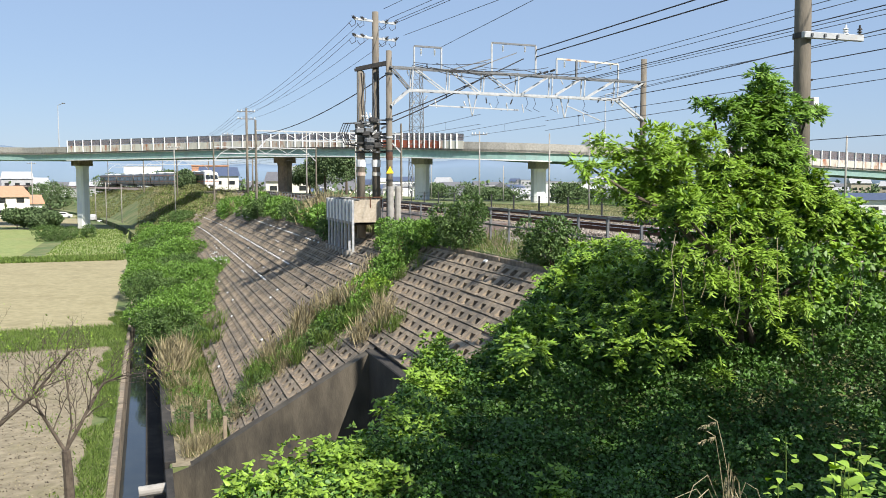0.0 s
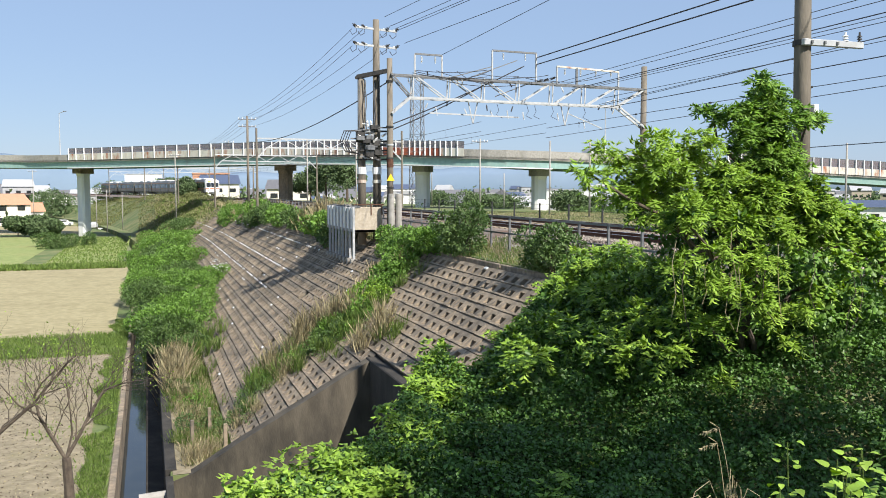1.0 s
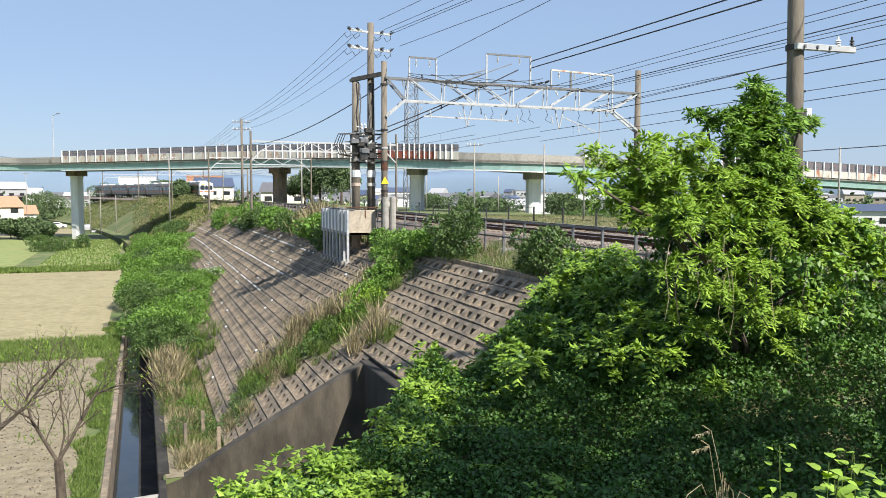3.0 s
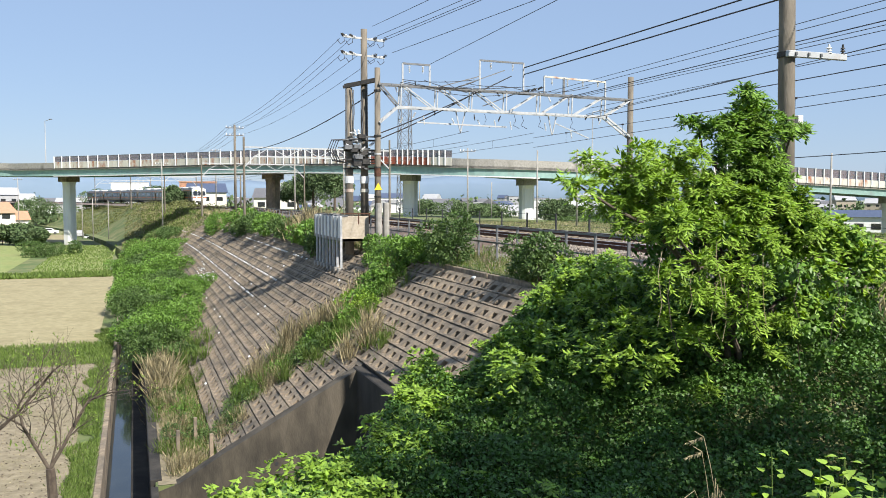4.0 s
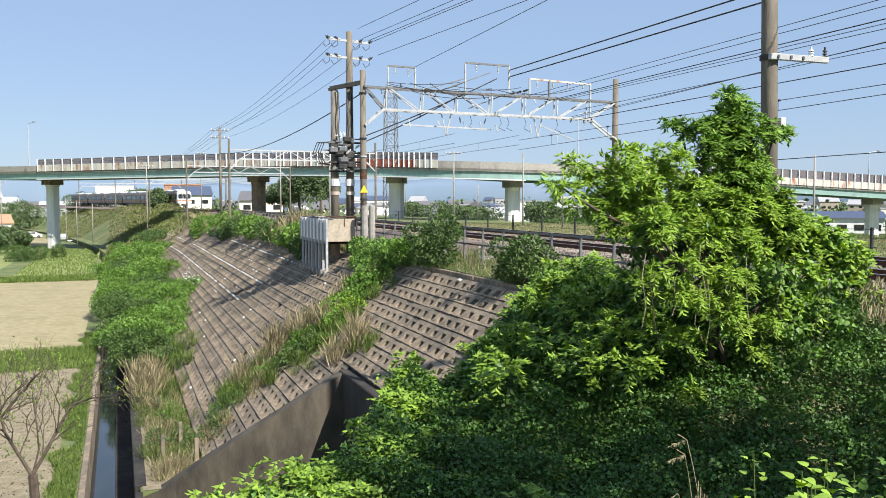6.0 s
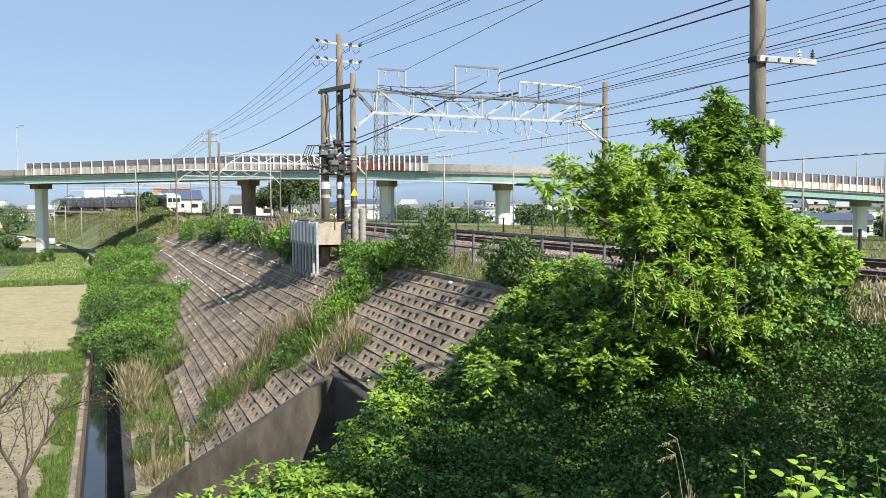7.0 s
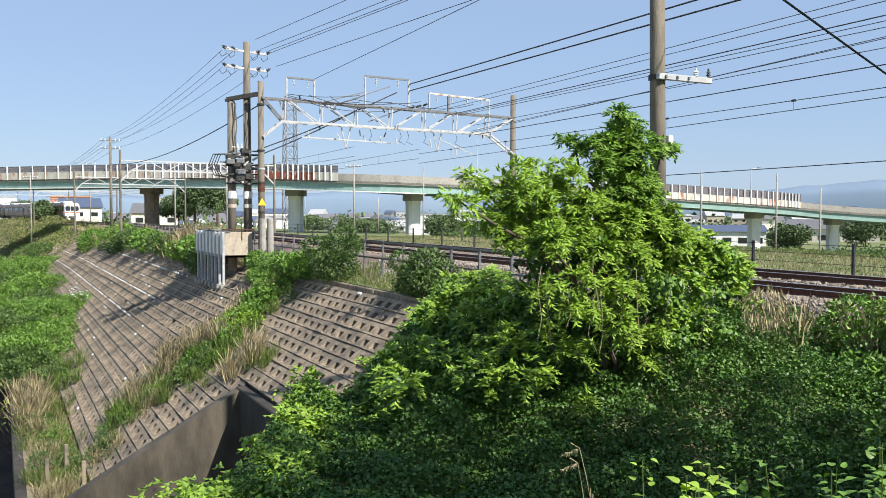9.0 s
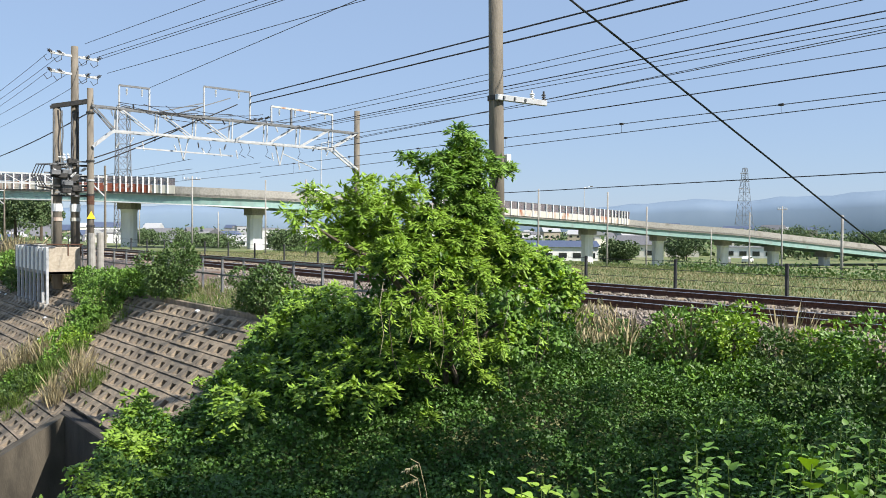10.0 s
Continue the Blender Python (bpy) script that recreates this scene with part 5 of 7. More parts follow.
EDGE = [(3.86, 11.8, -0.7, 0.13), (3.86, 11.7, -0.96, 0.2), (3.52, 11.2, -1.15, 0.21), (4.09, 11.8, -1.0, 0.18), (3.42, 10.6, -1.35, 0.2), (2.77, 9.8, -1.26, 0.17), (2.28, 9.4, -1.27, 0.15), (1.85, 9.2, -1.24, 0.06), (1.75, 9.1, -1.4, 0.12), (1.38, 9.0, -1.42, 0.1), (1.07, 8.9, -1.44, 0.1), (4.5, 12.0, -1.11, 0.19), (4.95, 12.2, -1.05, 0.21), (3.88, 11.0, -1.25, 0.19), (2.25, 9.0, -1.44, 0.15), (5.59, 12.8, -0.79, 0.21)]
# lobes behind the outer foliage, filled with dark leaves to deepen the shade
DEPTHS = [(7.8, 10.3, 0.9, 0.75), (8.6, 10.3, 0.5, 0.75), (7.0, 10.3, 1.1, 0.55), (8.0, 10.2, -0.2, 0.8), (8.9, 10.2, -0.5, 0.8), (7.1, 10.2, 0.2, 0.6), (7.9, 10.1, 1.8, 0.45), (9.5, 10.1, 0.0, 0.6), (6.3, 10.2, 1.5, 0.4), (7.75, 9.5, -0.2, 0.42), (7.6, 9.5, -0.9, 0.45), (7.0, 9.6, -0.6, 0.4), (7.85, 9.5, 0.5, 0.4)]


def tufts(rng, lobes, density, droop=0.25, flat=0.8):
    """Twig tips on the upper and outer skin of each lobe, gathered in small bunches with gaps between."""
    P, D = [], []
    for x, y, z, r in lobes:
        m = max(5, int(4 * math.pi * r * r * density / 3))
        d = rand_dirs(rng, m) + np.array([0, -0.15, 0.3])
        d /= np.linalg.norm(d, axis=1)[:, None]
        c = np.array([x, y, z]) + d * r * np.array([1.05, 1.25, flat]) * rng.uniform(0.45, 1.0, (m, 1))
        P.append(np.repeat(c, 3, 0) + rng.normal(size=(3 * m, 3)) * 0.03)
        D.append(np.repeat(d, 3, 0) + rng.normal(size=(3 * m, 3)) * 0.45)
    return np.concatenate(P), np.concatenate(D) + np.array([0, 0, -droop])


def filled(rng, lobes, per):
    """Points through the inside of each lobe."""
    return np.concatenate([np.array([x, y, z]) + rand_dirs(rng, int(per * r ** 2)) * r * rng.uniform(0.2, 0.95, (int(per * r ** 2), 1)) for x, y, z, r in lobes])


def big_tree():
    t = thing("vine_covered_tree", (7.9, 9.9, -1.6), "leafy young tree with bright green drooping sprays, wrapped in vines", "tree")
    base = np.array([7.9, 9.9, -1.6])
    rr = random.Random(4)
    bm = bmesh.new()
    limb(bm, (0, 0, 0), (0.05, 0, 2.2), 0.11, 0.08, rr)
    limb(bm, (0.05, 0, 2.2), (-0.1, -0.2, 4.5), 0.08, 0.02, rr)
    part("trunk", bm, M["bark"], t)
    for e in ((-1.5, -0.5, 3.4), (-2.9, -0.7, 3.4), (-2.3, -0.1, 3.7), (-0.9, -0.3, 4.2), (0.7, -0.2, 4.1), (1.4, -0.5, 2.6), (-1.9, -1.1, 2.9), (-1.2, -1.1, 2.2), (-0.8, -1.1, 1.9), (-1.3, -0.9, 1.5)):
        bm = bmesh.new()
        limb(bm, (0, 0, max(0.6, e[2] - 1.5)), e, 0.06, 0.012, rr, 5)
        part("limb", bm, M["bark"], t)
    rng = np.random.default_rng(21)
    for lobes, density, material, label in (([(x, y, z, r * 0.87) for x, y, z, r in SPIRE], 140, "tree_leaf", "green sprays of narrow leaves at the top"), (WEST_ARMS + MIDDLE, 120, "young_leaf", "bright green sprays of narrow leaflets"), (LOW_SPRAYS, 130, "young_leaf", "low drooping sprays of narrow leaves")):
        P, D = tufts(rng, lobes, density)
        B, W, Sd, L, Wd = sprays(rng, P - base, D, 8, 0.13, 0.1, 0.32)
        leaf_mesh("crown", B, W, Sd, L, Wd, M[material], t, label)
    # inner leaves take the darker leaf colour, as painted shade between the sprays
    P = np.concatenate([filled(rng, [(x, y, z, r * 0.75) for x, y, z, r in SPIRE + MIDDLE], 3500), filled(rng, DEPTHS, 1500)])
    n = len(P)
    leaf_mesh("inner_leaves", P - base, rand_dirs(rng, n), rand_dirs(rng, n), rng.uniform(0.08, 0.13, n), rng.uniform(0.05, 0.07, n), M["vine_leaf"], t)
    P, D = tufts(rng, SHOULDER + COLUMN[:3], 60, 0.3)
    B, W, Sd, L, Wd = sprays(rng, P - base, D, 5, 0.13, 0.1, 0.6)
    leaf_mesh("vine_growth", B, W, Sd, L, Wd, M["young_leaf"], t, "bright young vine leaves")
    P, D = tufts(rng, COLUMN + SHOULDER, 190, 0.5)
    n = len(P)
    leaf_mesh("vines", P - base, D * 0.5 + np.array([0, 0, -0.7]) + rng.normal(size=(n, 3)) * 0.4, np.cross(D, [0, 0, 1.0]) + rng.normal(size=(n, 3)) * 0.3, rng.uniform(0.06, 0.11, n), rng.uniform(0.055, 0.09, n), M["leaf"], t, "hanging vines with broad leaves")
    # bare stems that hang out of the vines
    for i in range(16):
        x, y, z, r = rr.choice(COLUMN + LOW_SPRAYS)
        a = Vector((x - 7.9 + rr.uniform(-0.3, 0.3), y - 9.9 - r - 0.05, z + 1.6 + rr.uniform(0, 0.3)))
        l = rr.uniform(0.4, 1.0)
        part("hanging_stem", cable([a, a + Vector((rr.uniform(-0.06, 0.06), 0, -l * 0.3)), a + Vector((rr.uniform(-0.1, 0.1), 0, -l * 0.7)), a + Vector((rr.uniform(-0.2, 0.2), 0, -l))], 0.005, 5), M["dry_grass" if i % 2 else "bark"], t)
    # dead brown foliage caught in the vines
    P, D = lobes_leaves(rng, [(9.9, 8.9, 0.35, 0.35, 0.3, 0.3)], 200, 0.6)
    n = len(P)
    leaf_mesh("dead_leaves", P - base, D * 0.4 + np.array([0, 0, -0.9]) + rng.normal(size=(n, 3)) * 0.2, rand_dirs(rng, n), rng.uniform(0.1, 0.16, n), rng.uniform(0.02, 0.035, n), M["dry_grass"], t, "withered brown leaves")


big_tree()


def vine_mound():
    """Young growth heaped on the bank between the tree and the blocks."""
    rng = np.random.default_rng(23)
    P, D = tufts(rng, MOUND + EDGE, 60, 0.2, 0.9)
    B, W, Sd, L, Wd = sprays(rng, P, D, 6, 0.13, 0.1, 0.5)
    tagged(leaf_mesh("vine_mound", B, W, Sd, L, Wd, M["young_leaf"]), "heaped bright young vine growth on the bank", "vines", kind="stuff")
    # the darker leaf colour paints shade in below the young growth
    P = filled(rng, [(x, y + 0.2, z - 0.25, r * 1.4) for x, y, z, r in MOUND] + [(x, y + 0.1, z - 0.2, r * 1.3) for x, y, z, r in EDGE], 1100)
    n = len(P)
    tagged(leaf_mesh("vine_mound", P, rand_dirs(rng, n), rand_dirs(rng, n), rng.uniform(0.07, 0.12, n), rng.uniform(0.06, 0.09, n), M["vine_leaf"]), "darker vine leaves that deepen the shade under the young growth", "vines", kind="stuff")


vine_mound()


def bumps(x, y, s=1.3, seed=0.0):
    out = np.zeros(len(x))
    for i in range(len(x)):
        out[i] = noise.noise((x[i] * s, y[i] * s, seed)) + 0.5 * noise.noise((x[i] * s * 2.3, y[i] * s * 2.3, seed + 7))
    return out


def vine_bank():
    """Vines that smother the bank below the camera."""
    rng = np.random.default_rng(31)
    n = 420000
    d, az = np.sqrt(rng.uniform(3.2 ** 2, 19 ** 2, n)), np.radians(rng.uniform(-2, 69, n))
    x, y = d * np.sin(az), d * np.cos(az)
    yr = np.interp(x, RIDGE_X, RIDGE_Y)
    k = (y < yr + 2.3) & (x < 13.2)
    x, y = x[k], y[k]
    b = bumps(x, y)
    u = rng.uniform(0, 1, len(x)) ** 0.6
    z = land(x, y) + 0.06 + u * (0.34 + 0.42 * b).clip(0.1) * np.where((y > yr[k] - 2.2) & (x > 4.2), 0.35, 1.0)
    n = len(x)
    up = np.array([0, 0, 1.0])
    tilt = rng.normal(size=(n, 3)) * 0.55 + up * 0.9
    way = np.cross(tilt, rand_dirs(rng, n)) + np.array([0, 0, -0.15])
    side = np.cross(tilt, way)
    size = rng.uniform(0.035, 0.066, n)
    ob = leaf_mesh("ground_vines", np.stack([x, y, z], -1), way, side, size, size * rng.uniform(0.75, 1.0, n), M["vine_leaf"])
    tagged(ob, "dense dark green vines smothering the bank", "vines", kind="stuff")
    # young shoots that stand up in the light at the far edge and here and there
    P, D = [], []
    for _ in range(420):
        q = rng.uniform(0, 1)
        if q < 0.6:
            xx = rng.uniform(0.6, 9)
            yy = np.interp(xx, RIDGE_X, RIDGE_Y) + rng.uniform(-1.2, 0.9)
        else:
            dd, aa = rng.uniform(5, 16), radians(rng.uniform(4, 66))
            xx, yy = dd * math.sin(aa), dd * math.cos(aa)
            if yy > np.interp(xx, RIDGE_X, RIDGE_Y) or xx > 12.6:
                continue
        zz = float(land(xx, yy)) + (0.25 if xx < 4.2 else 0.05)
        h = rng.uniform(0.1, 0.42) * (1.0 if q < 0.6 else 0.7) * (1.0 if xx < 4.2 else 0.6)
        m = int(10 + 26 * h)
        f = rng.uniform(0.1, 1, m)
        lean = rng.normal(size=2) * 0.3
        P.append(np.stack([xx + lean[0] * f * h + rng.normal(size=m) * 0.07, yy + lean[1] * f * h + rng.normal(size=m) * 0.07, zz + f * h], -1))
        D.append(rand_dirs(rng, m) * np.array([1, 1, 0.4]))
    P, D = np.concatenate(P), np.concatenate(D)
    B, W, Sd, L, Wd = sprays(rng, P, D, 6, 0.12, 0.085, 0.55)
    tagged(leaf_mesh("vine_shoots", B, W, Sd, L, Wd, M["young_leaf"]), "fresh bright green vine shoots on the bank", "vines", kind="stuff")


vine_bank()


def shrub(name, at, lobes, label, material, seed, density=120, leaf=0.1, slim=0.5, group="", droop=0.2, stems=4):
    lobes = [(a, b, c, d * 0.95, e * 0.95, f * 0.95) for a, b, c, d, e, f in lobes]
    rng = np.random.default_rng(seed)
    t = thing(name, at, label, "shrub", group)
    bm = bmesh.new()
    rr = random.Random(seed)
    for _ in range(stems):
        l = rr.choice(lobes)
        limb(bm, (rr.uniform(-0.15, 0.15), rr.uniform(-0.15, 0.15), -0.2), (l[0], l[1], l[2]), 0.035, 0.01, rr)
    part("woody_base", bm, M["bark"], t)["kind"] = "stuff"
    P, D = lobes_leaves(rng, lobes, density, droop, (0.7, 1.1))
    n = len(P)
    leaf_mesh("foliage", P, D + rng.normal(size=(n, 3)) * 0.6, rand_dirs(rng, n), leaf * rng.uniform(0.7, 1.25, n), leaf * slim * rng.uniform(0.8, 1.2, n), M[material], t)
    return t


def random_lobes(seed, n, w, dep, h, r0, r1, tilt=0.0):
    rr = random.Random(seed)
    out = []
    for _ in range(n):
        r = rr.uniform(r0, r1)
        x = rr.uniform(-w, w)
        out.append((x, rr.uniform(-dep, dep), rr.uniform(0.3, 1) * h + x * tilt, r, r * rr.uniform(0.9, 1.2), r * rr.uniform(0.6, 0.9)))
    return out


def on_slope(x):
    return -8.333 + x / 1.5


# shrubs on the crest of the slope
for i, (x, y, w, dep, h, n, r0, r1, m) in enumerate((
        (11.3, 38.4, 0.7, 1.4, 0.45, 12, 0.4, 0.6, "leaf"), (11.2, 35.6, 0.8, 1.6, 0.6, 14, 0.4, 0.65, "leaf"), (11.5, 31.0, 0.6, 1.2, 1.7, 13, 0.4, 0.65, "bush_leaf"), (11.3, 33.0, 0.7, 1.3, 0.8, 12, 0.4, 0.65, "leaf"),
        (11.5, 23.8, 0.45, 0.9, 1.4, 12, 0.35, 0.55, "bush_leaf"), (11.4, 22.8, 0.5, 0.6, 0.8, 6, 0.3, 0.5, "bush_leaf"), (11.2, 18.6, 0.6, 1.0, 0.8, 8, 0.35, 0.6, "leaf"), (11.0, 20.2, 0.5, 0.8, 0.5, 6, 0.3, 0.5, "leaf"),
        (10.5, 35.4, 0.6, 1.3, 0.5, 13, 0.35, 0.55, "leaf"), (9.7, 34.2, 0.7, 1.1, 0.5, 13, 0.35, 0.55, "leaf"), (8.8, 33.6, 0.7, 1.0, 0.45, 13, 0.3, 0.5, "leaf"), (8.0, 33.0, 0.7, 1.0, 0.4, 13, 0.3, 0.5, "young_leaf"), (7.2, 32.3, 0.7, 0.9, 0.4, 12, 0.28, 0.45, "leaf"), (6.4, 32.0, 0.7, 0.8, 0.35, 12, 0.25, 0.4, "bush_leaf"), (10.6, 38.2, 0.4, 1.2, 0.4, 9, 0.3, 0.5, "leaf"),
        (10.6, 50.5, 0.7, 1.5, 0.7, 8, 0.5, 0.8, "bush_leaf"), (10.8, 55.5, 0.7, 2.5, 0.9, 10, 0.6, 0.9, "leaf"), (10.8, 63, 0.7, 3.5, 0.8, 10, 0.6, 1.0, "bush_leaf"), (10.8, 72, 0.7, 4, 0.8, 10, 0.7, 1.1, "leaf"), (10.4, 82, 0.7, 4, 0.8, 10, 0.8, 1.2, "bush_leaf"), (10.4, 93, 0.8, 5, 0.9, 10, 0.8, 1.2, "leaf"), (9.6, 106, 1.0, 5, 0.9, 10, 0.9, 1.4, "leaf"))):
    shrub("shrub", (x, y, on_slope(x) if x < 10.9 else -0.95), random_lobes(40 + i, n, w, dep, h, r0, r1, 1 / 1.5 if x < 10.7 else 0.0), "leafy green shrub growing on the crest of the slope", m, 60 + i, 150 if y < 45 else 50, 0.12 if y < 45 else 0.22, 0.62, "shrubs on the slope")
for i, (x, y) in enumerate(((4.0, 32.9), (3.2, 31.4), (4.9, 33.2), (5.9, 33.2), (6.7, 32.6), (2.6, 30.2), (7.4, 31.0), (1.5, 31.2), (1.4, 34.8), (1.2, 37.5))):
    shrub("slope_weed", (x, y, max(on_slope(x), -6.75)), random_lobes(800 + i, 11, 0.7, 0.9, 0.3, 0.2, 0.38, 1 / 1.5 if x > 2.4 else 0.0), "low leafy weeds growing between the blocks", "bush_leaf" if i % 2 else "leaf", 820 + i, 130, 0.08, 0.5, "weeds on the slope")
# the thicket on the canal bank
for i, (x, y, w, dep, h, n, r0, r1) in enumerate((
        (1.2, 47, 1.2, 2.0, 1.1, 11, 0.6, 1.0), (0.4, 51, 1.3, 2.5, 1.5, 12, 0.7, 1.1), (2.0, 54, 1.3, 2.5, 1.6, 12, 0.7, 1.1), (0.4, 58, 1.2, 3, 1.8, 12, 0.8, 1.2), (2.2, 63, 1.3, 3, 2.0, 12, 0.8, 1.2), (0.2, 68, 1.2, 3, 1.8, 12, 0.8, 1.3), (2.6, 74, 1.4, 4, 1.6, 12, 0.8, 1.3), (0.8, 82, 1.6, 5, 1.4, 12, 0.9, 1.4), (3.2, 90, 1.6, 5, 1.4, 12, 0.9, 1.5), (1.6, 100, 2, 6, 1.3, 12, 1.0, 1.6), (3.8, 112, 2.2, 7, 1.3, 12, 1.1, 1.7), (1.5, 125, 2.5, 8, 1.2, 12, 1.2, 1.8), (5, 135, 2.5, 8, 1.2, 12, 1.2, 1.8), (4.6, 66, 0.8, 1.5, 0.8, 8, 0.5, 0.8), (-1.9, 108, 0.6, 3, 0.6, 6, 0.6, 1.0))):
    shrub("bank_shrub", (x, y, max(-6.75, on_slope(x))), random_lobes(90 + i, n, w, dep, h, r0, r1), "dense bright green thicket on the canal bank", "leaf" if i % 3 else "bush_leaf", 120 + i, 95 if y < 80 else 46, 0.14 if y < 80 else 0.21, 0.6, "thicket on the canal bank", 0.0)
for i, (x, y) in enumerate(((-11.5, 138), (-9.6, 143), (-13.2, 136), (-15.0, 141))):
    shrub("field_shrub", (x, y, -7.0), random_lobes(300 + i, 9, 1.2, 1.2, 1.5, 0.7, 1.1), "round dark green shrub beside the fields", "bush_leaf", 330 + i, 30, 0.22, 0.6, "shrubs beside the fields")
# white blossom in the thicket
rng = np.random.default_rng(77)
n = 90
q = rng.normal(size=(n, 3)) * np.array([0.4, 0.9, 0.3]) + np.array([4.9, 66.5, -4.1])
tagged(leaf_mesh("white_blossom", q, rand_dirs(rng, n), rand_dirs(rng, n), np.full(n, 0.11), np.full(n, 0.09), M["white_paint"]), "spray of white blossom on the thicket", "blossom", kind="stuff")
# hedge between the camera's bank and the track
for i, (x, y, w, dep, h, n, r0, r1, m) in enumerate((
        (10.6, 7.6, 0.7, 0.8, 0.5, 8, 0.3, 0.5, "leaf"), (11.3, 6.4, 0.6, 0.8, 0.45, 8, 0.3, 0.5, "bush_leaf"), (11.6, 5.0, 0.6, 0.8, 0.5, 8, 0.3, 0.5, "bush_leaf"), (12.0, 3.4, 0.6, 0.9, 0.5, 8, 0.3, 0.5, "leaf"), (10.3, 9.2, 0.5, 0.6, 0.4, 6, 0.3, 0.5, "bush_leaf"), (12.0, 8.7, 0.55, 0.7, 1.0, 11, 0.3, 0.5, "leaf"), (12.3, 7.3, 0.5, 0.7, 0.75, 10, 0.3, 0.48, "bush_leaf"), (12.4, 5.9, 0.5, 0.7, 0.9, 10, 0.3, 0.48, "leaf"), (12.5, 4.4, 0.5, 0.8, 0.85, 10, 0.3, 0.5, "bush_leaf"), (11.4, 9.9, 0.5, 0.6, 0.5, 8, 0.28, 0.42, "bush_leaf"), (11.9, 7.9, 0.25, 0.3, 1.15, 9, 0.2, 0.32, "young_leaf"), (12.2, 6.6, 0.18, 0.2, 1.05, 7, 0.14, 0.22, "young_leaf"), (12.2, 5.1, 0.25, 0.3, 0.95, 8, 0.2, 0.3, "young_leaf"), (9.2, 5.6, 0.8, 0.8, 0.3, 8, 0.3, 0.5, "leaf"), (10.2, 4.2, 0.8, 0.9, 0.35, 8, 0.35, 0.5, "bush_leaf"))):
    shrub("hedge_shrub", (x, y, float(land(x, y))), random_lobes(200 + i, n, w, dep, h, r0, r1), "tangled green shrub beside the track", m, 220 + i, 210, 0.085, 0.6, "shrubs beside the track")


def grass_clump(name, at, n, h, spread, material, seed, label, group, lean=0.12, width=0.014):
    """Tussocks of blades that arch outwards from their roots; each blade is two slim pieces."""
    rng = np.random.default_rng(seed)
    n = int(n * 1.6)
    k = max(3, n // 34)
    c = np.stack([rng.normal(size=k) * spread[0], rng.normal(size=k) * spread[1]], -1)
    tall = rng.uniform(0.45, 1.1, k)
    i = rng.integers(0, k, n)
    out = rng.normal(size=(n, 2)) * 0.26
    P = np.concatenate([c[i] + out * 0.34, np.zeros((n, 1))], 1)
    P[:, 2] = land(at[0] + P[:, 0], at[1] + P[:, 1]) - at[2]
    P[:, 2] = np.maximum(P[:, 2], np.where((at[0] + P[:, 0] > 2.5) & (at[0] + P[:, 0] < 11) & (at[1] + P[:, 1] > 26.6), on_slope(at[0] + P[:, 0]) - at[2], -99))
    L = h * tall[i] * rng.uniform(0.5, 1.1, n)
    way = np.concatenate([out * (0.5 + lean) + rng.normal(size=(n, 2)) * 0.12, np.ones((n, 1))], 1)
    way /= np.linalg.norm(way, axis=1)[:, None]
    tip = way + np.concatenate([out * 0.4 + rng.normal(size=(n, 2)) * 0.14, -0.1 * np.ones((n, 1))], 1)
    side = rand_dirs(rng, n)
    B = np.concatenate([P, P + way * (L * 0.55)[:, None]])
    ob = leaf_mesh(name, B, np.concatenate([way, tip]), np.concatenate([side, side]), np.concatenate([L * 0.7, L * 0.5]), np.full(2 * n, width), M[material])
    ob.location = at
    return tagged(ob, label, "grass", group, "stuff")


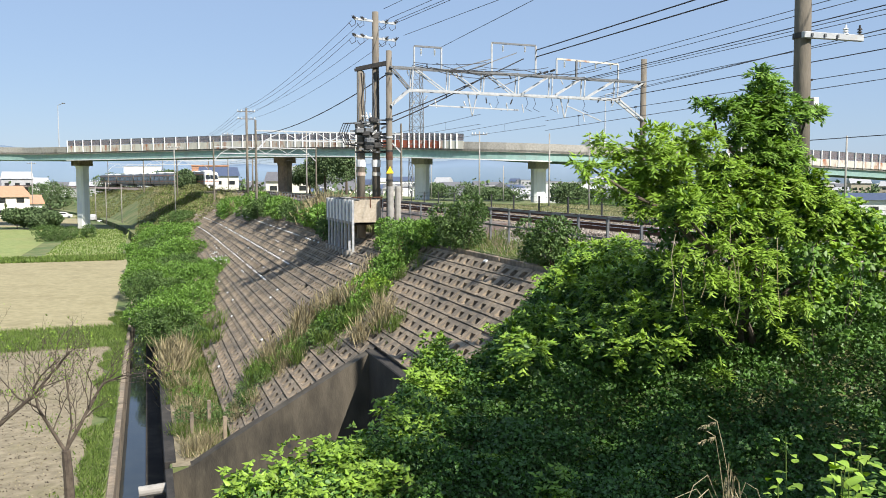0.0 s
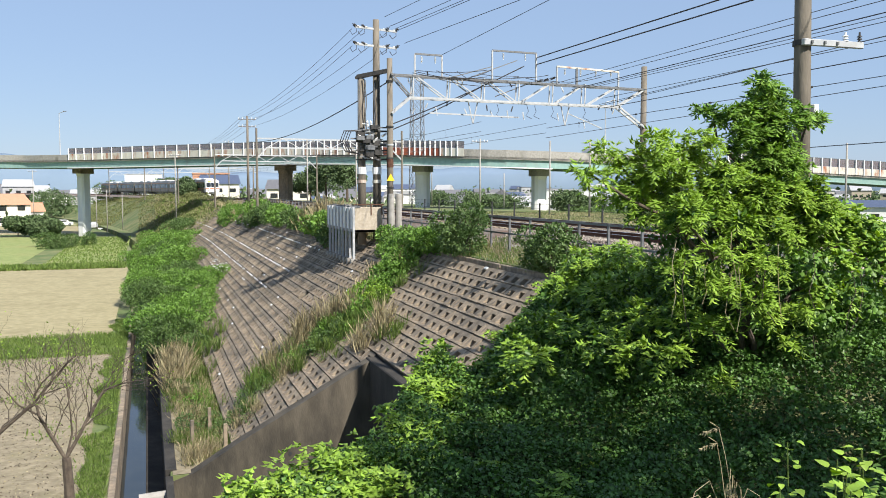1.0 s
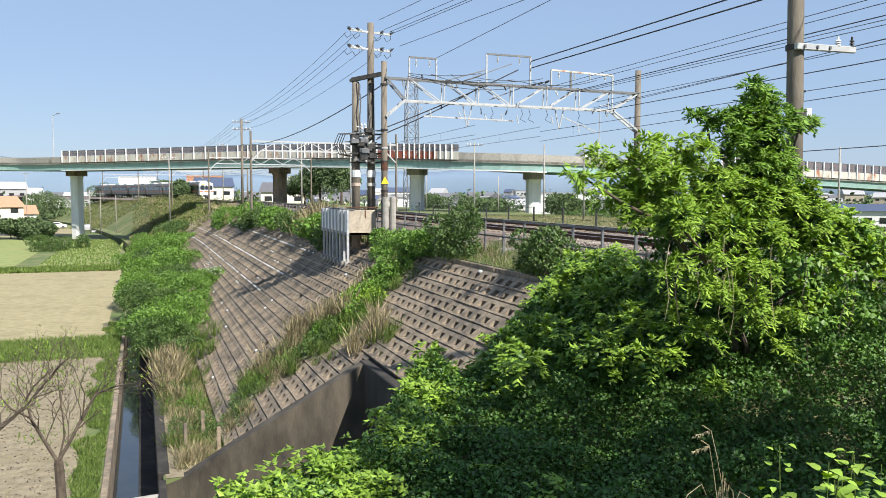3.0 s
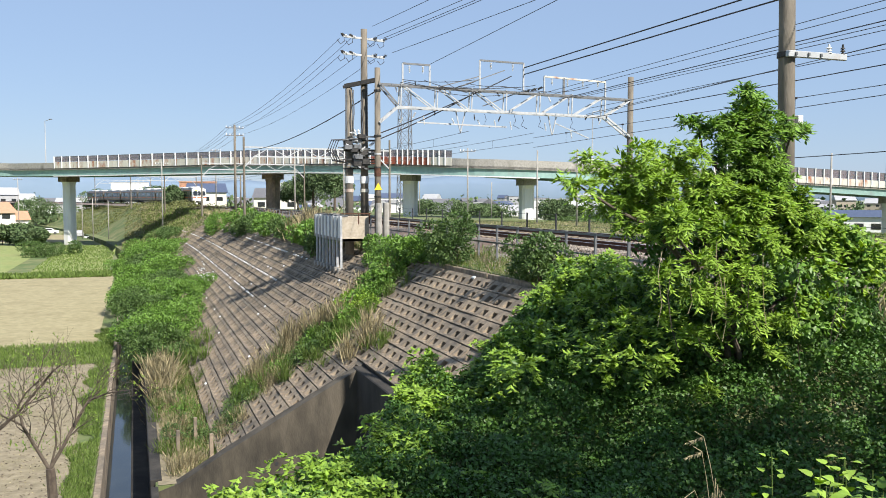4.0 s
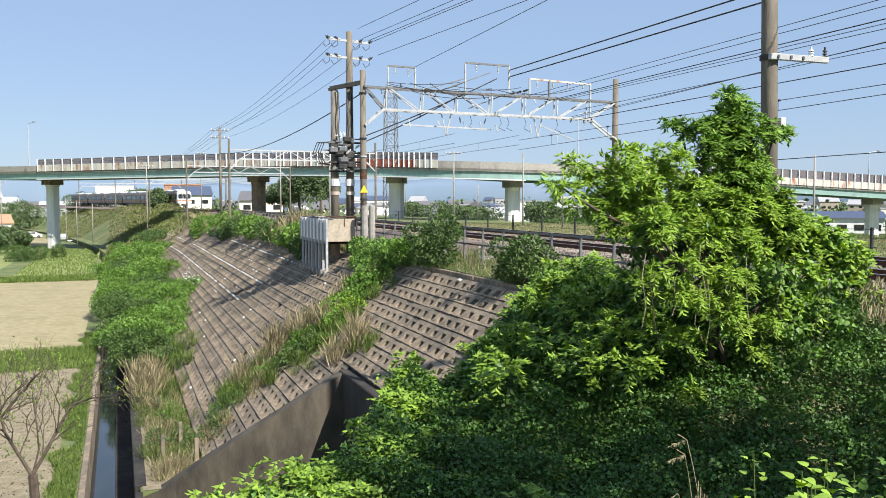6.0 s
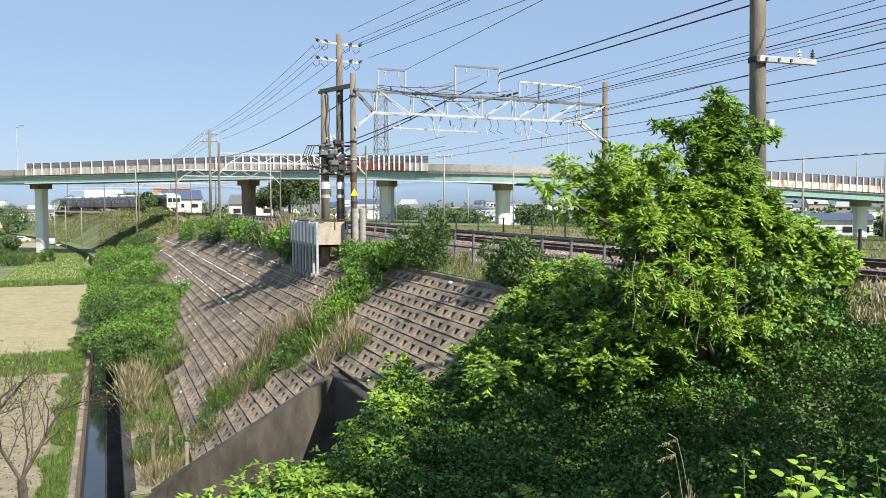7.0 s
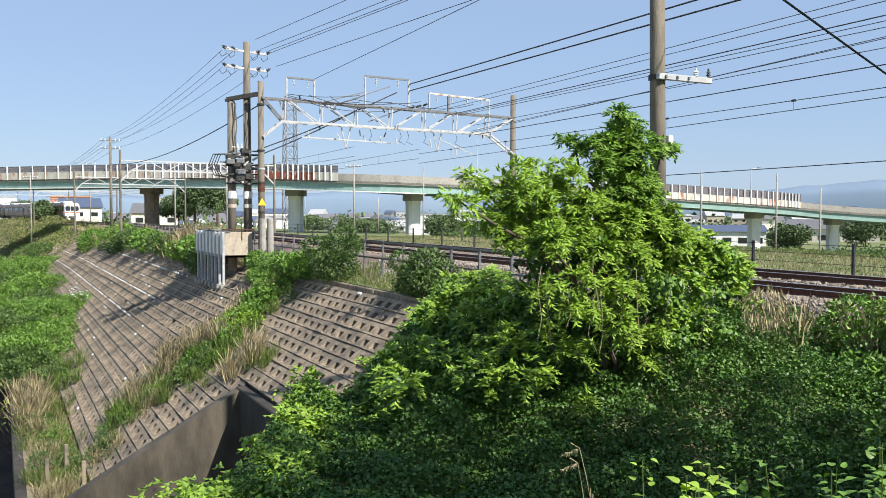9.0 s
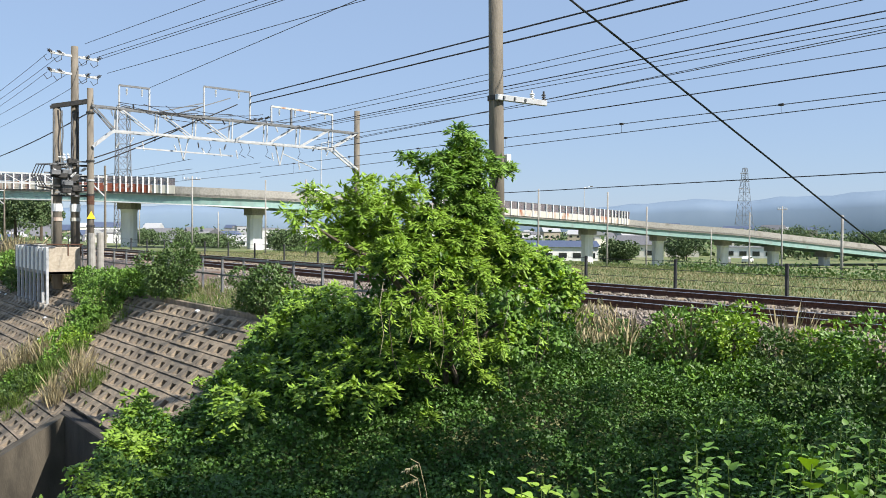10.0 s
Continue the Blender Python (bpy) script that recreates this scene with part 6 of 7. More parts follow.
for i, (x, y, n, h, sx, sy, m) in enumerate((
        (1.0, 42.0, 380, 1.6, 0.25, 1.0, "dry_grass"), (0.9, 38.6, 340, 1.5, 0.25, 1.0, "dry_grass"), (1.5, 35.4, 240, 0.9, 0.3, 0.6, "dry_grass"), (1.3, 32.4, 200, 0.8, 0.35, 0.6, "dry_grass"), (1.4, 27.9, 260, 0.7, 0.3, 0.4, "dry_grass"), (1.7, 40.0, 420, 0.7, 0.4, 2.6, "green_grass"), (1.3, 34.0, 420, 0.6, 0.5, 1.6, "green_grass"), (5.6, 34.0, 260, 1.3, 0.3, 0.5, "dry_grass"), (6.6, 34.3, 220, 1.1, 0.4, 0.5, "dry_grass"), (3.0, 30.4, 160, 0.7, 0.4, 0.6, "dry_grass"), (8.2, 34.6, 150, 1.0, 0.4, 0.5, "dry_grass"), (4.6, 31.8, 160, 0.8, 0.4, 0.4, "dry_grass"), (11.2, 46.5, 260, 1.9, 0.25, 0.5, "dry_grass"), (11.2, 52, 220, 1.6, 0.3, 1.0, "dry_grass"), (1.4, 29.8, 300, 0.6, 0.5, 0.8, "green_grass"), (1.3, 38.0, 400, 0.9, 0.5, 2.0, "green_grass"),
        (4.4, 33.4, 220, 1.2, 0.5, 0.7, "dry_grass"), (9.6, 35.6, 130, 0.9, 0.5, 0.6, "dry_grass"), (7.8, 31.6, 140, 0.8, 0.6, 0.6, "green_grass"), (9.0, 32.4, 140, 0.7, 0.7, 0.7, "green_grass"), (6.0, 31.0, 160, 0.6, 0.6, 0.6, "green_grass"), (4.2, 32.8, 300, 0.8, 0.8, 1.1, "green_grass"), (3.4, 31.6, 260, 0.7, 0.8, 1.1, "green_grass"), (7.0, 33.3, 220, 1.3, 0.4, 0.7, "dry_grass"), (6.6, 32.2, 240, 0.9, 0.7, 1.0, "green_grass"), (7.1, 28.6, 260, 1.1, 0.35, 0.5, "dry_grass"), (7.5, 27.6, 200, 0.7, 0.4, 0.6, "green_grass"), (5.6, 32.4, 240, 0.8, 0.9, 1.0, "green_grass"),
        (11.3, 57, 300, 2.2, 0.4, 1.0, "dry_grass"), (11.3, 60, 300, 2.0, 0.4, 1.0, "dry_grass"), (10.5, 90, 300, 1.6, 0.6, 3.0, "dry_grass"), (10, 112, 300, 1.6, 1.0, 4.0, "dry_grass"), (2.8, 46, 250, 1.0, 0.4, 1.4, "green_grass"),
        (11.9, 11.0, 70, 0.6, 0.5, 0.8, "dry_grass"), (12.6, 9.0, 200, 1.1, 0.4, 0.9, "dry_grass"), (11.4, 9.4, 90, 1.5, 0.4, 0.4, "dry_grass"), (12.8, 6.6, 220, 0.9, 0.4, 0.9, "dry_grass"), (12.9, 28, 300, 0.5, 0.3, 2.5, "green_grass"), (12.9, 34, 300, 0.5, 0.3, 2.5, "green_grass"), (12.4, 30, 200, 0.6, 0.4, 2.5, "dry_grass"))):
    grass_clump("grass_clump", (x, y, max(float(land(x, y)), on_slope(x) if 2.5 < x < 11 and y > 26.6 else -99)), n, h, (sx, sy), m, 400 + i, "tall dry straw-coloured grass clump" if m == "dry_grass" else "rough clump of green grass", "grass clumps on the slope", width=0.006 if y < 13 else 0.007 if y < 45 else 0.026)


def meadow(name, label, area, n, h, material, seed, width=0.03, lean=0.5, keep=None):
    rng = np.random.default_rng(seed)
    x, y = rng.uniform(area[0], area[1], n), rng.uniform(area[2], area[3], n)
    if keep is not None:
        k = keep(x, y, rng)
        x, y = x[k], y[k]
    n = len(x)
    P = np.stack([x, y, land(x, y)], -1)
    way = np.stack([rng.normal(size=n) * lean, rng.normal(size=n) * lean, np.ones(n)], -1)
    tagged(leaf_mesh(name, P, way, rand_dirs(rng, n), h * rng.uniform(0.4, 1.2, n), np.full(n, width) * rng.uniform(0.7, 1.4, n), M[material]), label, "grass", kind="stuff")


meadow("verge_grass", "rough green grass on the canal verge", (-2.6, -1.36, 16, 60), 24000, 0.22, "green_grass", 1, 0.022, keep=lambda x, y, g: np.array([noise.noise((a * 0.9, b * 0.5, 1.0)) + 0.9 * (a + 2.1) > 0.0 for a, b in zip(x, y)]))
meadow("verge_grass", "rough green grass between the fields", (-30, -1.3, 47.5, 54.5), 24000, 0.3, "green_grass", 2, 0.035)
meadow("verge_grass", "weeds growing on the bare field", (-14, -2.2, 22, 48), 5000, 0.2, "green_grass", 3, 0.05, keep=lambda x, y, g: np.array([noise.noise((a * 0.35, b * 0.35, 3.0)) > 0.05 for a, b in zip(x, y)]))
meadow("field_stubble", "pale stubble and clods on the bare field", (-9, -2.1, 17, 48), 12000, 0.07, "dry_grass", 21, 0.05, 1.5)
meadow("field_stubble", "dark clods of earth on the bare field", (-9, -2.1, 17, 48), 9000, 0.09, "bark", 22, 0.07, 2.0)
meadow("verge_grass", "green grass along the far field edges", (-16, -2.5, 100, 105), 3500, 0.5, "green_grass", 4, 0.16)
meadow("verge_grass", "green grass on the young paddy", (-11.5, -3.0, 104, 166), 5000, 0.25, "green_grass", 5, 0.12)
meadow("berm_grass", "rough green grass at the foot of the blocks", (1.0, 2.5, 27.2, 50), 3500, 0.34, "green_grass", 11, 0.016)
meadow("berm_grass", "dry straw grass at the foot of the blocks", (0.8, 2.4, 27.0, 46), 4500, 0.38, "dry_grass", 12, 0.012)
meadow("slope_weeds", "dry grass on the bank beyond the blocks", (1.5, 11, 120, 210), 8000, 0.6, "dry_grass", 15, 0.1)
meadow("crest_grass", "short green grass along the crest of the slope", (11.0, 13.0, 14, 60), 16000, 0.22, "green_grass", 13, 0.014)
meadow("crest_grass", "short dry grass along the crest of the slope", (11.0, 13.0, 14, 60), 7000, 0.24, "dry_grass", 14, 0.012)
meadow("line_grass", "rough grass on the land beyond the tracks", (23.5, 75, -5, 95), 90000, 0.2, "field_grass", 6, 0.035)
meadow("line_grass", "dry grass on the land beyond the tracks", (23.2, 50, -5, 90), 30000, 0.22, "dry_grass", 7, 0.03)
meadow("slope_weeds", "weeds on the bank beyond the blocks", (1.5, 10, 126, 200), 9000, 0.6, "green_grass", 8, 0.14)
rng = np.random.default_rng(55)
n = 70000
x, y = rng.uniform(30, 100, n), rng.uniform(6, 125, n)
b = bumps(x, y, 0.09)
k = b > 0.2 + 0.35 * (x < 48)
x, y, b = x[k], y[k], b[k]
P = np.stack([x, y, land(x, y) + rng.uniform(0.1, 1.0, len(x)) * (b * 1.6).clip(0, 1.0)], -1)
tagged(leaf_mesh("low_scrub", P, rand_dirs(rng, len(x)), rand_dirs(rng, len(x)), rng.uniform(0.15, 0.32, len(x)), rng.uniform(0.1, 0.2, len(x)), M["bush_leaf"]), "low green scrub beyond the tracks", "scrub", kind="stuff")


rng = np.random.default_rng(56)
n = 70000
x, y = rng.uniform(-16, 12, n), rng.uniform(118, 330, n)
b = bumps(x, y, 0.16, 4.0)
k = (b > -0.5) & ((x > -2.0) | (y > 215))
x, y, b = x[k], y[k], b[k]
P = np.stack([x, y, land(x, y) + rng.uniform(0.1, 1.0, len(x)) * (0.6 + b * 2.2).clip(0, 1.8)], -1)
tagged(leaf_mesh("bank_scrub", P, rand_dirs(rng, len(x)), rand_dirs(rng, len(x)), rng.uniform(0.18, 0.38, len(x)), rng.uniform(0.12, 0.24, len(x)), M["scrub_leaf"]), "olive green scrub on the bank by the bridge", "scrub", kind="stuff")


def branching(bm, p, d, length, r, depth, rr, tips):
    q = p + d * length
    mid = p.lerp(q, 0.5) + Vector((rr.uniform(-1, 1), rr.uniform(-1, 1), rr.uniform(-0.4, 0.6))) * length * 0.08
    add_rod(bm, p, mid, r, r * 0.85, 6, False)
    add_rod(bm, mid, q, r * 0.85, r * 0.68, 6, False)
    if depth == 0:
        tips.append(q)
        return
    for i in range(rr.choice((2, 2, 3))):
        e = (d + Vector((rr.uniform(-1, 1), rr.uniform(-1, 1), rr.uniform(-0.35, 0.6))) * 0.75).normalized()
        branching(bm, q, e, length * rr.uniform(0.65, 0.9), r * 0.62, depth - 1, rr, tips)


def bare_tree():
    t = thing("bare_tree", (-1.75, 19.0, -7.0), "small nearly bare tree with thin dark branches and few leaves", "tree")
    rr = random.Random(12)
    base = Vector((-1.75, 19.0, -7.0))
    bm = bmesh.new()
    add_rod(bm, (0.12, 0, -0.2), (0.04, 0, 2.56), 0.13, 0.1, 9)
    add_rod(bm, (0.04, 0, 2.56), (0.01, 0, 3.1), 0.1, 0.09, 9)
    part("trunk", bm, M["bark"], t)
    tips = []
    for way, r in (([(-1.74, -3.9), (-1.48, -3.45), (-1.25, -3.0), (-1.0, -2.6), (-0.63, -2.44), (-0.3, -2.35)], 0.055), ([(-1.74, -3.9), (-1.61, -3.38), (-1.62, -2.91), (-1.69, -2.43), (-1.74, -2.01)], 0.032),
                   ([(-1.76, -3.9), (-2.04, -3.4), (-2.21, -2.97), (-2.31, -2.56), (-2.14, -2.28), (-1.87, -2.01)], 0.055), ([(-2.21, -2.97), (-2.6, -2.75), (-2.95, -2.3), (-3.1, -1.9)], 0.03), ([(-1.25, -3.0), (-1.2, -2.5), (-1.35, -2.0)], 0.025)):
        bm = bmesh.new()
        y = 0.0
        P = []
        for x, z in way:
            P.append(Vector((x, 19.0 + y, z)) - base)
            y += rr.uniform(-0.25, 0.3)
        for i, (a, b) in enumerate(zip(P, P[1:])):
            k, k2 = 1 - 0.75 * i / (len(P) - 1), 1 - 0.75 * (i + 1) / (len(P) - 1)
            add_rod(bm, a, b, r * 0.75 * k, r * 0.75 * k2, 7, False)
            for _ in range(3 if i else 1):
                d = ((b - a).normalized() + Vector((rr.uniform(-1, 1), rr.uniform(-0.8, 0.8), rr.uniform(-0.3, 0.8))) * 0.9).normalized()
                branching(bm, a.lerp(b, rr.uniform(0.2, 1.0)), d, rr.uniform(0.26, 0.46), max(0.007, r * k * 0.3), 3, rr, tips)
        part("branch", bm, M["bark"], t)
    rng = np.random.default_rng(13)
    T = np.array([tuple(p) for p in tips])
    T = T[rng.random(len(T)) < 0.4]
    T = np.repeat(T, 2, 0) + rng.normal(size=(len(T) * 2, 3)) * 0.05
    n = len(T)
    leaf_mesh("young_leaves", T, rand_dirs(rng, n), rand_dirs(rng, n), rng.uniform(0.04, 0.07, n), rng.uniform(0.02, 0.035, n), M["young_leaf"], t)
    # a second slim stem beside it
    q = thing("bare_sapling", (-4.3, 19.0, -7.0), "slim leaning bare sapling with dark branches", "tree")
    base = Vector((-4.3, 19.0, -7.0))
    bm = bmesh.new()
    P = [Vector((x, 19.0, z)) - base for x, z in ((-4.3, -7.0), (-3.9, -4.6), (-3.27, -3.57), (-2.9, -3.2), (-2.53, -2.89), (-2.26, -2.64), (-1.98, -2.29), (-1.6, -1.85))]
    tips = []
    for i, (a, b) in enumerate(zip(P, P[1:])):
        add_rod(bm, a, b, 0.065 - 0.007 * i, 0.058 - 0.007 * i, 7, False)
        for _ in range(2 if i > 1 else 0):
            d = ((b - a).normalized() + Vector((rr.uniform(-1, 1), rr.uniform(-0.8, 0.8), rr.uniform(-0.3, 0.8))) * 0.9).normalized()
            branching(bm, a.lerp(b, rr.uniform(0.2, 1.0)), d, rr.uniform(0.25, 0.42), 0.014, 3, rr, tips)
    part("trunk", bm, M["bark"], q)


bare_tree()


def broad_leaves(name, B, W, L, material, parent):
    """Heart-shaped leaves with a folded midrib, for plants close to the camera."""
    verts, faces = [], []
    outline = ((0.0, 0.0), (0.1, 0.3), (0.35, 0.42), (0.65, 0.3), (1.0, 0.0))
    for b, w, l in zip(B, W, L):
        w = Vector(w).normalized()
        s = w.cross(Vector((0, 0, 1))).normalized()
        u = s.cross(w)
        b = Vector(b)
        k = len(verts)
        for f, h in outline:
            c = b + w * (l * f) - u * (l * 0.25 * f * f)
            verts += [c, c + s * (h * l) + u * (h * l * 0.25), c - s * (h * l) + u * (h * l * 0.25)]
        for i in range(4):
            a, c = k + 3 * i, k + 3 * i + 3
            faces += [(a, c, c + 1, a + 1), (a, a + 2, c + 2, c)]
    ob = mesh_part(name, verts, faces, M[material], parent, smooth=True)
    return ob


def leafy_stem(at, h, seed, size=0.11, n=16, material="leaf"):
    rr = random.Random(seed)
    rng = np.random.default_rng(seed)
    t = thing("leafy_weed", at, "tall weed with broad pale green leaves", "weed", "weeds in front of the bank")
    top = Vector((rr.uniform(-0.15, 0.15), rr.uniform(-0.15, 0.15), h))
    part("stem", rod((0, 0, -0.3), top, 0.005, 0.003, 6), M["green_grass"], t)
    f = np.linspace(0.25, 1, n)
    B = np.array([tuple(top * float(v)) for v in f])
    a = np.arange(n) * 2.4 + rr.uniform(0, 6)
    W = np.stack([np.cos(a), np.sin(a), 0.25 + 0 * a], -1)
    Sd = np.cross(W, np.array([0, 0, 1.0]))
    L = size * (1.25 - 0.6 * f) * rng.uniform(0.8, 1.2, n)
    B = B + W * 0.05
    W = W + rng.normal(size=(n, 3)) * 0.45
    broad_leaves("foliage", B, W, L, material, t)


rr = random.Random(8)
for i in range(52):
    az, d = rr.uniform(44, 67), rr.uniform(4.6, 6.0)
    x, y = polar(az, d)
    leafy_stem((x, y, float(land(x, y))), rr.uniform(0.7, 1.3), 500 + i, rr.uniform(0.06, 0.1), rr.choice((30, 38, 44)))
for i, (az, d, h, s) in enumerate(((44.5, 4.6, 1.15, 0.16), (60.5, 4.6, 1.35, 0.2), (47, 5.0, 1.1, 0.12), (41.5, 5.2, 1.5, 0.1), (42.4, 4.9, 1.45, 0.11), (43.2, 4.7, 1.5, 0.13), (44.2, 5.1, 1.4, 0.1), (45.2, 4.8, 1.35, 0.12), (46.0, 5.2, 1.3, 0.11), (41.0, 4.8, 1.4, 0.09), (40.2, 5.1, 1.3, 0.09), (45.8, 4.6, 1.4, 0.14))):
    x, y = polar(az, d)
    leafy_stem((x, y, float(land(x, y))), h, 560 + i, s * 0.8, 34, "young_leaf")
def straw_tuft(az, d, top, seed):
    """Pale dead blades that rise together and arch over."""
    x, y = polar(az, d)
    z = float(land(x, y))
    t = thing("straw_tuft", (x, y, z), "pale dead straw blades arching over among the vines", "grass", "straw among the vines")
    q = random.Random(seed)
    h = top - z
    for i in range(16):
        a, l = q.uniform(0, 6.28), q.uniform(0.2, 0.42)
        ox, oy = math.cos(a) * l - 0.12, math.sin(a) * l * 0.6
        k = h * q.uniform(0.85, 1.0)
        part("blade", cable([(ox * f, oy * f, k * g) for f, g in ((0, 0), (0.05, 0.5), (0.2, 0.86), (0.45, 0.98), (0.75, 0.94), (1.0, 0.8))], 0.0035, 4), M["dry_grass"], t)


straw_tuft(37.4, 5.5, -0.08, 590)


def plume(az, d, top, lean, seed):
    """A dry reed stem with a nodding feathery head."""
    x, y = polar(az, d)
    z = float(land(x, y))
    t = thing("reed_plume", (x, y, z), "dry straw-coloured reed stem with a nodding feathery head", "reed", "reeds among the vines")
    h = top - z
    pts = [(lean * f * f * h, 0, h * f) for f in (0, 0.3, 0.6, 0.85, 0.96)] + [(lean * h + math.copysign(0.05, lean), 0, h * 0.985)]
    part("stem", cable(pts, 0.0028, 5), M["dry_grass"], t)
    g = np.random.default_rng(seed)
    n = 40
    f = g.uniform(0, 1, n)[:, None]
    tip = np.array(pts[-2]) * (1 - f) + (np.array(pts[-1]) + np.array([math.copysign(0.06, lean), 0, -0.07])) * f
    leaf_mesh("feathery_head", tip, rand_dirs(g, n) * 0.5 + np.array([math.copysign(0.6, lean), 0, -0.5]), rand_dirs(g, n), g.uniform(0.02, 0.045, n), np.full(n, 0.003), M["dry_grass"], t)


for i, (az, d, top, lean) in enumerate(((38.0, 5.8, 0.08, -0.12), (38.6, 6.0, 0.14, -0.16))):
    plume(az, d, top, lean, 900 + i)


# unseen trees, added behind the camera only to shade the near bank
def shade_tree(at, lobes, seed):
    rng = np.random.default_rng(seed)
    t = thing("unseen_shade_tree", at, "unseen tree added behind the viewpoint to shade the bank", "tree", "trees behind the viewpoint")
    rr = random.Random(seed)
    bm = bmesh.new()
    limb(bm, (0, 0, -0.3), (0, 0, 9.8), 0.2, 0.1, rr)
    part("trunk", bm, M["bark"], t)
    P, D = lobes_leaves(rng, lobes, 28 if at[0] < 11 else 20, 0.1, (0.3, 1.05))
    n = len(P)
    leaf_mesh("crown", P, rand_dirs(rng, n), rand_dirs(rng, n), rng.uniform(0.25, 0.4, n), rng.uniform(0.18, 0.28, n), M["leaf"], t)


for i, (x, y) in enumerate(((8.1, -2.1), (10.1, -2.9), (12.2, -4.0))):
    shade_tree((x, y, 0.0), [(a, b, 9.7 + 1.0 * (j % 3 - 1), r1 * 0.85, r2 * 0.85, r3 * 0.85) for j, (a, b, c, r1, r2, r3) in enumerate(random_lobes(700 + i, 9, 1.2, 0.8, 1, 0.9, 1.3))], 720 + i)


# ---- concrete blocks of the slope, laid in rows along it ----
BW, BH = 0.70, 0.54  # along the slope's length, up the slope


def block_geometry():
    """One block: a front plate with a wedge-shaped pocket, in (along, up, out)."""
    w, h, t = BW / 2 - 0.008, BH - 0.028, 0.26
    a, c, b0, b1 = 0.19, 0.165, 0.1, 0.36
    v = [(-w, 0, 0), (w, 0, 0), (w, h, 0.03), (-w, h, 0.03),
         (-a, b0, 0), (a, b0, 0), (c, b1, 0.02), (-c, b1, 0.02),
         (-c, b0 + 0.03, -0.03), (c, b0 + 0.03, -0.03), (c * 0.9, b1 + 0.02, -t), (-c * 0.9, b1 + 0.02, -t),
         (-w, 0, -0.24), (w, 0, -0.24), (w, h, -0.24), (-w, h, -0.24),
         (-w, 0.004, -0.01), (w, 0.004, -0.01), (-w, 0.004, 0.055), (w, 0.004, 0.055), (-w, 0.065, 0.055), (w, 0.065, 0.055), (-w, 0.075, -0.01), (w, 0.075, -0.01)]
    f = [(0, 1, 5, 4), (1, 2, 6, 5), (2, 3, 7, 6), (3, 0, 4, 7), (4, 5, 9, 8), (5, 6, 10, 9), (6, 7, 11, 10), (7, 4, 8, 11), (8, 9, 10, 11), (1, 0, 12, 13), (2, 1, 13, 14), (3, 2, 14, 15), (0, 3, 15, 12),
         (16, 17, 19, 18), (18, 19, 21, 20), (20, 21, 23, 22), (16, 18, 20, 22), (17, 23, 21, 19)]
    return np.array(v), f


def slope_blocks():
    t = thing("block_revetment", (0, 0, 0), "weathered brown-grey precast concrete blocks with wedge-shaped pockets facing the slope", "revetment", kind="structure")
    v, f = block_geometry()
    up = np.array([1.5, 0, 1.0]) / math.sqrt(3.25)
    out = np.array([-1.0, 0, 1.5]) / math.sqrt(3.25)
    along = np.array([0, -1.0, 0])
    A = np.stack([along, up, out])
    me = bpy.data.meshes.new("block")
    me.from_pydata([tuple(q) for q in v @ A], [], f)
    me.materials.append(M["old_concrete"])
    rng = np.random.default_rng(2)
    near, V, F = 0, [], []
    k = 0
    tags = []
    rows = 19
    for r in range(rows):
        x0 = 2.42 + r * BH * up[0]
        for c in range(165):
            y = 15.3 + c * BW + (0.35 if r % 2 else 0) * 0
            if y < 26.9 and x0 < 6.9:
                continue
            if rng.random() < 0.004:
                continue
            p = np.array([x0 + float(bend(np.array(y))), y, on_slope(x0)]) + out * rng.normal() * 0.008
            if y < 31.5 and near < 295 and y > 20.5:
                o = new("block", me)
                o.parent = t
                o.location = p
                o.rotation_euler = (rng.normal() * 0.006, rng.normal() * 0.008, 0)
                near += 1
            else:
                V.append(v @ A + p)
                F += [tuple(i + k * len(v) for i in q) for q in f]
                k += 1
            far = y > 44
            if (r in (8, 11, 15) and rng.random() < 0.75 and y > 50) or rng.random() < (0.022 if not far else 0.02):
                tags.append(p + up * 0.45 + out * 0.03)
    ob = mesh_part("joined_blocks", np.concatenate(V), F, M["old_concrete"], t)
    ob["kind"] = "stuff"
    # pale plastic caps between the rows
    bm = bmesh.new()
    for p in tags:
        w = 0.11
        q = Vector(p)
        vs = [bm.verts.new(q + Vector(along) * a * w + Vector(up) * b * 0.05 + Vector(out) * 0.03) for a, b in ((-1, -1), (1, -1), (1, 1), (-1, 1))]
        vs2 = [bm.verts.new(x.co - Vector(out) * 0.06) for x in vs]
        bm.faces.new(vs)
        for i in range(4):
            bm.faces.new((vs[i], vs2[i], vs2[(i + 1) % 4], vs[(i + 1) % 4]))
    cp = finish(bm, "drain_caps", M["white_paint"], t, "small white drain caps")
    cp["kind"] = "stuff"
    # kerb along the crest
    part("crest_kerb", box((11.05, 26.5, -1.25), (11.3, 41.5, -0.88), 0.02), M["old_concrete"], t)
    part("crest_kerb", box((11.05, 15, -1.25), (11.3, 26.4, -0.88), 0.02), M["old_concrete"], t)


slope_blocks()

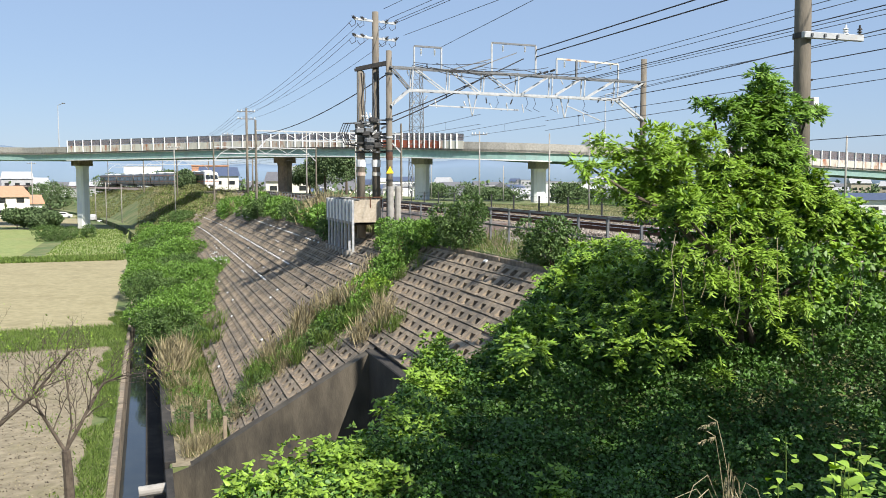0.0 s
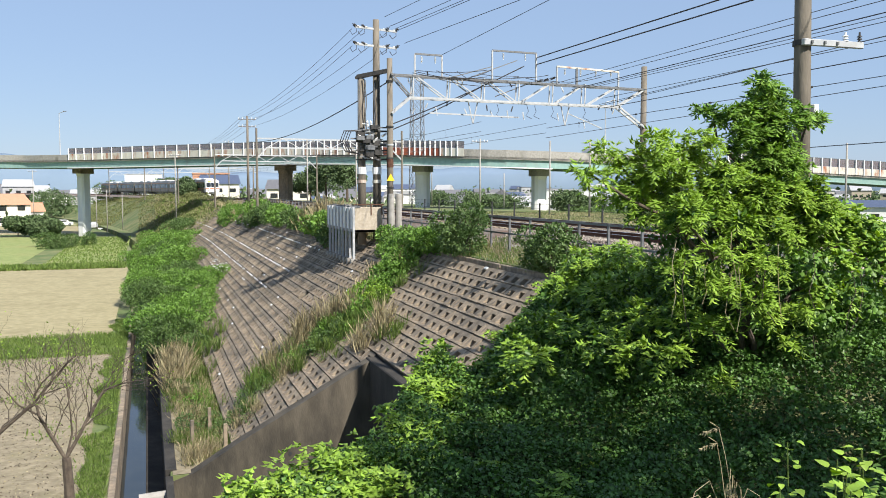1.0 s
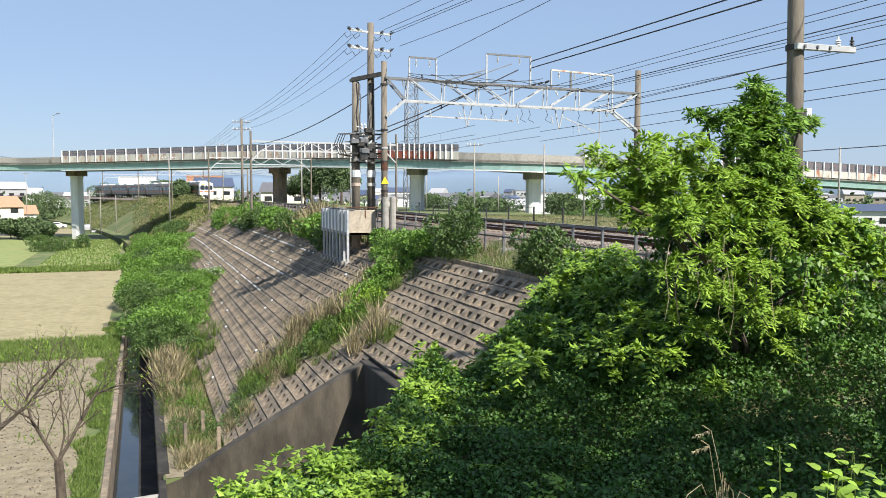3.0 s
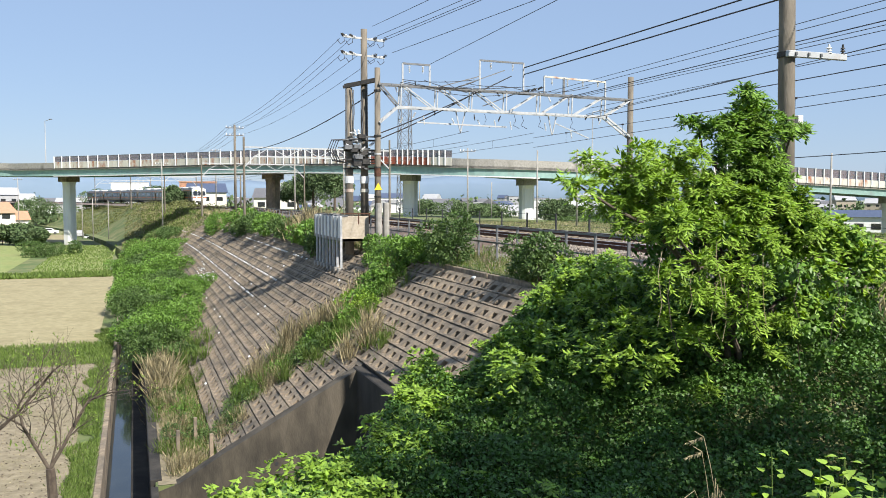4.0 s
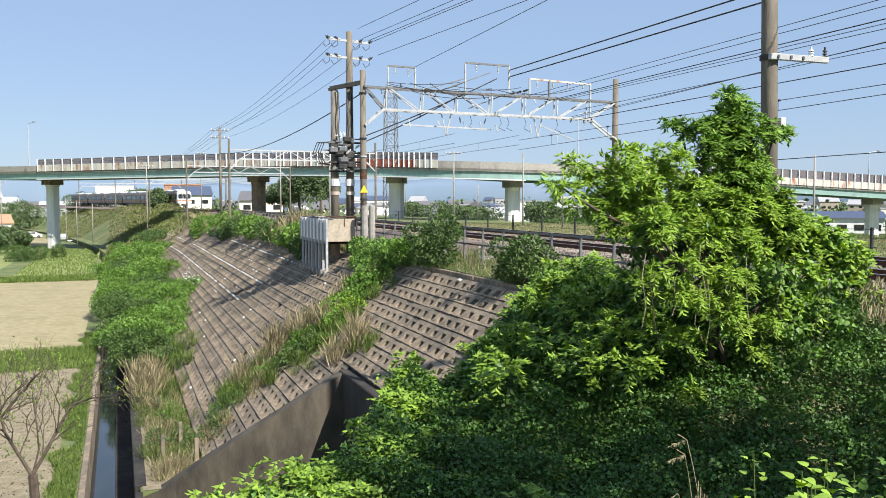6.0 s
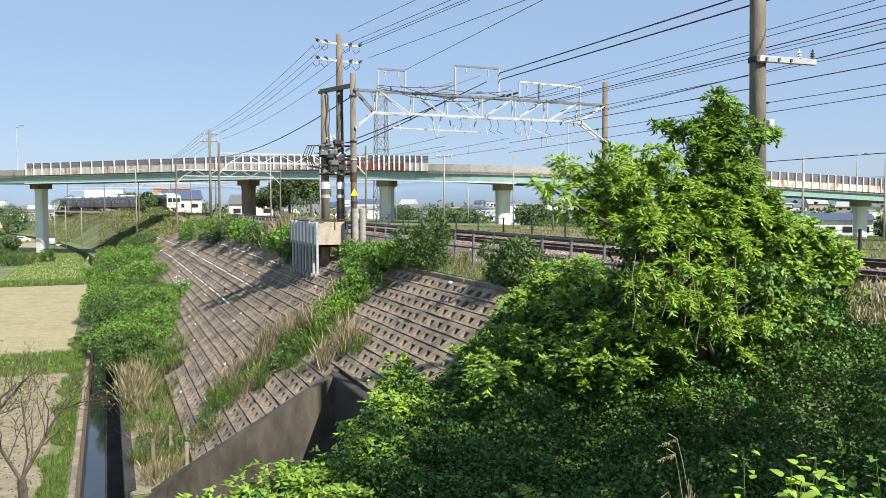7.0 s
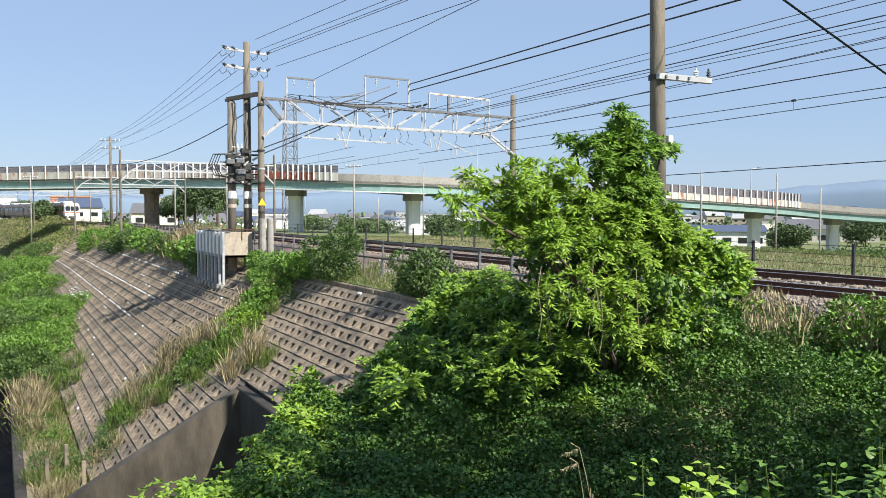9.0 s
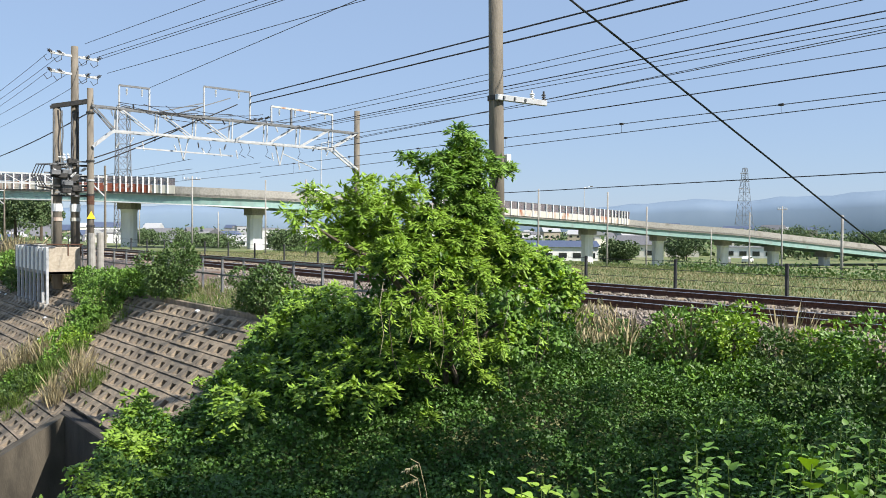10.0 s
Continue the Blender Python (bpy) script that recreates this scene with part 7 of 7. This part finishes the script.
# canal edges and small posts
tagged(finish(box((-1.3, 15, -8.6), (-1.1, 150, -6.95), 0.02), "canal_edge", M["old_concrete"]), "pale concrete edge of the canal", "canal", kind="structure")
for x, y in ((1.85, 30.7), (2.2, 28.4), (1.2, 29.2)):
    o = finish(box((x - 0.06, y - 0.06, -7.0), (x + 0.06, y + 0.06, -6.0), 0.01), "marker_post", M["old_concrete"])
    tagged(o, "short grey concrete marker post on the berm", "post", "marker posts")
pp = thing("pipe", (-0.1, 25.2, -7.15), "short concrete pipe end over the canal", "pipe")
part("pipe_body", rod((-0.35, 0.1, 0), (0.6, 0.1, 0.05), 0.16, n=14), M["concrete"], pp)


# added dark strip that stands in for the wall's shade on the water
tagged(finish(box((-0.3, 15, -8.7), (0.29, 150, -8.2), 0.02), "canal_shade_ledge", M["shaded_concrete"]), "dark ledge standing in for shade along the canal", "canal", kind="structure")


# loose stones of the ballast beside the near track
def ballast_stones():
    rng = np.random.default_rng(17)
    n = 20000
    y = rng.uniform(3, 34, n)
    x = np.where(rng.random(n) < 0.55, rng.uniform(13.4, 15.6, n), rng.uniform(15.6, 22.6, n))
    z = np.interp(x, [13.4, 13.7, 14.7, 21.8, 22.7], [-0.6, -0.6, -0.17, -0.17, -0.6])
    r = rng.uniform(0.025, 0.06, n)
    o = np.array([(1, 0, 0), (-1, 0, 0), (0, 1, 0), (0, -1, 0), (0, 0, 1), (0, 0, -1)], float)
    V = np.stack([x, y, z], -1)[:, None] + o[None] * r[:, None, None] * rng.uniform(0.6, 1.3, (n, 6, 1)) + rng.normal(size=(n, 6, 3)) * 0.008
    f = np.array([(0, 2, 4), (2, 1, 4), (1, 3, 4), (3, 0, 4), (2, 0, 5), (1, 2, 5), (3, 1, 5), (0, 3, 5)])
    F = (f[None] + (np.arange(n) * 6)[:, None, None]).reshape(-1, 3)
    me = bpy.data.meshes.new("ballast_stones")
    me.vertices.add(6 * n)
    me.vertices.foreach_set("co", V.astype(np.float32).ravel())
    me.loops.add(len(F) * 3)
    me.loops.foreach_set("vertex_index", F.astype(np.int32).ravel())
    me.polygons.add(len(F))
    me.polygons.foreach_set("loop_start", (np.arange(len(F)) * 3).astype(np.int32))
    me.materials.append(M["stone"])
    me.update(calc_edges=True)
    tagged(new("ballast_stones", me), "loose brown and grey ballast stones", "ballast", kind="stuff")


M["stone"] = surface("stone", (0.13, 0.105, 0.085), (0.3, 0.26, 0.22), 3, 0.9, vary=0.5)
ballast_stones()
